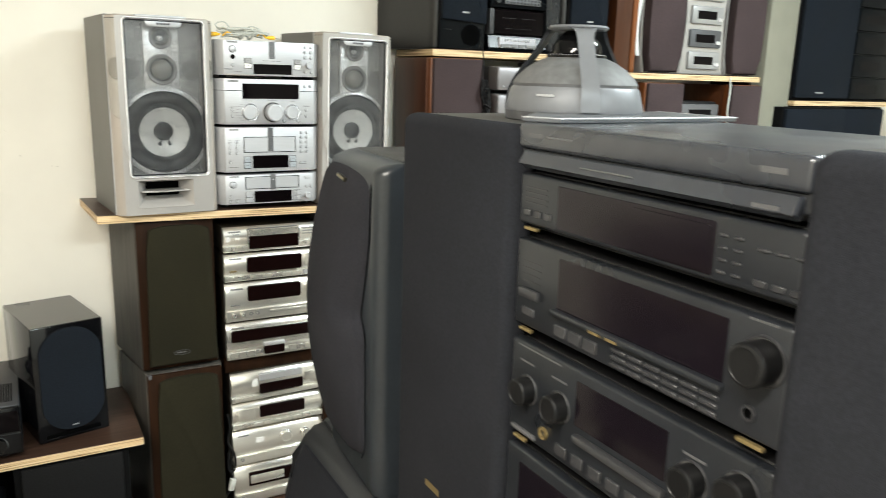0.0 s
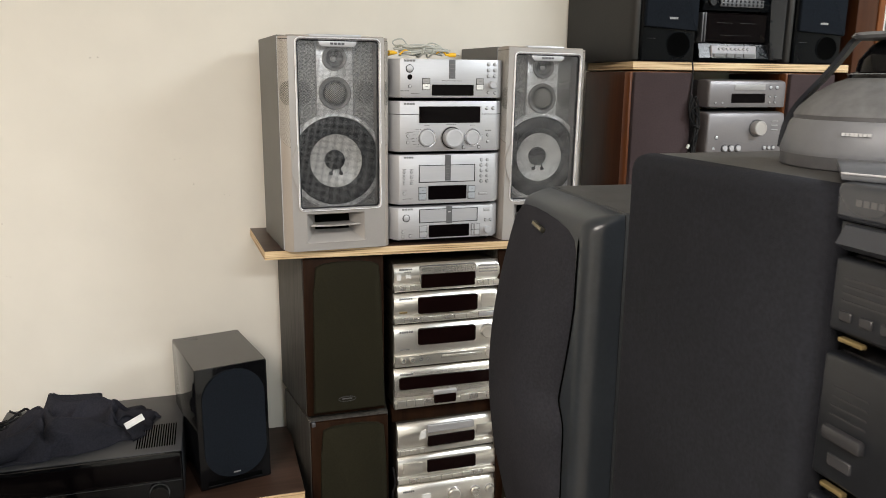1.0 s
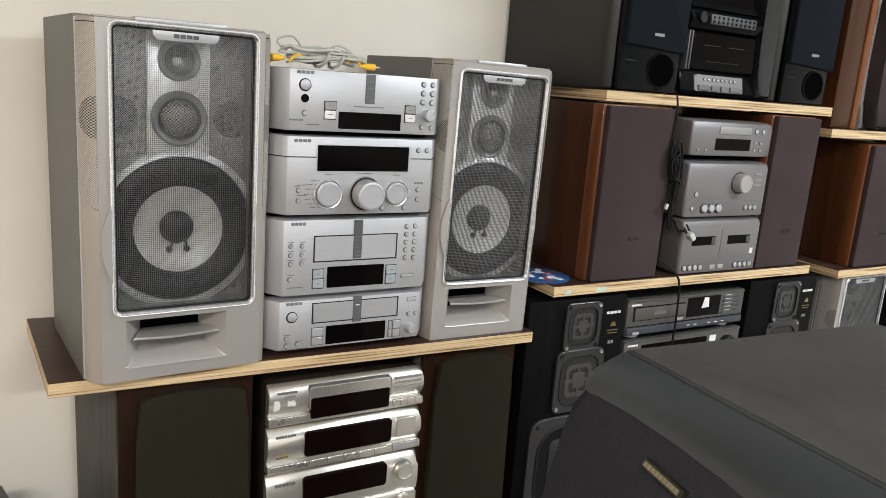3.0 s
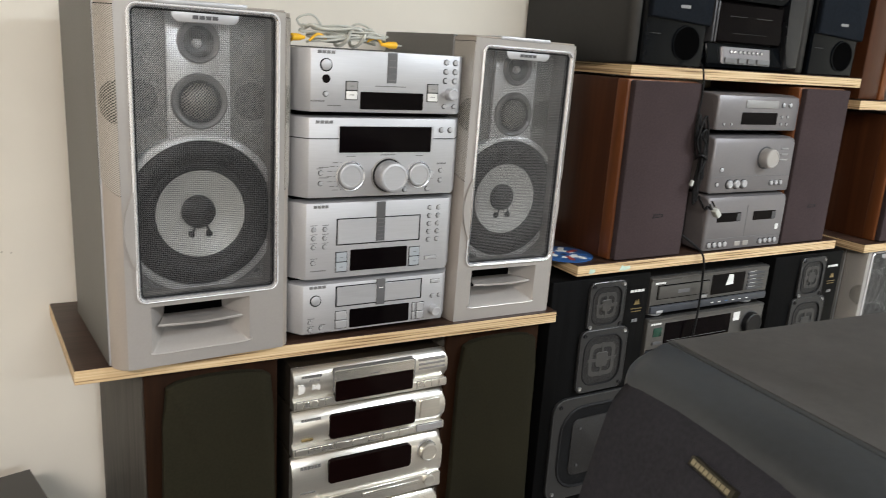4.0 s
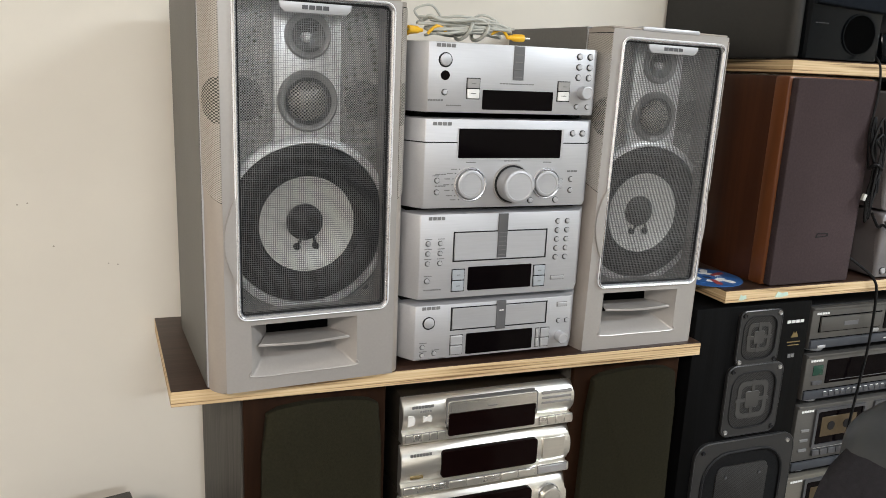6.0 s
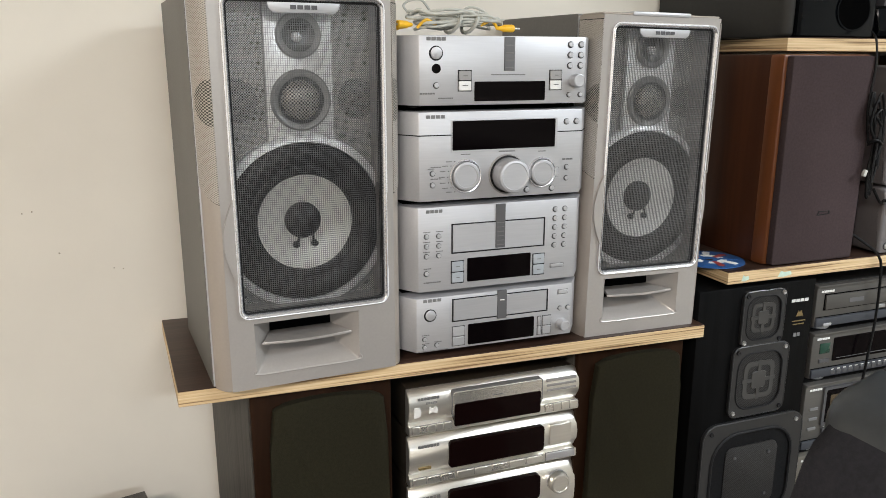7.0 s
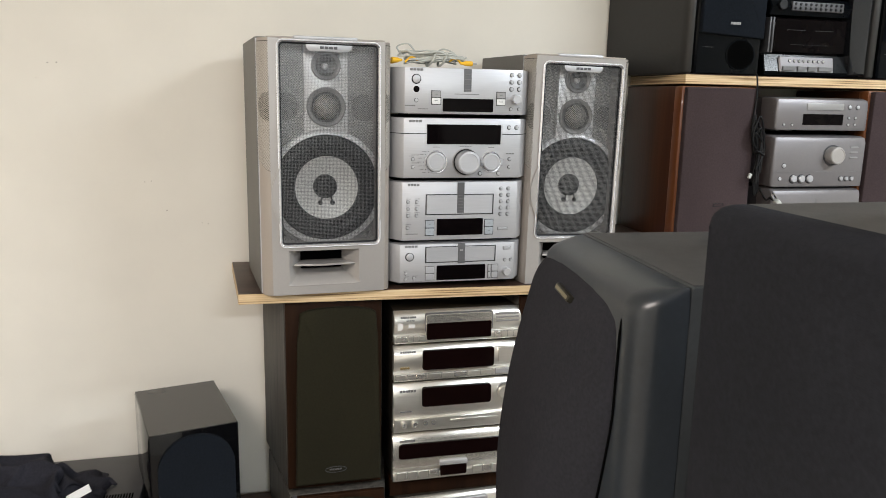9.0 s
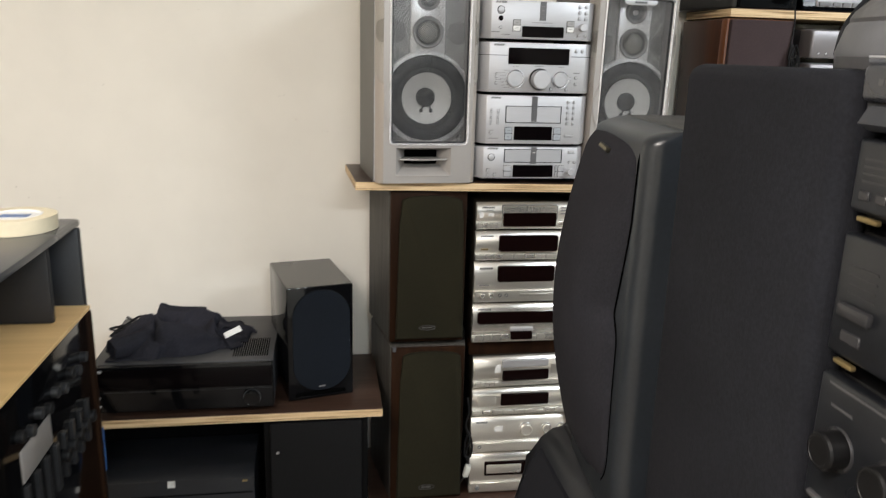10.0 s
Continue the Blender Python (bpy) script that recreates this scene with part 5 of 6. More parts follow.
AX = 1.492
micro_unit(pose(AX + 0.004, 1.886, S2 + 0.0015), 0.246, 0.122, "tape", "small silver twin cassette deck on plywood shelf")
micro_unit(pose(AX, 1.890, S2 + 0.125), 0.252, 0.122, "amp", "small silver amplifier with round volume knob")
micro_unit(pose(AX, 1.896, S2 + 0.256), 0.252, 0.078, "disc", "small silver disc player on the amplifier")


def disc():
    s = thing("compact_disc", pose(1.186, 1.962, S2 + 0.001), "printed blue compact disc lying on the shelf", "disc")
    part("disc", lathe([(0.0075, 0), (0.06, 0), (0.06, 0.0012), (0.0075, 0.0012), (0.0075, 0)], n=48), BLUE, s)
    part("label_ring", lathe([(0.018, 0.0012), (0.018, 0.0015), (0.030, 0.0015), (0.030, 0.0012)], n=40), WHITE, s)
    for a in range(9):
        q = part("label_patch", prism([(0.016, -0.003), (0.046 + 0.003 * (a % 3), -0.007 - 0.002 * (a % 2)), (0.051, 0.001), (0.043, 0.006), (0.018, 0.004)], 0.0013, 0.0017 + 0.0001 * (a % 3), "z"), (RED, WHITE, BLUE)[a % 3], s)
        q.matrix_local = pose(0, 0, 0.0002, 0, 0, 20 + 40 * a)


disc()


def hanging_cord():
    s = thing("power_cord", pose(1.428, 1.872, S2), "black mains cord bundled and hanging down past the shelf", "cable")
    part("drop", tube([(0.0, 0.030, 0.388), (0.0, 0.018, 0.372), (0.0, 0.013, 0.33), (-0.006, 0.012, 0.26), (0.004, 0.010, 0.20)], 0.0020), CORDM, s)
    rnd = random.Random(8)
    for k in range(6):
        dx = rnd.uniform(-0.006, 0.007)
        part("strand", tube([(dx * 0.3, 0.010, 0.29), (dx + rnd.uniform(-0.008, 0.008), 0.004, 0.25), (rnd.uniform(-0.003, 0.003) + 0.012, 0.006, 0.205),
                             (dx * 1.6 + 0.014, 0.006, 0.16), (dx + 0.02, 0.010, 0.115 + rnd.uniform(-0.01, 0.01)), (0.012 - dx, 0.006, 0.16), (0.012, 0.006, 0.205)], 0.0021), CORDM, s)
    for k in range(4):
        part("strand", tube([(0.010, 0.004, 0.21), (rnd.uniform(-0.012, 0.0), -0.002, rnd.uniform(0.20, 0.26)), (rnd.uniform(-0.009, 0.008), -0.004, rnd.uniform(0.25, 0.29)), (rnd.uniform(0.010, 0.024), 0.0, rnd.uniform(0.19, 0.25)), (rnd.uniform(0.0, 0.03), -0.004, rnd.uniform(0.13, 0.18)), (0.012, 0.002, 0.205)], 0.0020), CORDM, s)
    part("knot", tube([(0.012 + 0.012 * math.cos(a), 0.003 + 0.008 * math.sin(a), 0.207 + 0.004 * math.sin(2 * a)) for a in [2 * math.pi * i / 10 for i in range(10)]], 0.0027, 8, 4, True), CORDM, s)
    part("tail", tube([(0.025, 0.006, 0.125), (0.045, 0.006, 0.10), (0.055, 0.006, 0.103), (0.062, 0.0, 0.098)], 0.0024), CORDM, s)
    p = part("plug", box(-0.006, 0.006, -0.008, 0.008, -0.010, 0.010, 0.003), IVORY, s, "white two pin plug")
    p.matrix_local = pose(0.071, -0.004, 0.091, 0, 140, 0)
    for k in (-1, 1):
        part("prong", box(k * 0.004 - 0.0008, k * 0.004 + 0.0008, -0.003, 0.003, -0.030, -0.013), STEEL, p)
    c = part("clip", box(-0.0035, 0.0035, -0.003, 0.003, -0.006, 0.006, 0.0015), IVORY, s)
    c.matrix_local = pose(-0.008, 0.0, 0.155, 0, 20, 0)
    part("lower_cord", tube([(0.0, 0.11, 0.10), (0.005, 0.05, 0.055), (0.03, 0.022, 0.03), (0.058, 0.006, 0.004), (0.068, 0.003, -0.03), (0.075, 0.006, -0.12), (0.066, 0.004, -0.20), (0.06, 0.008, -0.34), (0.058, 0.01, -0.52)], 0.0024), CORDM, s)


hanging_cord()


# ---- top shelf: black mini system ----
def black_side_speaker(m, W, label):
    H = 0.42
    s = thing("loudspeaker", m, label, "speaker", "black rounded loudspeakers")
    round_edge = [(0.0205, 0.012), (0.0140, 0.0135), (0.0085, 0.018), (0.0040, 0.026), (0.0010, 0.037), (-0.002, 0.050)]
    part("cabinet", prism([(W, 0.030), (0.0205, 0.030)] + round_edge + [(-0.072, 0.25), (W - 0.02, 0.25)], 0, H, "z", 0.007, 3), BLACK_W, s, "warm black cabinet with rounded front edge")
    pl = [(0.0195, 0.0345), (0.0195, 0.004), (0.0235, 0.0), (W - 0.012, 0.0), (W - 0.003, 0.004), (W, 0.014), (W, 0.0295)]
    part("baffle", prism(pl, 0.0015, H - 0.0015, "z", 0.003, 2), BLACK_N, s, "blue black glossy baffle")
    gl = [(0.0235, 0.088), (W - 0.006, 0.079), (W - 0.004, 0.082), (W - 0.004, H - 0.016), (W - 0.010, H - 0.010), (0.030, H - 0.010), (0.0235, H - 0.016)]
    part("grille", prism(gl, -0.012, 0.003, "y", 0.005, 3), CLOTH_B, s, "black cloth grille")
    px, pz = (W - 0.055, 0.044)
    turn = [2 * math.pi * i / 36 for i in range(36)]
    oval = [[(px + a * math.cos(t), pz + b * math.sin(t)) for t in turn] for a, b in ((0.0365, 0.0335), (0.034, 0.031))]
    part("port_ring", ring_plate(oval[0], oval[1], -0.0018, 0.004), BLACK_N, s)
    part("port", prism(oval[1], -0.0008, 0.003, "y"), HOLE, s)
    marks(s, W * 0.50, W * 0.50 + 0.026, 0.1075, 0.0055, 5, SILVER_D, -0.012, "logo")
    bar(s, 0.034, 0.062, 0.058, 0.0595, GREYSIDE, 0.0, "lettering")
    return s


bl = black_side_speaker(pose(1.262, 1.912, S3), 0.186, "black rounded loudspeaker with round port on the top shelf")
copy_thing(bl, pose(1.752, 1.916, S3))


def mini_system():
    W = 0.262
    s = thing("mini_system", pose(1.466, 1.924, S3), "black mini system with dark cassette window and curved side", "hi-fi unit")
    part("body", box(0.004, W - 0.004, 0.03, 0.24, 0.006, 0.40, 0.006), BLACK, s)
    part("base_panel", prism([(0.03, 0.004), (0.0, 0.004), (-0.004, 0.012), (0.006, 0.050), (0.03, 0.052)], 0, W, "x", 0.002, 1), BLACK_N, s)
    part("key_panel", prism([(0.012, 0.010), (-0.008, 0.012), (-0.002, 0.045), (0.012, 0.046)], 0.038, 0.185, "x", 0.003, 1), MICRO, s, "silver key panel")
    for i in range(8):
        button(s, 0.064 + 0.013 * i, 0.036, 0.0030, CHROME, -0.004)
    for x0, x1 in ((0.044, 0.078), (0.084, 0.106), (0.112, 0.134), (0.140, 0.178)):
        key(s, x0, x1, 0.014, 0.024, INK, -0.008, 0.003)
    part("cassette_door", prism(rr(0.018, 0.212, 0.054, 0.130, 0.006, 3), -0.002, 0.03, "y", 0.002, 1), GLASS, s, "dark cassette window")
    for k, (x0, x1) in enumerate(((0.050, 0.100), (0.126, 0.176), (0.064, 0.164))):
        part("cassette_mark", box(x0, x1, -0.0024, 0.0, (0.104, 0.104, 0.072)[k], (0.1052, 0.1052, 0.0728)[k]), GREYSIDE, s)
    for x0 in (0.004, 0.0125):
        part("door_frame", box(x0, x0 + 0.0045, -0.003, 0.03, 0.053, 0.131, 0.0012), GREYFRM, s, "thin grey upright")
    part("mid_panel", prism([(0.03, 0.134), (-0.002, 0.136), (-0.010, 0.154), (0.004, 0.174), (0.03, 0.176)], 0, W - 0.03, "x", 0.002, 1), BLACK_N, s)
    part("keypad", box(0.052, 0.190, -0.0115, 0.0, 0.146, 0.166, 0.002), GREYFRM, s)
    for i in range(10):
        for k in (0, 1):
            button(s, 0.060 + 0.0135 * i, 0.1515 + 0.009 * k, 0.0026, BLACK, -0.0115)
    knob(s, 0.026, 0.157, 0.011, 0.008, BLACK, y=-0.008)
    part("smoked_lid", prism([(0.004, 0.181), (0.034, 0.181), (0.034, 0.340), (0.026, 0.340)], 0.008, 0.208, "x", 0.002, 1), GLASS, s, "sloping smoked lid")
    part("lid_edge", prism([(0.0, 0.177), (0.010, 0.177), (0.010, 0.187), (0.003, 0.187)], 0.004, 0.212, "x", 0.001, 1), BLACK_N, s)
    part("upper_panel", box(0.0, W - 0.03, 0.020, 0.035, 0.342, 0.40, 0.005), BLACK_N, s)
    sd = []
    for i in range(9):
        f = i / 8
        sd.append((0.214 + 0.024 * (1 - math.sin(math.pi * (0.15 + 0.8 * f))), 0.006 + 0.39 * f))
    pts = sd + [(W + 0.012, 0.396), (W + 0.012, 0.006)]
    part("side_pillar", prism(pts, -0.010, 0.05, "y", 0.012, 4), PILLARM, s, "curved dark grey side pillar")


mini_system()

# ---- far unit ----
cherry_speaker(pose(2.132, 1.900, S5), 0.185, 0.316, "cherry veneer loudspeaker with grey brown grille", CLOTH_P)
cherry_speaker(pose(2.572, 1.900, S5), 0.175, 0.316, "cherry veneer loudspeaker beside a small stack", CLOTH_P)
fs = thing("hifi_unit", pose(2.335, 1.925, S5), "small dark stacked stereo with silver front", "hi-fi unit")
part("body", box(0, 0.215, 0.02, 0.22, 0, 0.25, 0.004), BLACK, fs)
for k in range(3):
    part("faceplate", box(0.004, 0.211, 0.0, 0.021, 0.006 + 0.08 * k, 0.08 + 0.08 * k, 0.004), STRIPM, fs)
    screen(fs, 0.05, 0.17, 0.030 + 0.08 * k, 0.060 + 0.08 * k)
part("cord", tube([(0.232, -0.022, 0.345), (0.236, -0.026, 0.30), (0.228, -0.03, 0.22), (0.238, -0.03, 0.1), (0.236, -0.02, 0.002)], 0.0035), IVORY, fs)
tagged(part("wooden_cabinet", box(1.99, 2.065, 1.925, 2.16, S4, S4 + 0.52, 0.006), CHERRY), "cherry veneer cabinet standing end on", "cabinet")
tagged(part("cabinet_edge", box(2.065, 2.088, 1.922, 2.16, S4, S4 + 0.52, 0.004), CHERRY_L), "pale cherry side panel", "panel")


def oval_speaker(m, label, flip=1):
    s = thing("loudspeaker", m, label, "speaker", "grey oval loudspeakers")
    pts = [(-0.075, 0), (0.075, 0), (0.086, 0.06), (0.092, 0.16), (0.090, 0.30), (0.080, 0.42), (-0.080, 0.42), (-0.090, 0.30), (-0.092, 0.16), (-0.086, 0.06)]
    part("cabinet", prism(pts, 0.02, 0.23, "y", 0.008, 2), SILVER, s, "pale silver shell")
    part("grille", prism([(x * 0.93, z * 0.97 + 0.006) for x, z in pts], -0.018, 0.022, "y", 0.012, 3), CLOTH_P, s, "grey brown cloth grille")
    a = [(-flip * 0.095 - flip * 0.012 * math.sin(math.pi * k / 8), 0.03, 0.06 + 0.20 * k / 8) for k in range(9)]
    part("side_arc", tube(a, 0.009, 8, 2), WHITE, s)
    return s


oval_speaker(pose(2.225, 1.930, S4), "grey loudspeaker with bowed silver sides on the far shelf")
oval_speaker(pose(2.660, 1.930, S4), "grey loudspeaker with bowed silver sides beside a stack", -1)
st = thing("hifi_unit", pose(2.318, 1.935, S4), "silver stacked stereo with waisted sides on the far shelf", "hi-fi unit")
wst = [(0.0, 0.0), (0.24, 0.0), (0.225, 0.10), (0.218, 0.20), (0.228, 0.32), (0.24, 0.42), (0.0, 0.42), (0.012, 0.32), (0.022, 0.20), (0.015, 0.10)]
part("body", prism(wst, 0.0, 0.22, "y", 0.008, 2), SILVER, st)
for k, (z0, z1) in enumerate(((0.02, 0.085), (0.10, 0.165), (0.185, 0.25), (0.27, 0.33))):
    part("faceplate", box(0.038, 0.202, -0.012, 0.004, z0, z1, 0.006), GREYFRM if k == 1 else SILVER_D, st)
    screen(st, 0.065, 0.165, z0 + 0.018, z1 - 0.018, -0.012)
    key(st, 0.172, 0.196, z0 + 0.012, z0 + 0.026, CHROME, -0.012, 0.003)


def shell_speaker():
    """Silver mesh speaker below the far shelf board."""
    s = copy_thing(sp2, pose(2.092, 1.905, S5 - 0.022 - 0.477))
    s["label"] = "silver mesh loudspeaker under the far shelf"
    tagged(part("plinth", box(2.04, 2.75, 1.95, 2.15, 0, S5 - 0.022 - 0.477, 0.003), BLACK_V), "dark plinth under the far shelf unit", "plinth", kind="structure")
    tagged(part("shelf_support", box(2.70, 2.74, 1.95, 2.15, S5 - 0.022 - 0.477, S5 - 0.022, 0.002), BLACK_V), "dark upright under the far shelf", "upright", kind="structure")


shell_speaker()
tagged(part("shelf_support", box(2.745, 2.757, 1.96, 2.16, S5 - 0.15, S4 - 0.022, 0.001), WALNUT), "brown upright carrying the far shelf", "upright", kind="structure")
tagged(part("shelf_support", box(1.972, 1.988, 1.98, 2.16, S5 - 0.03, S4 - 0.022, 0.001), WALNUT), "brown upright carrying the far shelf", "upright", kind="structure")


def plain_black(m, W, H, D, label, split=0.0):
    s = thing("loudspeaker", m, label, "speaker", "large black loudspeakers")
    part("cabinet", box(0, W, 0.012, D, 0, H, 0.004), BLACK_V, s)
    part("grille", prism(rr(0.008, W - 0.008, 0.010, H - 0.008, 0.008, 3), -0.006, 0.013, "y", 0.004, 2), CLOTH_B, s, "blue black cloth grille")
    bar(s, W * 0.36, W * 0.50, 0.030, 0.036, SILVER_D, -0.006)
    return s


plain_black(pose(2.955, 1.905, S6), 0.37, 0.62, 0.25, "large black loudspeaker on the end shelf")
e = thing("hifi_unit", pose(3.345, 1.92, S6), "black stereo rack on the end shelf", "hi-fi unit")
part("body", box(0, 0.36, 0.01, 0.24, 0, 0.5, 0.005), BLACK, e)
for k in range(5):
    part("faceplate", box(0.006, 0.354, -0.004, 0.012, 0.006 + 0.098 * k, 0.098 + 0.098 * k, 0.004), BLACK_N, e)
    screen(e, 0.05, 0.20, 0.035 + 0.098 * k, 0.070 + 0.098 * k, -0.004)
plain_black(pose(2.86, 1.86, 0.0), 0.40, 1.462, 0.13, "tall black loudspeaker below the end shelf")
plain_black(pose(3.29, 1.895, 0.0), 0.30, 1.462, 0.25, "tall black loudspeaker below the end shelf")


# ---- row of black systems along the aisle; local -y faces world -x ----
FX = 0.66


def aisle(y, z, x=FX):
    """Pose of a thing in the aisle row: its local x runs towards -y."""
    return pose(x, y, z, 0, 0, -90)


bench = thing("bench", pose(0.62, -0.35, 0), "dark bench under the row of black systems", "bench")
part("top", box(0.0, 0.50, 0.0, 1.75, 0.42, 0.45, 0.003), LAMI, bench)
for bx in (0.03, 0.44):
    for by in (0.05, 1.67):
        part("leg", box(bx, bx + 0.04, by, by + 0.04, 0, 0.4205), BLACK_V, bench)


def moulded_speaker(m, label):
    """Black speaker: a rolled front frame before a plain cabinet, with a bowed cloth grille."""
    W, H, D, FD = 0.281, 0.628, 0.385, 0.046
    s = thing("loudspeaker", m, label, "speaker", "black moulded loudspeakers")

    def plan(yf, z, inset=0.0):
        r = max(0.0015, min(0.028, FD - yf - 0.001))
        out = [(inset, FD)]
        for cx, a0 in ((inset + r, 180), (W - inset - r, 270)):
            for i in range(9):
                a = radians(a0 + 90 * i / 8)
                out.append((cx + r * math.cos(a), yf + r + r * math.sin(a)))
        out.append((W - inset, FD))
        return [(x, y, z) for x, y in out]
    levels = [(0.010, 0.0, 0.004), (0.000, 0.004, 0.001), (-0.006, 0.015, 0.0)]
    for i in range(1, 9):
        f = i / 8
        levels.append((-0.006 - 0.004 * math.sin(math.pi * f), 0.015 + (H - 0.047) * f, 0.0))
    levels += [(-0.0055, H - 0.023, 0.0002), (-0.0035, H - 0.017, 0.0005), (0.002, H - 0.0115, 0.001), (0.011, H - 0.0075, 0.0016), (0.022, H - 0.0042, 0.0024), (0.033, H - 0.0022, 0.0032), (0.0445, H - 0.0012, 0.0042)]
    bm = bmesh.new()
    rings = [[bm.verts.new(p) for p in plan(*lv)] for lv in levels]
    for p, q in zip(rings, rings[1:]):
        for i in range(len(p)):
            j = (i + 1) % len(p)
            bm.faces.new((p[i], p[j], q[j], q[i]))
    bm.faces.new(rings[0][::-1])
    bm.faces.new(rings[-1])
    part("front_frame", bm, SHELL, s, "rolled satin black front frame", 35)
    part("cabinet", box(0.0012, W - 0.0012, FD + 0.0008, D, 0.0, H, 0.0035, 2), SHELL_C, s, "black textured cabinet")
    # Thin sheet that puts the light on the top into its colour.
    part("dust_film", box(0.005, W - 0.005, FD + 0.005, D - 0.005, H - 0.001, H + 0.0006), LITTOP, s, "grey top coloured lighter for the light on it")
    part("frame_joint", box(0.0045, W - 0.0045, FD - 0.006, FD + 0.006, 0.002, H - 0.0035), HOLE, s)

    # bowed grille, its free edge with a waist
    def edge(z):
        if z > 0.50:
            e = 0.251
        elif z > 0.345:
            e = 0.251 - 0.037 * ((0.50 - z) / 0.155) ** 1.3
        elif z > 0.310:
            e = 0.214 + 0.022 * (0.345 - z) / 0.035
        else:
            e = 0.236 - 0.002 * (0.310 - z) / 0.2
        top, low = max(0.0, (z - 0.592) / 0.022), max(0.0, (0.115 - z) / 0.070)
        return e - 0.022 * (1 - math.sqrt(max(0.0, 1 - min(1, top) ** 2))) - 0.060 * (1 - math.sqrt(max(0.0, 1 - min(1, low) ** 2)))

    def rim(z, x):
        """Height of the upper grille edge sinks a little towards its free corner."""
        return z - 0.008 * max(0.0, (z - 0.45) / 0.165) * (x / W) ** 2
    bm = bmesh.new()
    rows, N, z0, z1 = [], 40, 0.045, 0.6135
    for i in range(N + 1):
        f = i / N
        f = f - 0.03 * math.sin(2 * math.pi * f)
        z = z0 + (z1 - z0) * f
        bow = -0.057 * math.sin(math.pi * min(1, (0.05 + 0.89 * f))) 
        tuck = 0.016 * max(0.0, (f - 0.93) / 0.07) ** 2.2 + 0.03 * max(0.0, (0.05 - f) / 0.05) ** 2
        e = edge(z)
        lt = 0.018 * (1 - math.sqrt(max(0.0, 1 - min(1, max(0.0, (f - 0.965) / 0.035)) ** 2)))
        xs = [0.012 + lt, 0.016 + lt, 0.030 + lt, W * 0.28, W * 0.46, W * 0.62, e - 0.032, e - 0.014, e - 0.005, e]
        yo = [0.014, -0.002, -0.006, -0.008, -0.009, -0.009, -0.008, -0.006, -0.003, 0.006]
        wt = [1, 1, 1, 1, 0.95, 0.84, 0.60, 0.42, 0.32, 0.25]
        rows.append([bm.verts.new((x, bow * b + 0.004 * f + o + tuck, rim(z, x))) for x, o, b in zip(xs, yo, wt)])
    M = len(rows[0])
    for a, b in zip(rows, rows[1:]):
        for k in range(M - 1):
            bm.faces.new((a[k], a[k + 1], b[k + 1], b[k]))
    back = [[bm.verts.new((r[0].co.x, 0.02, r[0].co.z)), bm.verts.new((r[-1].co.x, 0.02, r[-1].co.z))] for r in rows]
    for (a, b), (p, q) in zip(zip(rows, rows[1:]), zip(back, back[1:])):
        bm.faces.new((a[0], b[0], q[0], p[0]))
        bm.faces.new((a[-1], p[1], q[1], b[-1]))
        bm.faces.new((p[0], q[0], q[1], p[1]))
    bm.faces.new([*rows[0], back[0][1], back[0][0]])
    bm.faces.new([*rows[-1], back[-1][1], back[-1][0]])
    part("grille", bm, CLOTH_M, s, "bowed charcoal cloth grille", 60)
    groove = []
    for i in range(1, N + 1):
        f = i / N
        z = z0 + (z1 - z0) * f
        e = edge(z)
        groove.append((e + 0.0018, -0.0062 - 0.004 * math.sin(math.pi * f) + 0.004 * max(0, (f - 0.95) / 0.05), rim(z, e)))
    part("groove", tube(groove[:-1], 0.0015, 8, 2), HOLE, s, "dark joint round the grille")
    b = part("badge", box(-0.0205, 0.0205, -0.003, 0.004, -0.0038, 0.0038, 0.001), BADGEM, s, "worn brass badge")
    b.matrix_local = pose(0.1375, -0.0225, H - 0.040, -22, 7, 0)
    marks(b, -0.018, 0.018, -0.0019, 0.0038, 9, BRASSL, -0.003)
    return s


moulded_speaker(pose(0.676, 1.246, 0.772, 0, 0, -94), "black moulded loudspeaker with bowed charcoal grille and brass badge")
low = thing("loudspeaker", aisle(1.352, 0.451, 0.662), "black loudspeaker lying under the moulded one", "speaker", "black moulded loudspeakers")
part("shell", prism([(0.36, 0), (-0.070, 0), (-0.075, 0.06), (-0.066, 0.16), (-0.042, 0.245), (-0.018, 0.295), (0.006, 0.314), (0.04, 0.318), (0.36, 0.318)], 0, 0.48, "x", 0.022, 4), BLACK_S, low, "rounded black shell sloping forward")
part("grille", prism([(-0.078, 0.02), (-0.083, 0.06), (-0.074, 0.16), (-0.050, 0.247), (-0.03, 0.285), (0.02, 0.285), (0.02, 0.02)], 0.04, 0.44, "x", 0.006, 2), CLOTH_C, low, "charcoal cloth grille")
part("seam", tube([(0.02, 0.030, 0.317), (0.10, 0.026, 0.319), (0.24, 0.022, 0.319), (0.46, 0.026, 0.318)], 0.003), RUBBER, low)


def flat_speaker(m, W, H, label):
    s = thing("loudspeaker", m, label, "speaker", "tall black loudspeakers")
    part("cabinet", box(0.002, W - 0.002, 0.03, 0.30, 0, H - 0.004, 0.008, 3), BLACK_V, s)
    # Paler cap: the lit look of the top is in its colour.
    part("top_cap", box(0.003, W - 0.003, 0.028, 0.299, H - 0.012, H - 0.0015, 0.004, 3), LITTOP, s, "grey top cap coloured for the light on it")
    part("grille", box(0, W, -0.006, 0.04, 0.004, H, 0.018, 4), CLOTH_C, s, "charcoal cloth front")
    bar(s, W * 0.36, W * 0.50, 0.115, 0.125, GOLD, -0.0063)
    return s


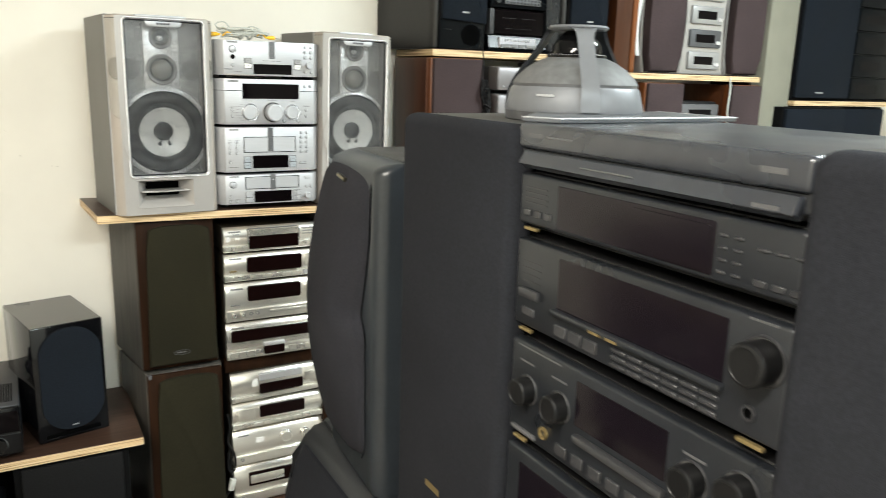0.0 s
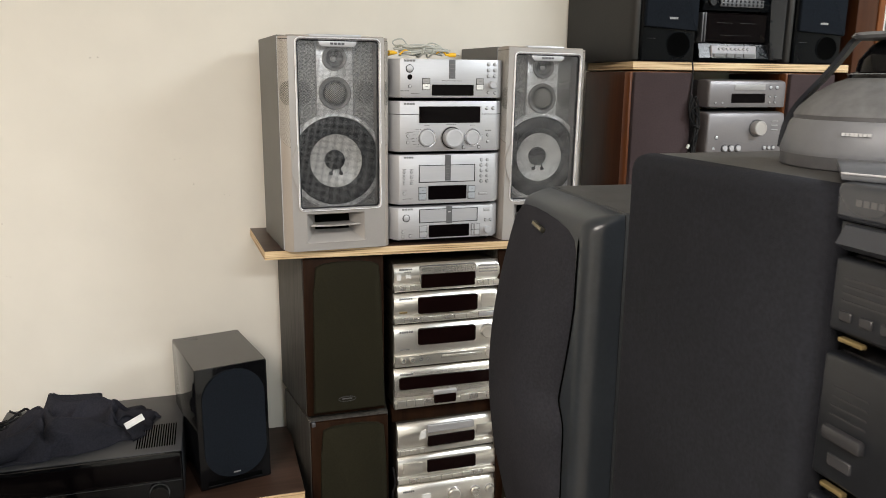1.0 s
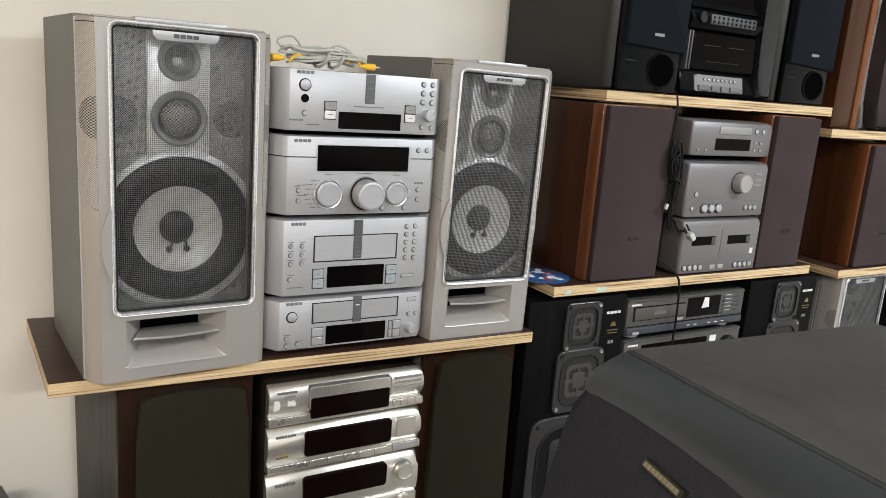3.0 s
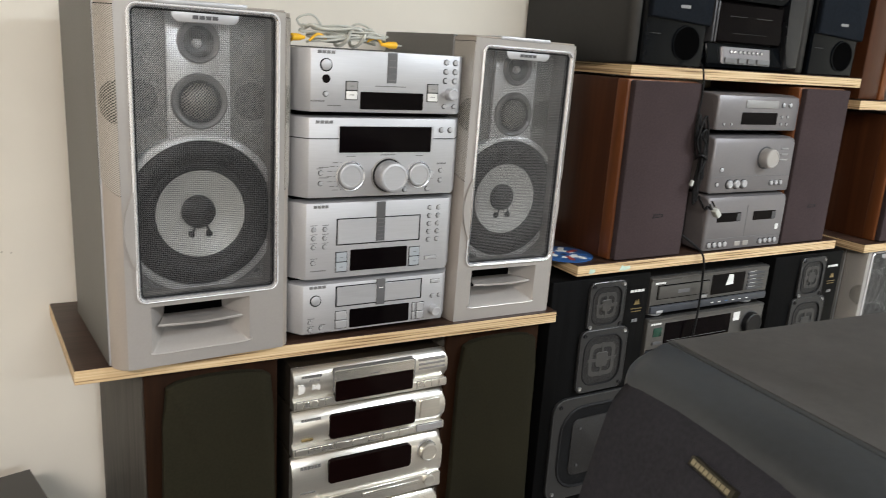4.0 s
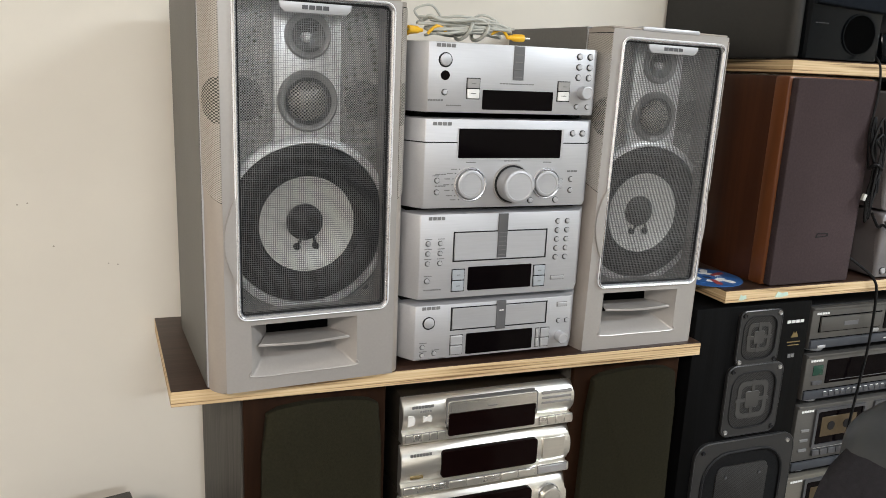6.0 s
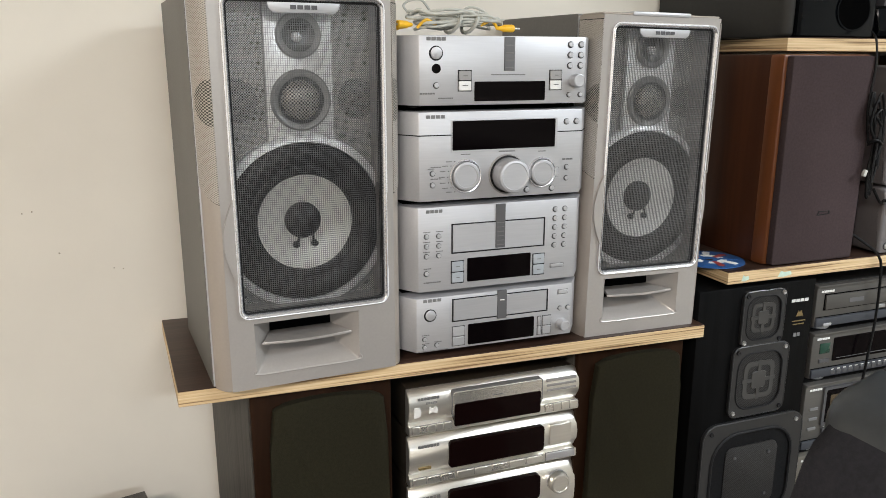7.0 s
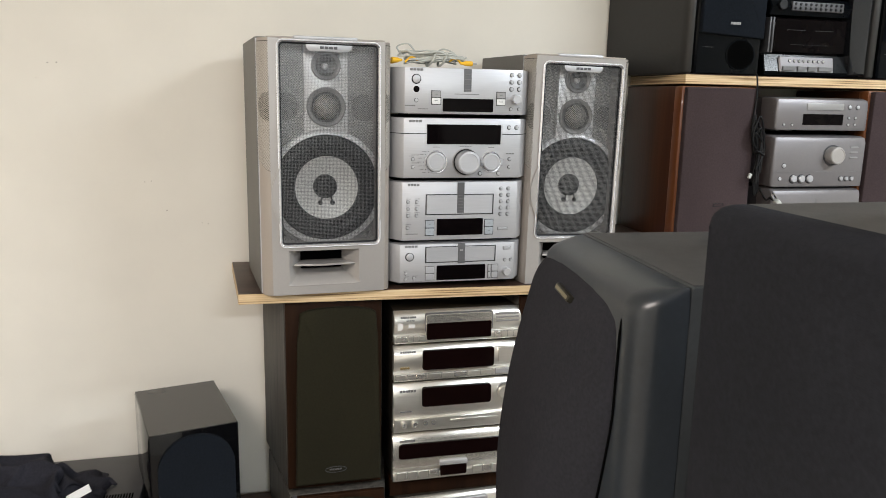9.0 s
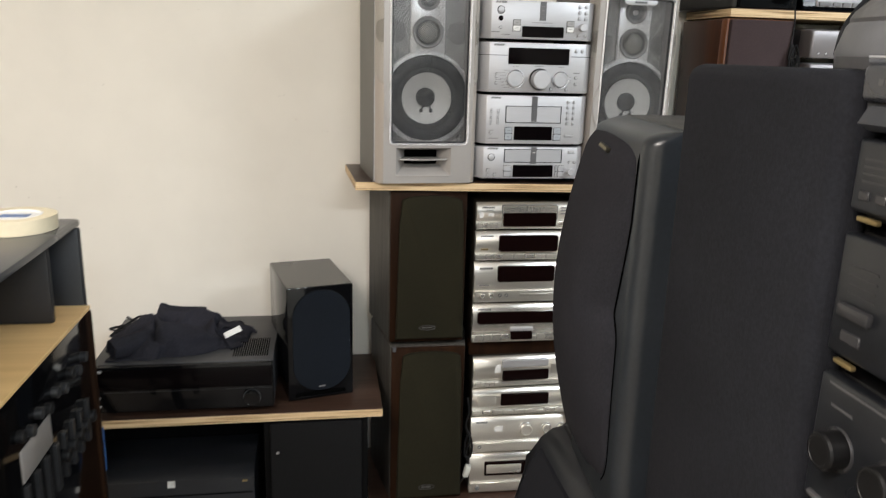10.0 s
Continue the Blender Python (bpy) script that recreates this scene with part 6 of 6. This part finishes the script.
flat_speaker(aisle(0.880, 0.80, 0.656), 0.304, 0.690, "tall flat black cloth fronted loudspeaker")
flat_speaker(aisle(0.172, 0.80, 0.640), 0.300, 0.702, "tall flat black cloth fronted loudspeaker beside the black stack")
for yy, w in ((0.880, 0.304), (0.172, 0.30)):
    ob = thing("loudspeaker", aisle(yy, 0.451, 0.665), "black loudspeaker carrying a taller one", "speaker", "tall black loudspeakers")
    part("cabinet", box(0, w, 0, 0.30, 0, 0.346, 0.01, 3), BLACK_V, ob)
    part("grille", box(0.01, w - 0.01, -0.01, 0.01, 0.01, 0.335, 0.008, 2), CLOTH_C, ob)


# black full-size stack: width along the aisle 0.405
DW = 0.388


def deck(name, z0, z1, label):
    s = thing(name, aisle(0.568, z0), label, "hi-fi unit", "black component stack")
    H = z1 - z0
    part("body", box(0.004, DW - 0.004, 0.014, 0.31, 0, H - 0.001, 0.003), BLACK, s)
    part("faceplate", box(0, DW, 0.0, 0.016, 0.007, H - 0.003, 0.004, 3), BLACK_S, s, "satin black faceplate")
    return s, H


s, H = deck("turntable", 1.440, 1.4945, "black unit with drop-down flap on top of the stack")
part("lid", box(-0.002, DW + 0.002, -0.006, 0.31, H - 0.030, H + 0.0005, 0.006, 3), GREYTOP, s)
part("flap", prism([(-0.002, 0.002), (-0.012, 0.008), (-0.004, 0.022), (0.01, 0.024)], 0.008, DW - 0.006, "x", 0.002, 1), GREYTOP, s, "glossy grey flap")
part("flap_gap", box(0.004, DW - 0.004, -0.001, 0.004, 0.024, 0.029), HOLE, s)
marks(s, 0.020, 0.048, H - 0.016, 0.005, 4, STRIPM, -0.006)
bar(s, 0.055, 0.10, H - 0.0145, H - 0.0125, STRIPM, -0.006)
bar(s, 0.12, 0.20, 0.0135, 0.0150, STRIPM, -0.0095)
marks(s, DW - 0.046, DW - 0.020, H - 0.017, 0.005, 6, STRIPM, -0.006)
marks(s, DW - 0.046, DW - 0.020, 0.009, 0.0035, 7, STRIPM, -0.011)

s, H = deck("tuner", 1.367, 1.438, "black tuner with smoked display in the stack")
part("foot_trim", box(0.014, 0.038, -0.002, 0.004, 0.0005, 0.0045, 0.001), GOLD, s, "gold foot trim")
screen(s, 0.075, 0.30, 0.012, H - 0.010, material=SMOKE)
screen(s, 0.195, 0.295, 0.014, H - 0.014, -0.001, material=SMOKE)
for k in range(4):
    bar(s, 0.012, 0.055, H - 0.020 - 0.006 * k, H - 0.018 - 0.006 * k, DECKKEY)
for i in range(3):
    key(s, 0.012 + 0.02 * i, 0.024 + 0.02 * i, 0.018, 0.026, DECKKEY)
for k in range(4):
    for i in (0, 1):
        key(s, 0.305 + 0.016 * i, 0.314 + 0.016 * i, 0.016 + 0.011 * k, 0.019 + 0.011 * k, DECKKEY)
for i in range(3):
    key(s, 0.345 + 0.018 * i, 0.357 + 0.018 * i, 0.014, 0.020, DECKKEY)
    key(s, 0.345 + 0.018 * i, 0.357 + 0.018 * i, 0.044, 0.047, DECKKEY)

s, H = deck("amplifier", 1.240, 1.358, "black amplifier with big round volume knob")
part("foot_trim", box(0.014, 0.038, -0.002, 0.004, 0.0005, 0.0045, 0.001), GOLD, s, "gold foot trim")
part("foot_trim", box(DW - 0.042, DW - 0.014, -0.002, 0.004, 0.0005, 0.0045, 0.001), GOLD, s, "gold foot trim")
screen(s, 0.085, 0.325, 0.046, H - 0.012, material=SMOKE)
part("display_lip", box(0.080, 0.328, -0.008, 0.002, 0.038, 0.046, 0.003), BLACK_S, s)
bar(s, 0.15, 0.17, 0.039, 0.042, GOLD, -0.008, "mark")
bar(s, 0.178, 0.195, 0.039, 0.042, GOLD, -0.008, "mark")
knob(s, 0.364, 0.080, 0.0195, 0.026, BLACK, ring=0.0035, ring_mat=DECKKEY)
marks(s, 0.345, 0.375, 0.112, 0.002, 5, STRIPM)
for k in range(4):
    bar(s, 0.014, 0.050, H - 0.030 - 0.008 * k, H - 0.0285 - 0.008 * k, DECKKEY)
part("rocker", box(0.012, 0.052, -0.006, 0.002, 0.044, 0.056, 0.003), DECKKEY, s)
key(s, 0.018, 0.042, 0.022, 0.032, DECKKEY)
for i in range(3):
    key(s, 0.085 + 0.026 * i, 0.106 + 0.026 * i, 0.014, 0.028, DECKKEY, 0, 0.003)
for i in range(6):
    for k in range(3):
        key(s, 0.182 + 0.024 * i, 0.203 + 0.024 * i, 0.011 + 0.0082 * k, 0.0155 + 0.0082 * k, DECKKEY, 0, 0.003)
part("jack", lathe([(0.0075, -0.001), (0.0075, 0.003), (0.005, 0.003), (0.005, 0.0)], 0.356, 0, 0.030, "y", 20), DECKKEY, s)
part("jack_hole", lathe([(0.005, 0.001), (0, 0.001)], 0.356, 0, 0.030, "y", 16), HOLE, s)

s, H = deck("equalizer", 1.095, 1.230, "black twin cassette amplifier unit with round knobs")
part("foot_trim", box(0.014, 0.038, -0.002, 0.004, 0.0005, 0.0045, 0.001), GOLD, s, "gold foot trim")
for x, z in ((0.038, 0.072), (0.102, 0.075)):
    knob(s, x, z, 0.017, 0.020, BLACK, ring=0.003, ring_mat=DECKKEY)
for x, z in ((0.304, 0.084), (0.358, 0.10)):
    knob(s, x, z, 0.017, 0.020, BLACK, ring=0.003, ring_mat=DECKKEY)
for x in (0.02, 0.084, 0.29, 0.34):
    bar(s, x, x + 0.028, 0.106, 0.1085, STRIPM, name="mark")
screen(s, 0.13, 0.27, 0.065, H - 0.016, material=SMOKE)
part("handle", box(0.135, 0.275, -0.010, 0.002, 0.048, 0.058, 0.004), DECKKEY, s)
part("jack", lathe([(0.008, -0.001), (0.008, 0.003), (0.005, 0.003), (0.005, 0.0)], 0.075, 0, 0.03, "y", 20), GOLD, s)
bar(s, 0.014, 0.10, H - 0.010, H - 0.008, STRIPM)
for i in range(6):
    key(s, 0.10 + 0.03 * i, 0.12 + 0.03 * i, 0.016, 0.030, DECKKEY, 0, 0.003)
part("key_bar", box(0.01, 0.06, -0.004, 0.002, 0.012, 0.018, 0.002), STRIPM, s)

s, H = deck("cassette_deck", 0.96, 1.086, "black cassette deck lower in the stack")
for x0 in (0.03, 0.22):
    screen(s, x0, x0 + 0.15, 0.04, H - 0.02, material=SMOKE)
for i in range(8):
    key(s, 0.03 + 0.043 * i, 0.065 + 0.043 * i, 0.014, 0.028, STRIPM, 0, 0.004)
s, H = deck("cabinet", 0.451, 0.958, "black cabinet carrying the stack")
screen(s, 0.02, DW - 0.02, 0.03, H - 0.04, material=SMOKE)

# grey domed lantern on a flat tray, on top of the tall speaker
tr = thing("tray", pose(0.640, 0.524, 1.4952), "thin grey tray with modelled edge highlights under a lantern", "tray")
rim = [(0.020, 0.048), (0.042, 0.002), (0.362, 0.022), (0.362, 0.172), (0.128, 0.166)]
part("plate", prism(rim, 0.0, 0.0060, "z", 0.0018, 2), TRAYTOP, tr, "dull grey plate")
# Thin bright tube modelled as the highlight along the plate's edges.
part("edge_trim", tube([(x, y, 0.0056) for x, y in rim[:4]], 0.0010, 6, 1, raw=True), SILVER_B, tr, "pale line for the highlight along the edge")
dm = thing("lantern", pose(0.838, 0.699, 1.5015), "grey domed portable lantern with strap handles", "lantern")
part("lower_dome", lathe([(0.0, 0.0), (0.098, 0.0), (0.099, 0.004), (0.092, 0.030), (0.089, 0.034), (0.0, 0.034)], n=56), GREYDOME, dm)
part("base_skirt", lathe([(0.0, -0.0128), (0.0965, -0.0128), (0.098, -0.0115), (0.098, 0.001)], n=56), GREYFRM, dm)
part("seam_band", lathe([(0.0885, 0.0335), (0.0885, 0.038)], n=56), GREYFRM, dm)
part("upper_dome", lathe([(0.089, 0.038), (0.085, 0.0455), (0.071, 0.0590), (0.055, 0.0690), (0.041, 0.0745), (0.0, 0.0745)], n=56), DOMEDUST, dm, "dusty mottled upper dome")
part("neck_rim", lathe([(0.040, 0.0735), (0.0425, 0.0745), (0.0425, 0.0775), (0.038, 0.080), (0.0, 0.080)], n=40), BLACK_G, dm)
part("neck_line", lathe([(0.0418, 0.0772), (0.0432, 0.0778), (0.0418, 0.0786)], n=40), CHROME, dm, "thin chrome line")
part("lens", lathe([(0.036, 0.080), (0.034, 0.092), (0.024, 0.106), (0.014, 0.113), (0.0, 0.114)], n=40), BLACK_G, dm)
part("cap", lathe([(0.0, 0.110), (0.040, 0.112), (0.043, 0.115), (0.040, 0.118), (0.0, 0.119)], n=40), GREYDOME, dm)
for k, a in enumerate((-116, 4, 124)):
    c, sn = math.cos(radians(a)), math.sin(radians(a))
    prof = [(0.034, 0.1165), (0.043, 0.110), (0.052, 0.096), (0.068, 0.074), (0.087, 0.050), (0.098, 0.028), (0.1015, 0.002)]
    outer = glide([(r * c, r * sn, z) for r, z in prof], 5)
    bm = bmesh.new()
    tv = Vector((-sn, c, 0))
    rv = Vector((c, sn, 0))
    prev = None
    for i, p in enumerate(outer):
        w = 0.0095 + 0.020 * math.exp(-i / 3.2) + 0.004 * i / len(outer)
        q = [bm.verts.new(p + tv * w), bm.verts.new(p - tv * w), bm.verts.new(p - tv * w * 0.85 - rv * 0.005), bm.verts.new(p + tv * w * 0.85 - rv * 0.005)]
        if prev:
            for j in range(4):
                bm.faces.new((prev[j], prev[(j + 1) % 4], q[(j + 1) % 4], q[j]))
        else:
            bm.faces.new(q)
        prev = q
    bm.faces.new(prev[::-1])
    part("handle", bm, GREYDOME if k == 0 else BLACK_S, dm)
marks(dm, -0.013, 0.013, 0.021, 0.003, 7, SILVER_B, -0.0955).matrix_local = pose(0, 0, 0, 0, 0, -62)


# ---- left corner ----
def gloss_speaker():
    W, H, D = 0.170, 0.303, 0.250
    s = thing("loudspeaker", pose(0.120, 1.814, SL + 0.001, 0, 0, 13), "gloss black bookshelf loudspeaker with oval grille", "speaker")
    part("cabinet", box(0, W, 0, D, 0, H, 0.004, 2), BLACK_G, s)
    part("top_panel", box(0.001, W - 0.001, 0.001, D - 0.001, H - 0.001, H + 0.0012, 0.001, 1), BLACK_T, s, "satin black top")
    part("grille", prism(rr(0.013, W - 0.011, 0.027, H - 0.009, 0.068, 10), -0.010, 0.002, "y", 0.004, 3), CLOTH_B, s, "blue black oval cloth grille")
    part("slot_port", box(0.018, W - 0.022, -0.0016, 0.004, 0.010, 0.020, 0.001), HOLE, s)
    part("slot_lip", box(0.018, W - 0.022, -0.003, 0.001, 0.008, 0.0105, 0.0008), BLACK_G, s)
    bar(s, W * 0.5 - 0.008, W * 0.5 + 0.008, 0.036, 0.039, SILVER_D, -0.0103)


gloss_speaker()


def av_receiver():
    W, H, D = 0.425, 0.133, 0.34
    s = thing("av_receiver", pose(-0.340, 1.770, SL), "black home cinema receiver under a dropped garment", "receiver")
    for x in (0.04, W - 0.04):
        for y in (0.04, 0.3):
            part("foot", lathe([(0.016, 0), (0.018, 0.012)], x, y, 0, "z", 18), RUBBER, s)
    part("body", box(0, W, 0.012, D, 0.011, H, 0.002), DECKKEY, s, "dark grey metal case")
    part("faceplate", box(0, W, 0.0, 0.014, 0.012, H - 0.002, 0.003), BLACK_G, s)
    part("display", box(0.004, W - 0.004, -0.0018, 0.002, 0.070, H - 0.010, 0.001), GLASS, s)
    part("seam", box(0.002, W - 0.002, -0.0008, 0.002, 0.0645, 0.0658), GREYSIDE, s)
    knob(s, W - 0.052, 0.040, 0.020, 0.014, BLACK_G, ring=0.003, ring_mat=BLACK)
    for k in range(2):
        button(s, 0.016, 0.030 + 0.022 * k, 0.0035, SILVER_D)
    bar(s, 0.006, 0.026, H - 0.016, H - 0.010, SILVER_B, -0.0018)
    for i in range(16):
        part("vent_slot", box(0.325 + 0.0055 * i, 0.328 + 0.0055 * i, 0.04, 0.16, H - 0.0005, H + 0.0006), HOLE, s, smooth=0)
    return H


AVH = av_receiver()


def garment():
    s = thing("garment", pose(-0.15, 1.93, SL + AVH), "crumpled black garment with white label on the receiver", "clothing")
    bm = bmesh.new()
    nx, ny = 64, 40
    vs = {}
    for j in range(ny + 1):
        for i in range(nx + 1):
            u, v = 2 * i / nx - 1, 2 * j / ny - 1
            rad = math.hypot(u, v)
            x, y = u * 0.165, v * 0.115 * (1 - 0.40 * max(0.0, u)) + 0.018 * u
            w = noise.noise(Vector((u * 1.8, v * 1.8, 3.0))) * 0.04
            x, y = x + w + 0.02 * noise.noise(Vector((u * 4, v * 4, 9.0))), y + 0.03 * noise.noise(Vector((u * 3, v * 3, 5.0)))
            edge = max(0.0, 1 - (abs(u) ** 2.4 + abs(v) ** 2.4) ** (1 / 2.4))
            lump = 0.5 + 0.5 * noise.noise(Vector((u * 1.5 + 1.5, v * 1.3, 0.3)))
            fold = 0.5 + 0.5 * math.sin(13.0 * u + 6.0 * v + 7.0 * noise.noise(Vector((u * 1.6, v * 1.6, 7.0))))
            hgt = 0.005 + math.sqrt(min(1, edge * 2.2)) * (0.016 + 0.058 * lump + 0.034 * fold) * (0.42 + 0.72 * math.exp(-((u + 0.18) / 0.62) ** 2))
            vs[i, j] = bm.verts.new((x, y, max(0.003, hgt)))
    for j in range(ny):
        for i in range(nx):
            bm.faces.new((vs[i, j], vs[i + 1, j], vs[i + 1, j + 1], vs[i, j + 1]))
    bot = [vs[i, 0] for i in range(nx + 1)] + [vs[nx, j] for j in range(1, ny + 1)] + [vs[i, ny] for i in range(nx - 1, -1, -1)] + [vs[0, j] for j in range(ny - 1, 0, -1)]
    low = [bm.verts.new((v.co.x, v.co.y, 0.001)) for v in bot]
    for i in range(len(bot)):
        bm.faces.new((bot[i], low[i], low[(i + 1) % len(bot)], bot[(i + 1) % len(bot)]))
    part("cloth", bm, GARM, s, smooth=75)
    cuff = []
    for k in range(6):
        f = k / 5
        cuff.append([Vector((-0.150 + 0.070 * f, -0.118 + 0.045 * f, 0.026)) + Vector((-0.016 * math.sin(a), 0.020 * math.sin(a), (0.022 + 0.008 * f) * math.cos(a) + 0.003 * math.sin(3 * a + f))) for a in [2 * math.pi * i / 18 for i in range(18)]])
    bm = bmesh.new()
    for off in (1.0, 0.84):
        rows = [[bm.verts.new(sum(r, Vector()) / 18 + (p - sum(r, Vector()) / 18) * off) for p in r] for r in cuff]
        for p, q in zip(rows, rows[1:]):
            for i in range(18):
                bm.faces.new((p[i], p[(i + 1) % 18], q[(i + 1) % 18], q[i]))
        if off == 1.0:
            first = rows[0]
        else:
            for i in range(18):
                bm.faces.new((first[i], first[(i + 1) % 18], rows[0][(i + 1) % 18], rows[0][i]))
    part("sleeve", bm, GARM, s, "open sleeve cuff", 75)
    t = part("label", box(-0.022, 0.022, -0.001, 0.001, -0.008, 0.008, 0.0005), PAPER, s, "white woven label")
    t.matrix_local = pose(0.132, -0.070, 0.046, -42, -22, 14)


garment()
cb = thing("cable_bundle", pose(-0.315, 1.99, SL + AVH), "tangled black cable on the receiver", "cable")
rc = random.Random(4)
for k in range(4):
    part("strand", tube([(rc.uniform(-0.03, 0.06), rc.uniform(-0.06, 0.06), rc.uniform(0.006, 0.034)) for i in range(7)], 0.003, 8, 6), CORDM, cb)

# black cabinets carrying the low shelf
cbx = thing("loudspeaker", pose(0.058, 1.758, 0), "black loudspeaker with grey cloth front under the low shelf", "speaker")
part("cabinet", box(0, 0.262, 0.012, 0.33, 0, SL - 0.0225, 0.003), BLACK_V, cbx)
part("grille", box(0.016, 0.246, 0.0, 0.014, 0.02, SL - 0.032, 0.006, 2), CLOTH_K, cbx, "black cloth grille")
part("badge", box(0.030, 0.038, -0.001, 0.002, 0.50, 0.506), SILVER_D, cbx)
vb = thing("video_recorder", pose(-0.405, 1.775, 0.0), "black box with sloping lid and white tag under the shelf", "cabinet")
part("body", box(0, 0.435, 0.03, 0.190, 0, 0.452, 0.006), BLACK_S, vb)
part("front", prism([(0.031, 0.002), (0.0, 0.002), (0.0, 0.430), (0.028, 0.452), (0.031, 0.452)], 0.0, 0.435, "x", 0.002), BLACK_S, vb)
part("tag", box(0.222, 0.240, -0.002, 0.002, 0.412, 0.430), PAPER, vb, "white paper tag")
part("seam", box(0.004, 0.430, -0.0015, 0.001, 0.386, 0.389), HOLE, vb)
part("logo", box(0.405, 0.418, -0.0012, 0.001, 0.418, 0.423), GOLD, vb)
# Added black sheet hiding the wall, in place of the shade under the shelf.
tagged(part("shelf_back", box(-0.440, 0.056, 2.085, 2.100, 0, SL - 0.0225), BLACK_V), "black sheet added for the shade under the low shelf", "panel", kind="structure")
lg = thing("shelf_leg", pose(-0.438, 1.76, 0), "dark upright carrying the low shelf", "upright", kind="structure")
part("post", box(0, 0.03, 0, 0.30, 0, SL - 0.0225), BLACK_V, lg)

# power cord beside the lower tower
pc = thing("power_cord", pose(0.598, 1.862, SB), "black cord with pale plug hanging beside the stack", "cable")
part("cord", tube([(0.0, 0.01, 0.30), (0.004, 0.004, 0.26), (-0.004, 0.0, 0.22), (0.008, -0.002, 0.18), (0.0, 0.0, 0.14), (0.004, 0.0, 0.10), (-0.006, 0.0, 0.06), (-0.02, -0.002, 0.045)], 0.0032), CORDM, pc)
part("loop", tube([(0.004, 0.0, 0.20), (0.014, -0.004, 0.17), (0.012, -0.004, 0.13), (-0.004, -0.004, 0.13), (-0.004, 0, 0.17), (0.004, 0.0, 0.20)], 0.003), CORDM, pc)
q = part("plug", box(-0.008, 0.008, -0.008, 0.008, -0.018, 0.018, 0.003), IVORY, pc, "pale plug")
q.matrix_local = pose(0.002, -0.006, 0.085, 0, 15, 0)

# ---- aisle row opposite: pine topped unit and black rack ----
LX = -0.22
pn = thing("amplifier", pose(LX + 0.010, 0.725, 0.60, 0, 0, 90), "pine topped black amplifier with knobs", "hi-fi unit")
part("body", box(0.045, 0.650, 0.014, 0.40, 0, 0.425, 0.003), BLACK, pn)
part("top_board", box(0.043, 0.655, -0.004, 0.405, 0.4255, 0.433, 0.0015), OAKTOP, pn, "orange pine top")
part("faceplate", box(0.046, 0.648, 0.0, 0.0145, 0.004, 0.422, 0.003), BLACK_G, pn, "gloss black faceplate")
part("corner_post", box(0.634, 0.654, -0.006, 0.01, 0.0, 0.425, 0.003), WALNUT, pn)
rp = random.Random(2)
for i in range(9):
    knob(pn, 0.30 + 0.036 * i, 0.36 - 0.010 * (i % 2), 0.009, 0.011, GREYSIDE if i % 3 else BLACK)
for i in range(8):
    key(pn, 0.30 + 0.04 * i, 0.312 + 0.04 * i, 0.20, 0.28, GREYSIDE, 0, 0.006)
part("meter", box(0.30, 0.42, -0.002, 0.004, 0.285, 0.335, 0.001), SILVER, pn, "pale meter window")
for i in range(5):
    knob(pn, 0.46 + 0.035 * i, 0.24, 0.011, 0.012, BLACK)
part("blue_strip", box(0.6520, 0.6535, -0.0075, -0.005, 0.10, 0.19, 0.0005), BLUE, pn)
pb = thing("bench", pose(-0.68, 0.55, 0), "dark bench under the pine topped amplifier", "bench")
part("top", box(0.0, 0.47, 0.0, 0.845, 0.57, 0.60, 0.003), LAMI, pb)
for bx in (0.02, 0.41):
    for by in (0.04, 0.78):
        part("leg", box(bx, bx + 0.04, by, by + 0.04, 0, 0.571), BLACK_V, pb)
rk = thing("rack", pose(LX + 0.004, 0.75, 0.60, 0, 0, 90), "black open fronted rack with tape on top", "rack")
RW = 0.650
part("side_panel", box(0.0, 0.014, 0.0, 0.42, 0, 0.575, 0.005), BLACK_S, rk)
part("side_panel", box(RW - 0.018, RW, 0.0, 0.42, 0, 0.575, 0.005), BLACK_S, rk)
part("top", box(0.0, RW, 0.0, 0.42, 0.575, 0.590, 0.006), GREYTOP, rk)
part("back", box(0.014, RW - 0.018, 0.41, 0.42, 0, 0.575), BLACK, rk)
part("divider", box(0.53, 0.544, 0.02, 0.41, 0.434, 0.575, 0.004), BLACK_S, rk)
tp = thing("tape_roll", pose(-0.292, 1.318, 1.1905), "cream masking tape roll lying on the rack", "tape")
part("tape", lathe([(0.042, 0.0), (0.064, 0.0), (0.064, 0.024), (0.042, 0.024), (0.042, 0.0)], n=48), TAPE, tp)
part("core", lathe([(0.0385, 0.0005), (0.0420, 0.0005), (0.0420, 0.0245), (0.0385, 0.0245), (0.0385, 0.0005)], n=40), WHITE, tp, "white card core")
part("paper_label", lathe([(0.0, 0.002), (0.038, 0.002), (0.038, 0.0215), (0.0, 0.022)], n=40), PAPER, tp)
part("print", box(-0.022, 0.022, -0.010, 0.010, 0.0215, 0.0226), BLUE, tp)
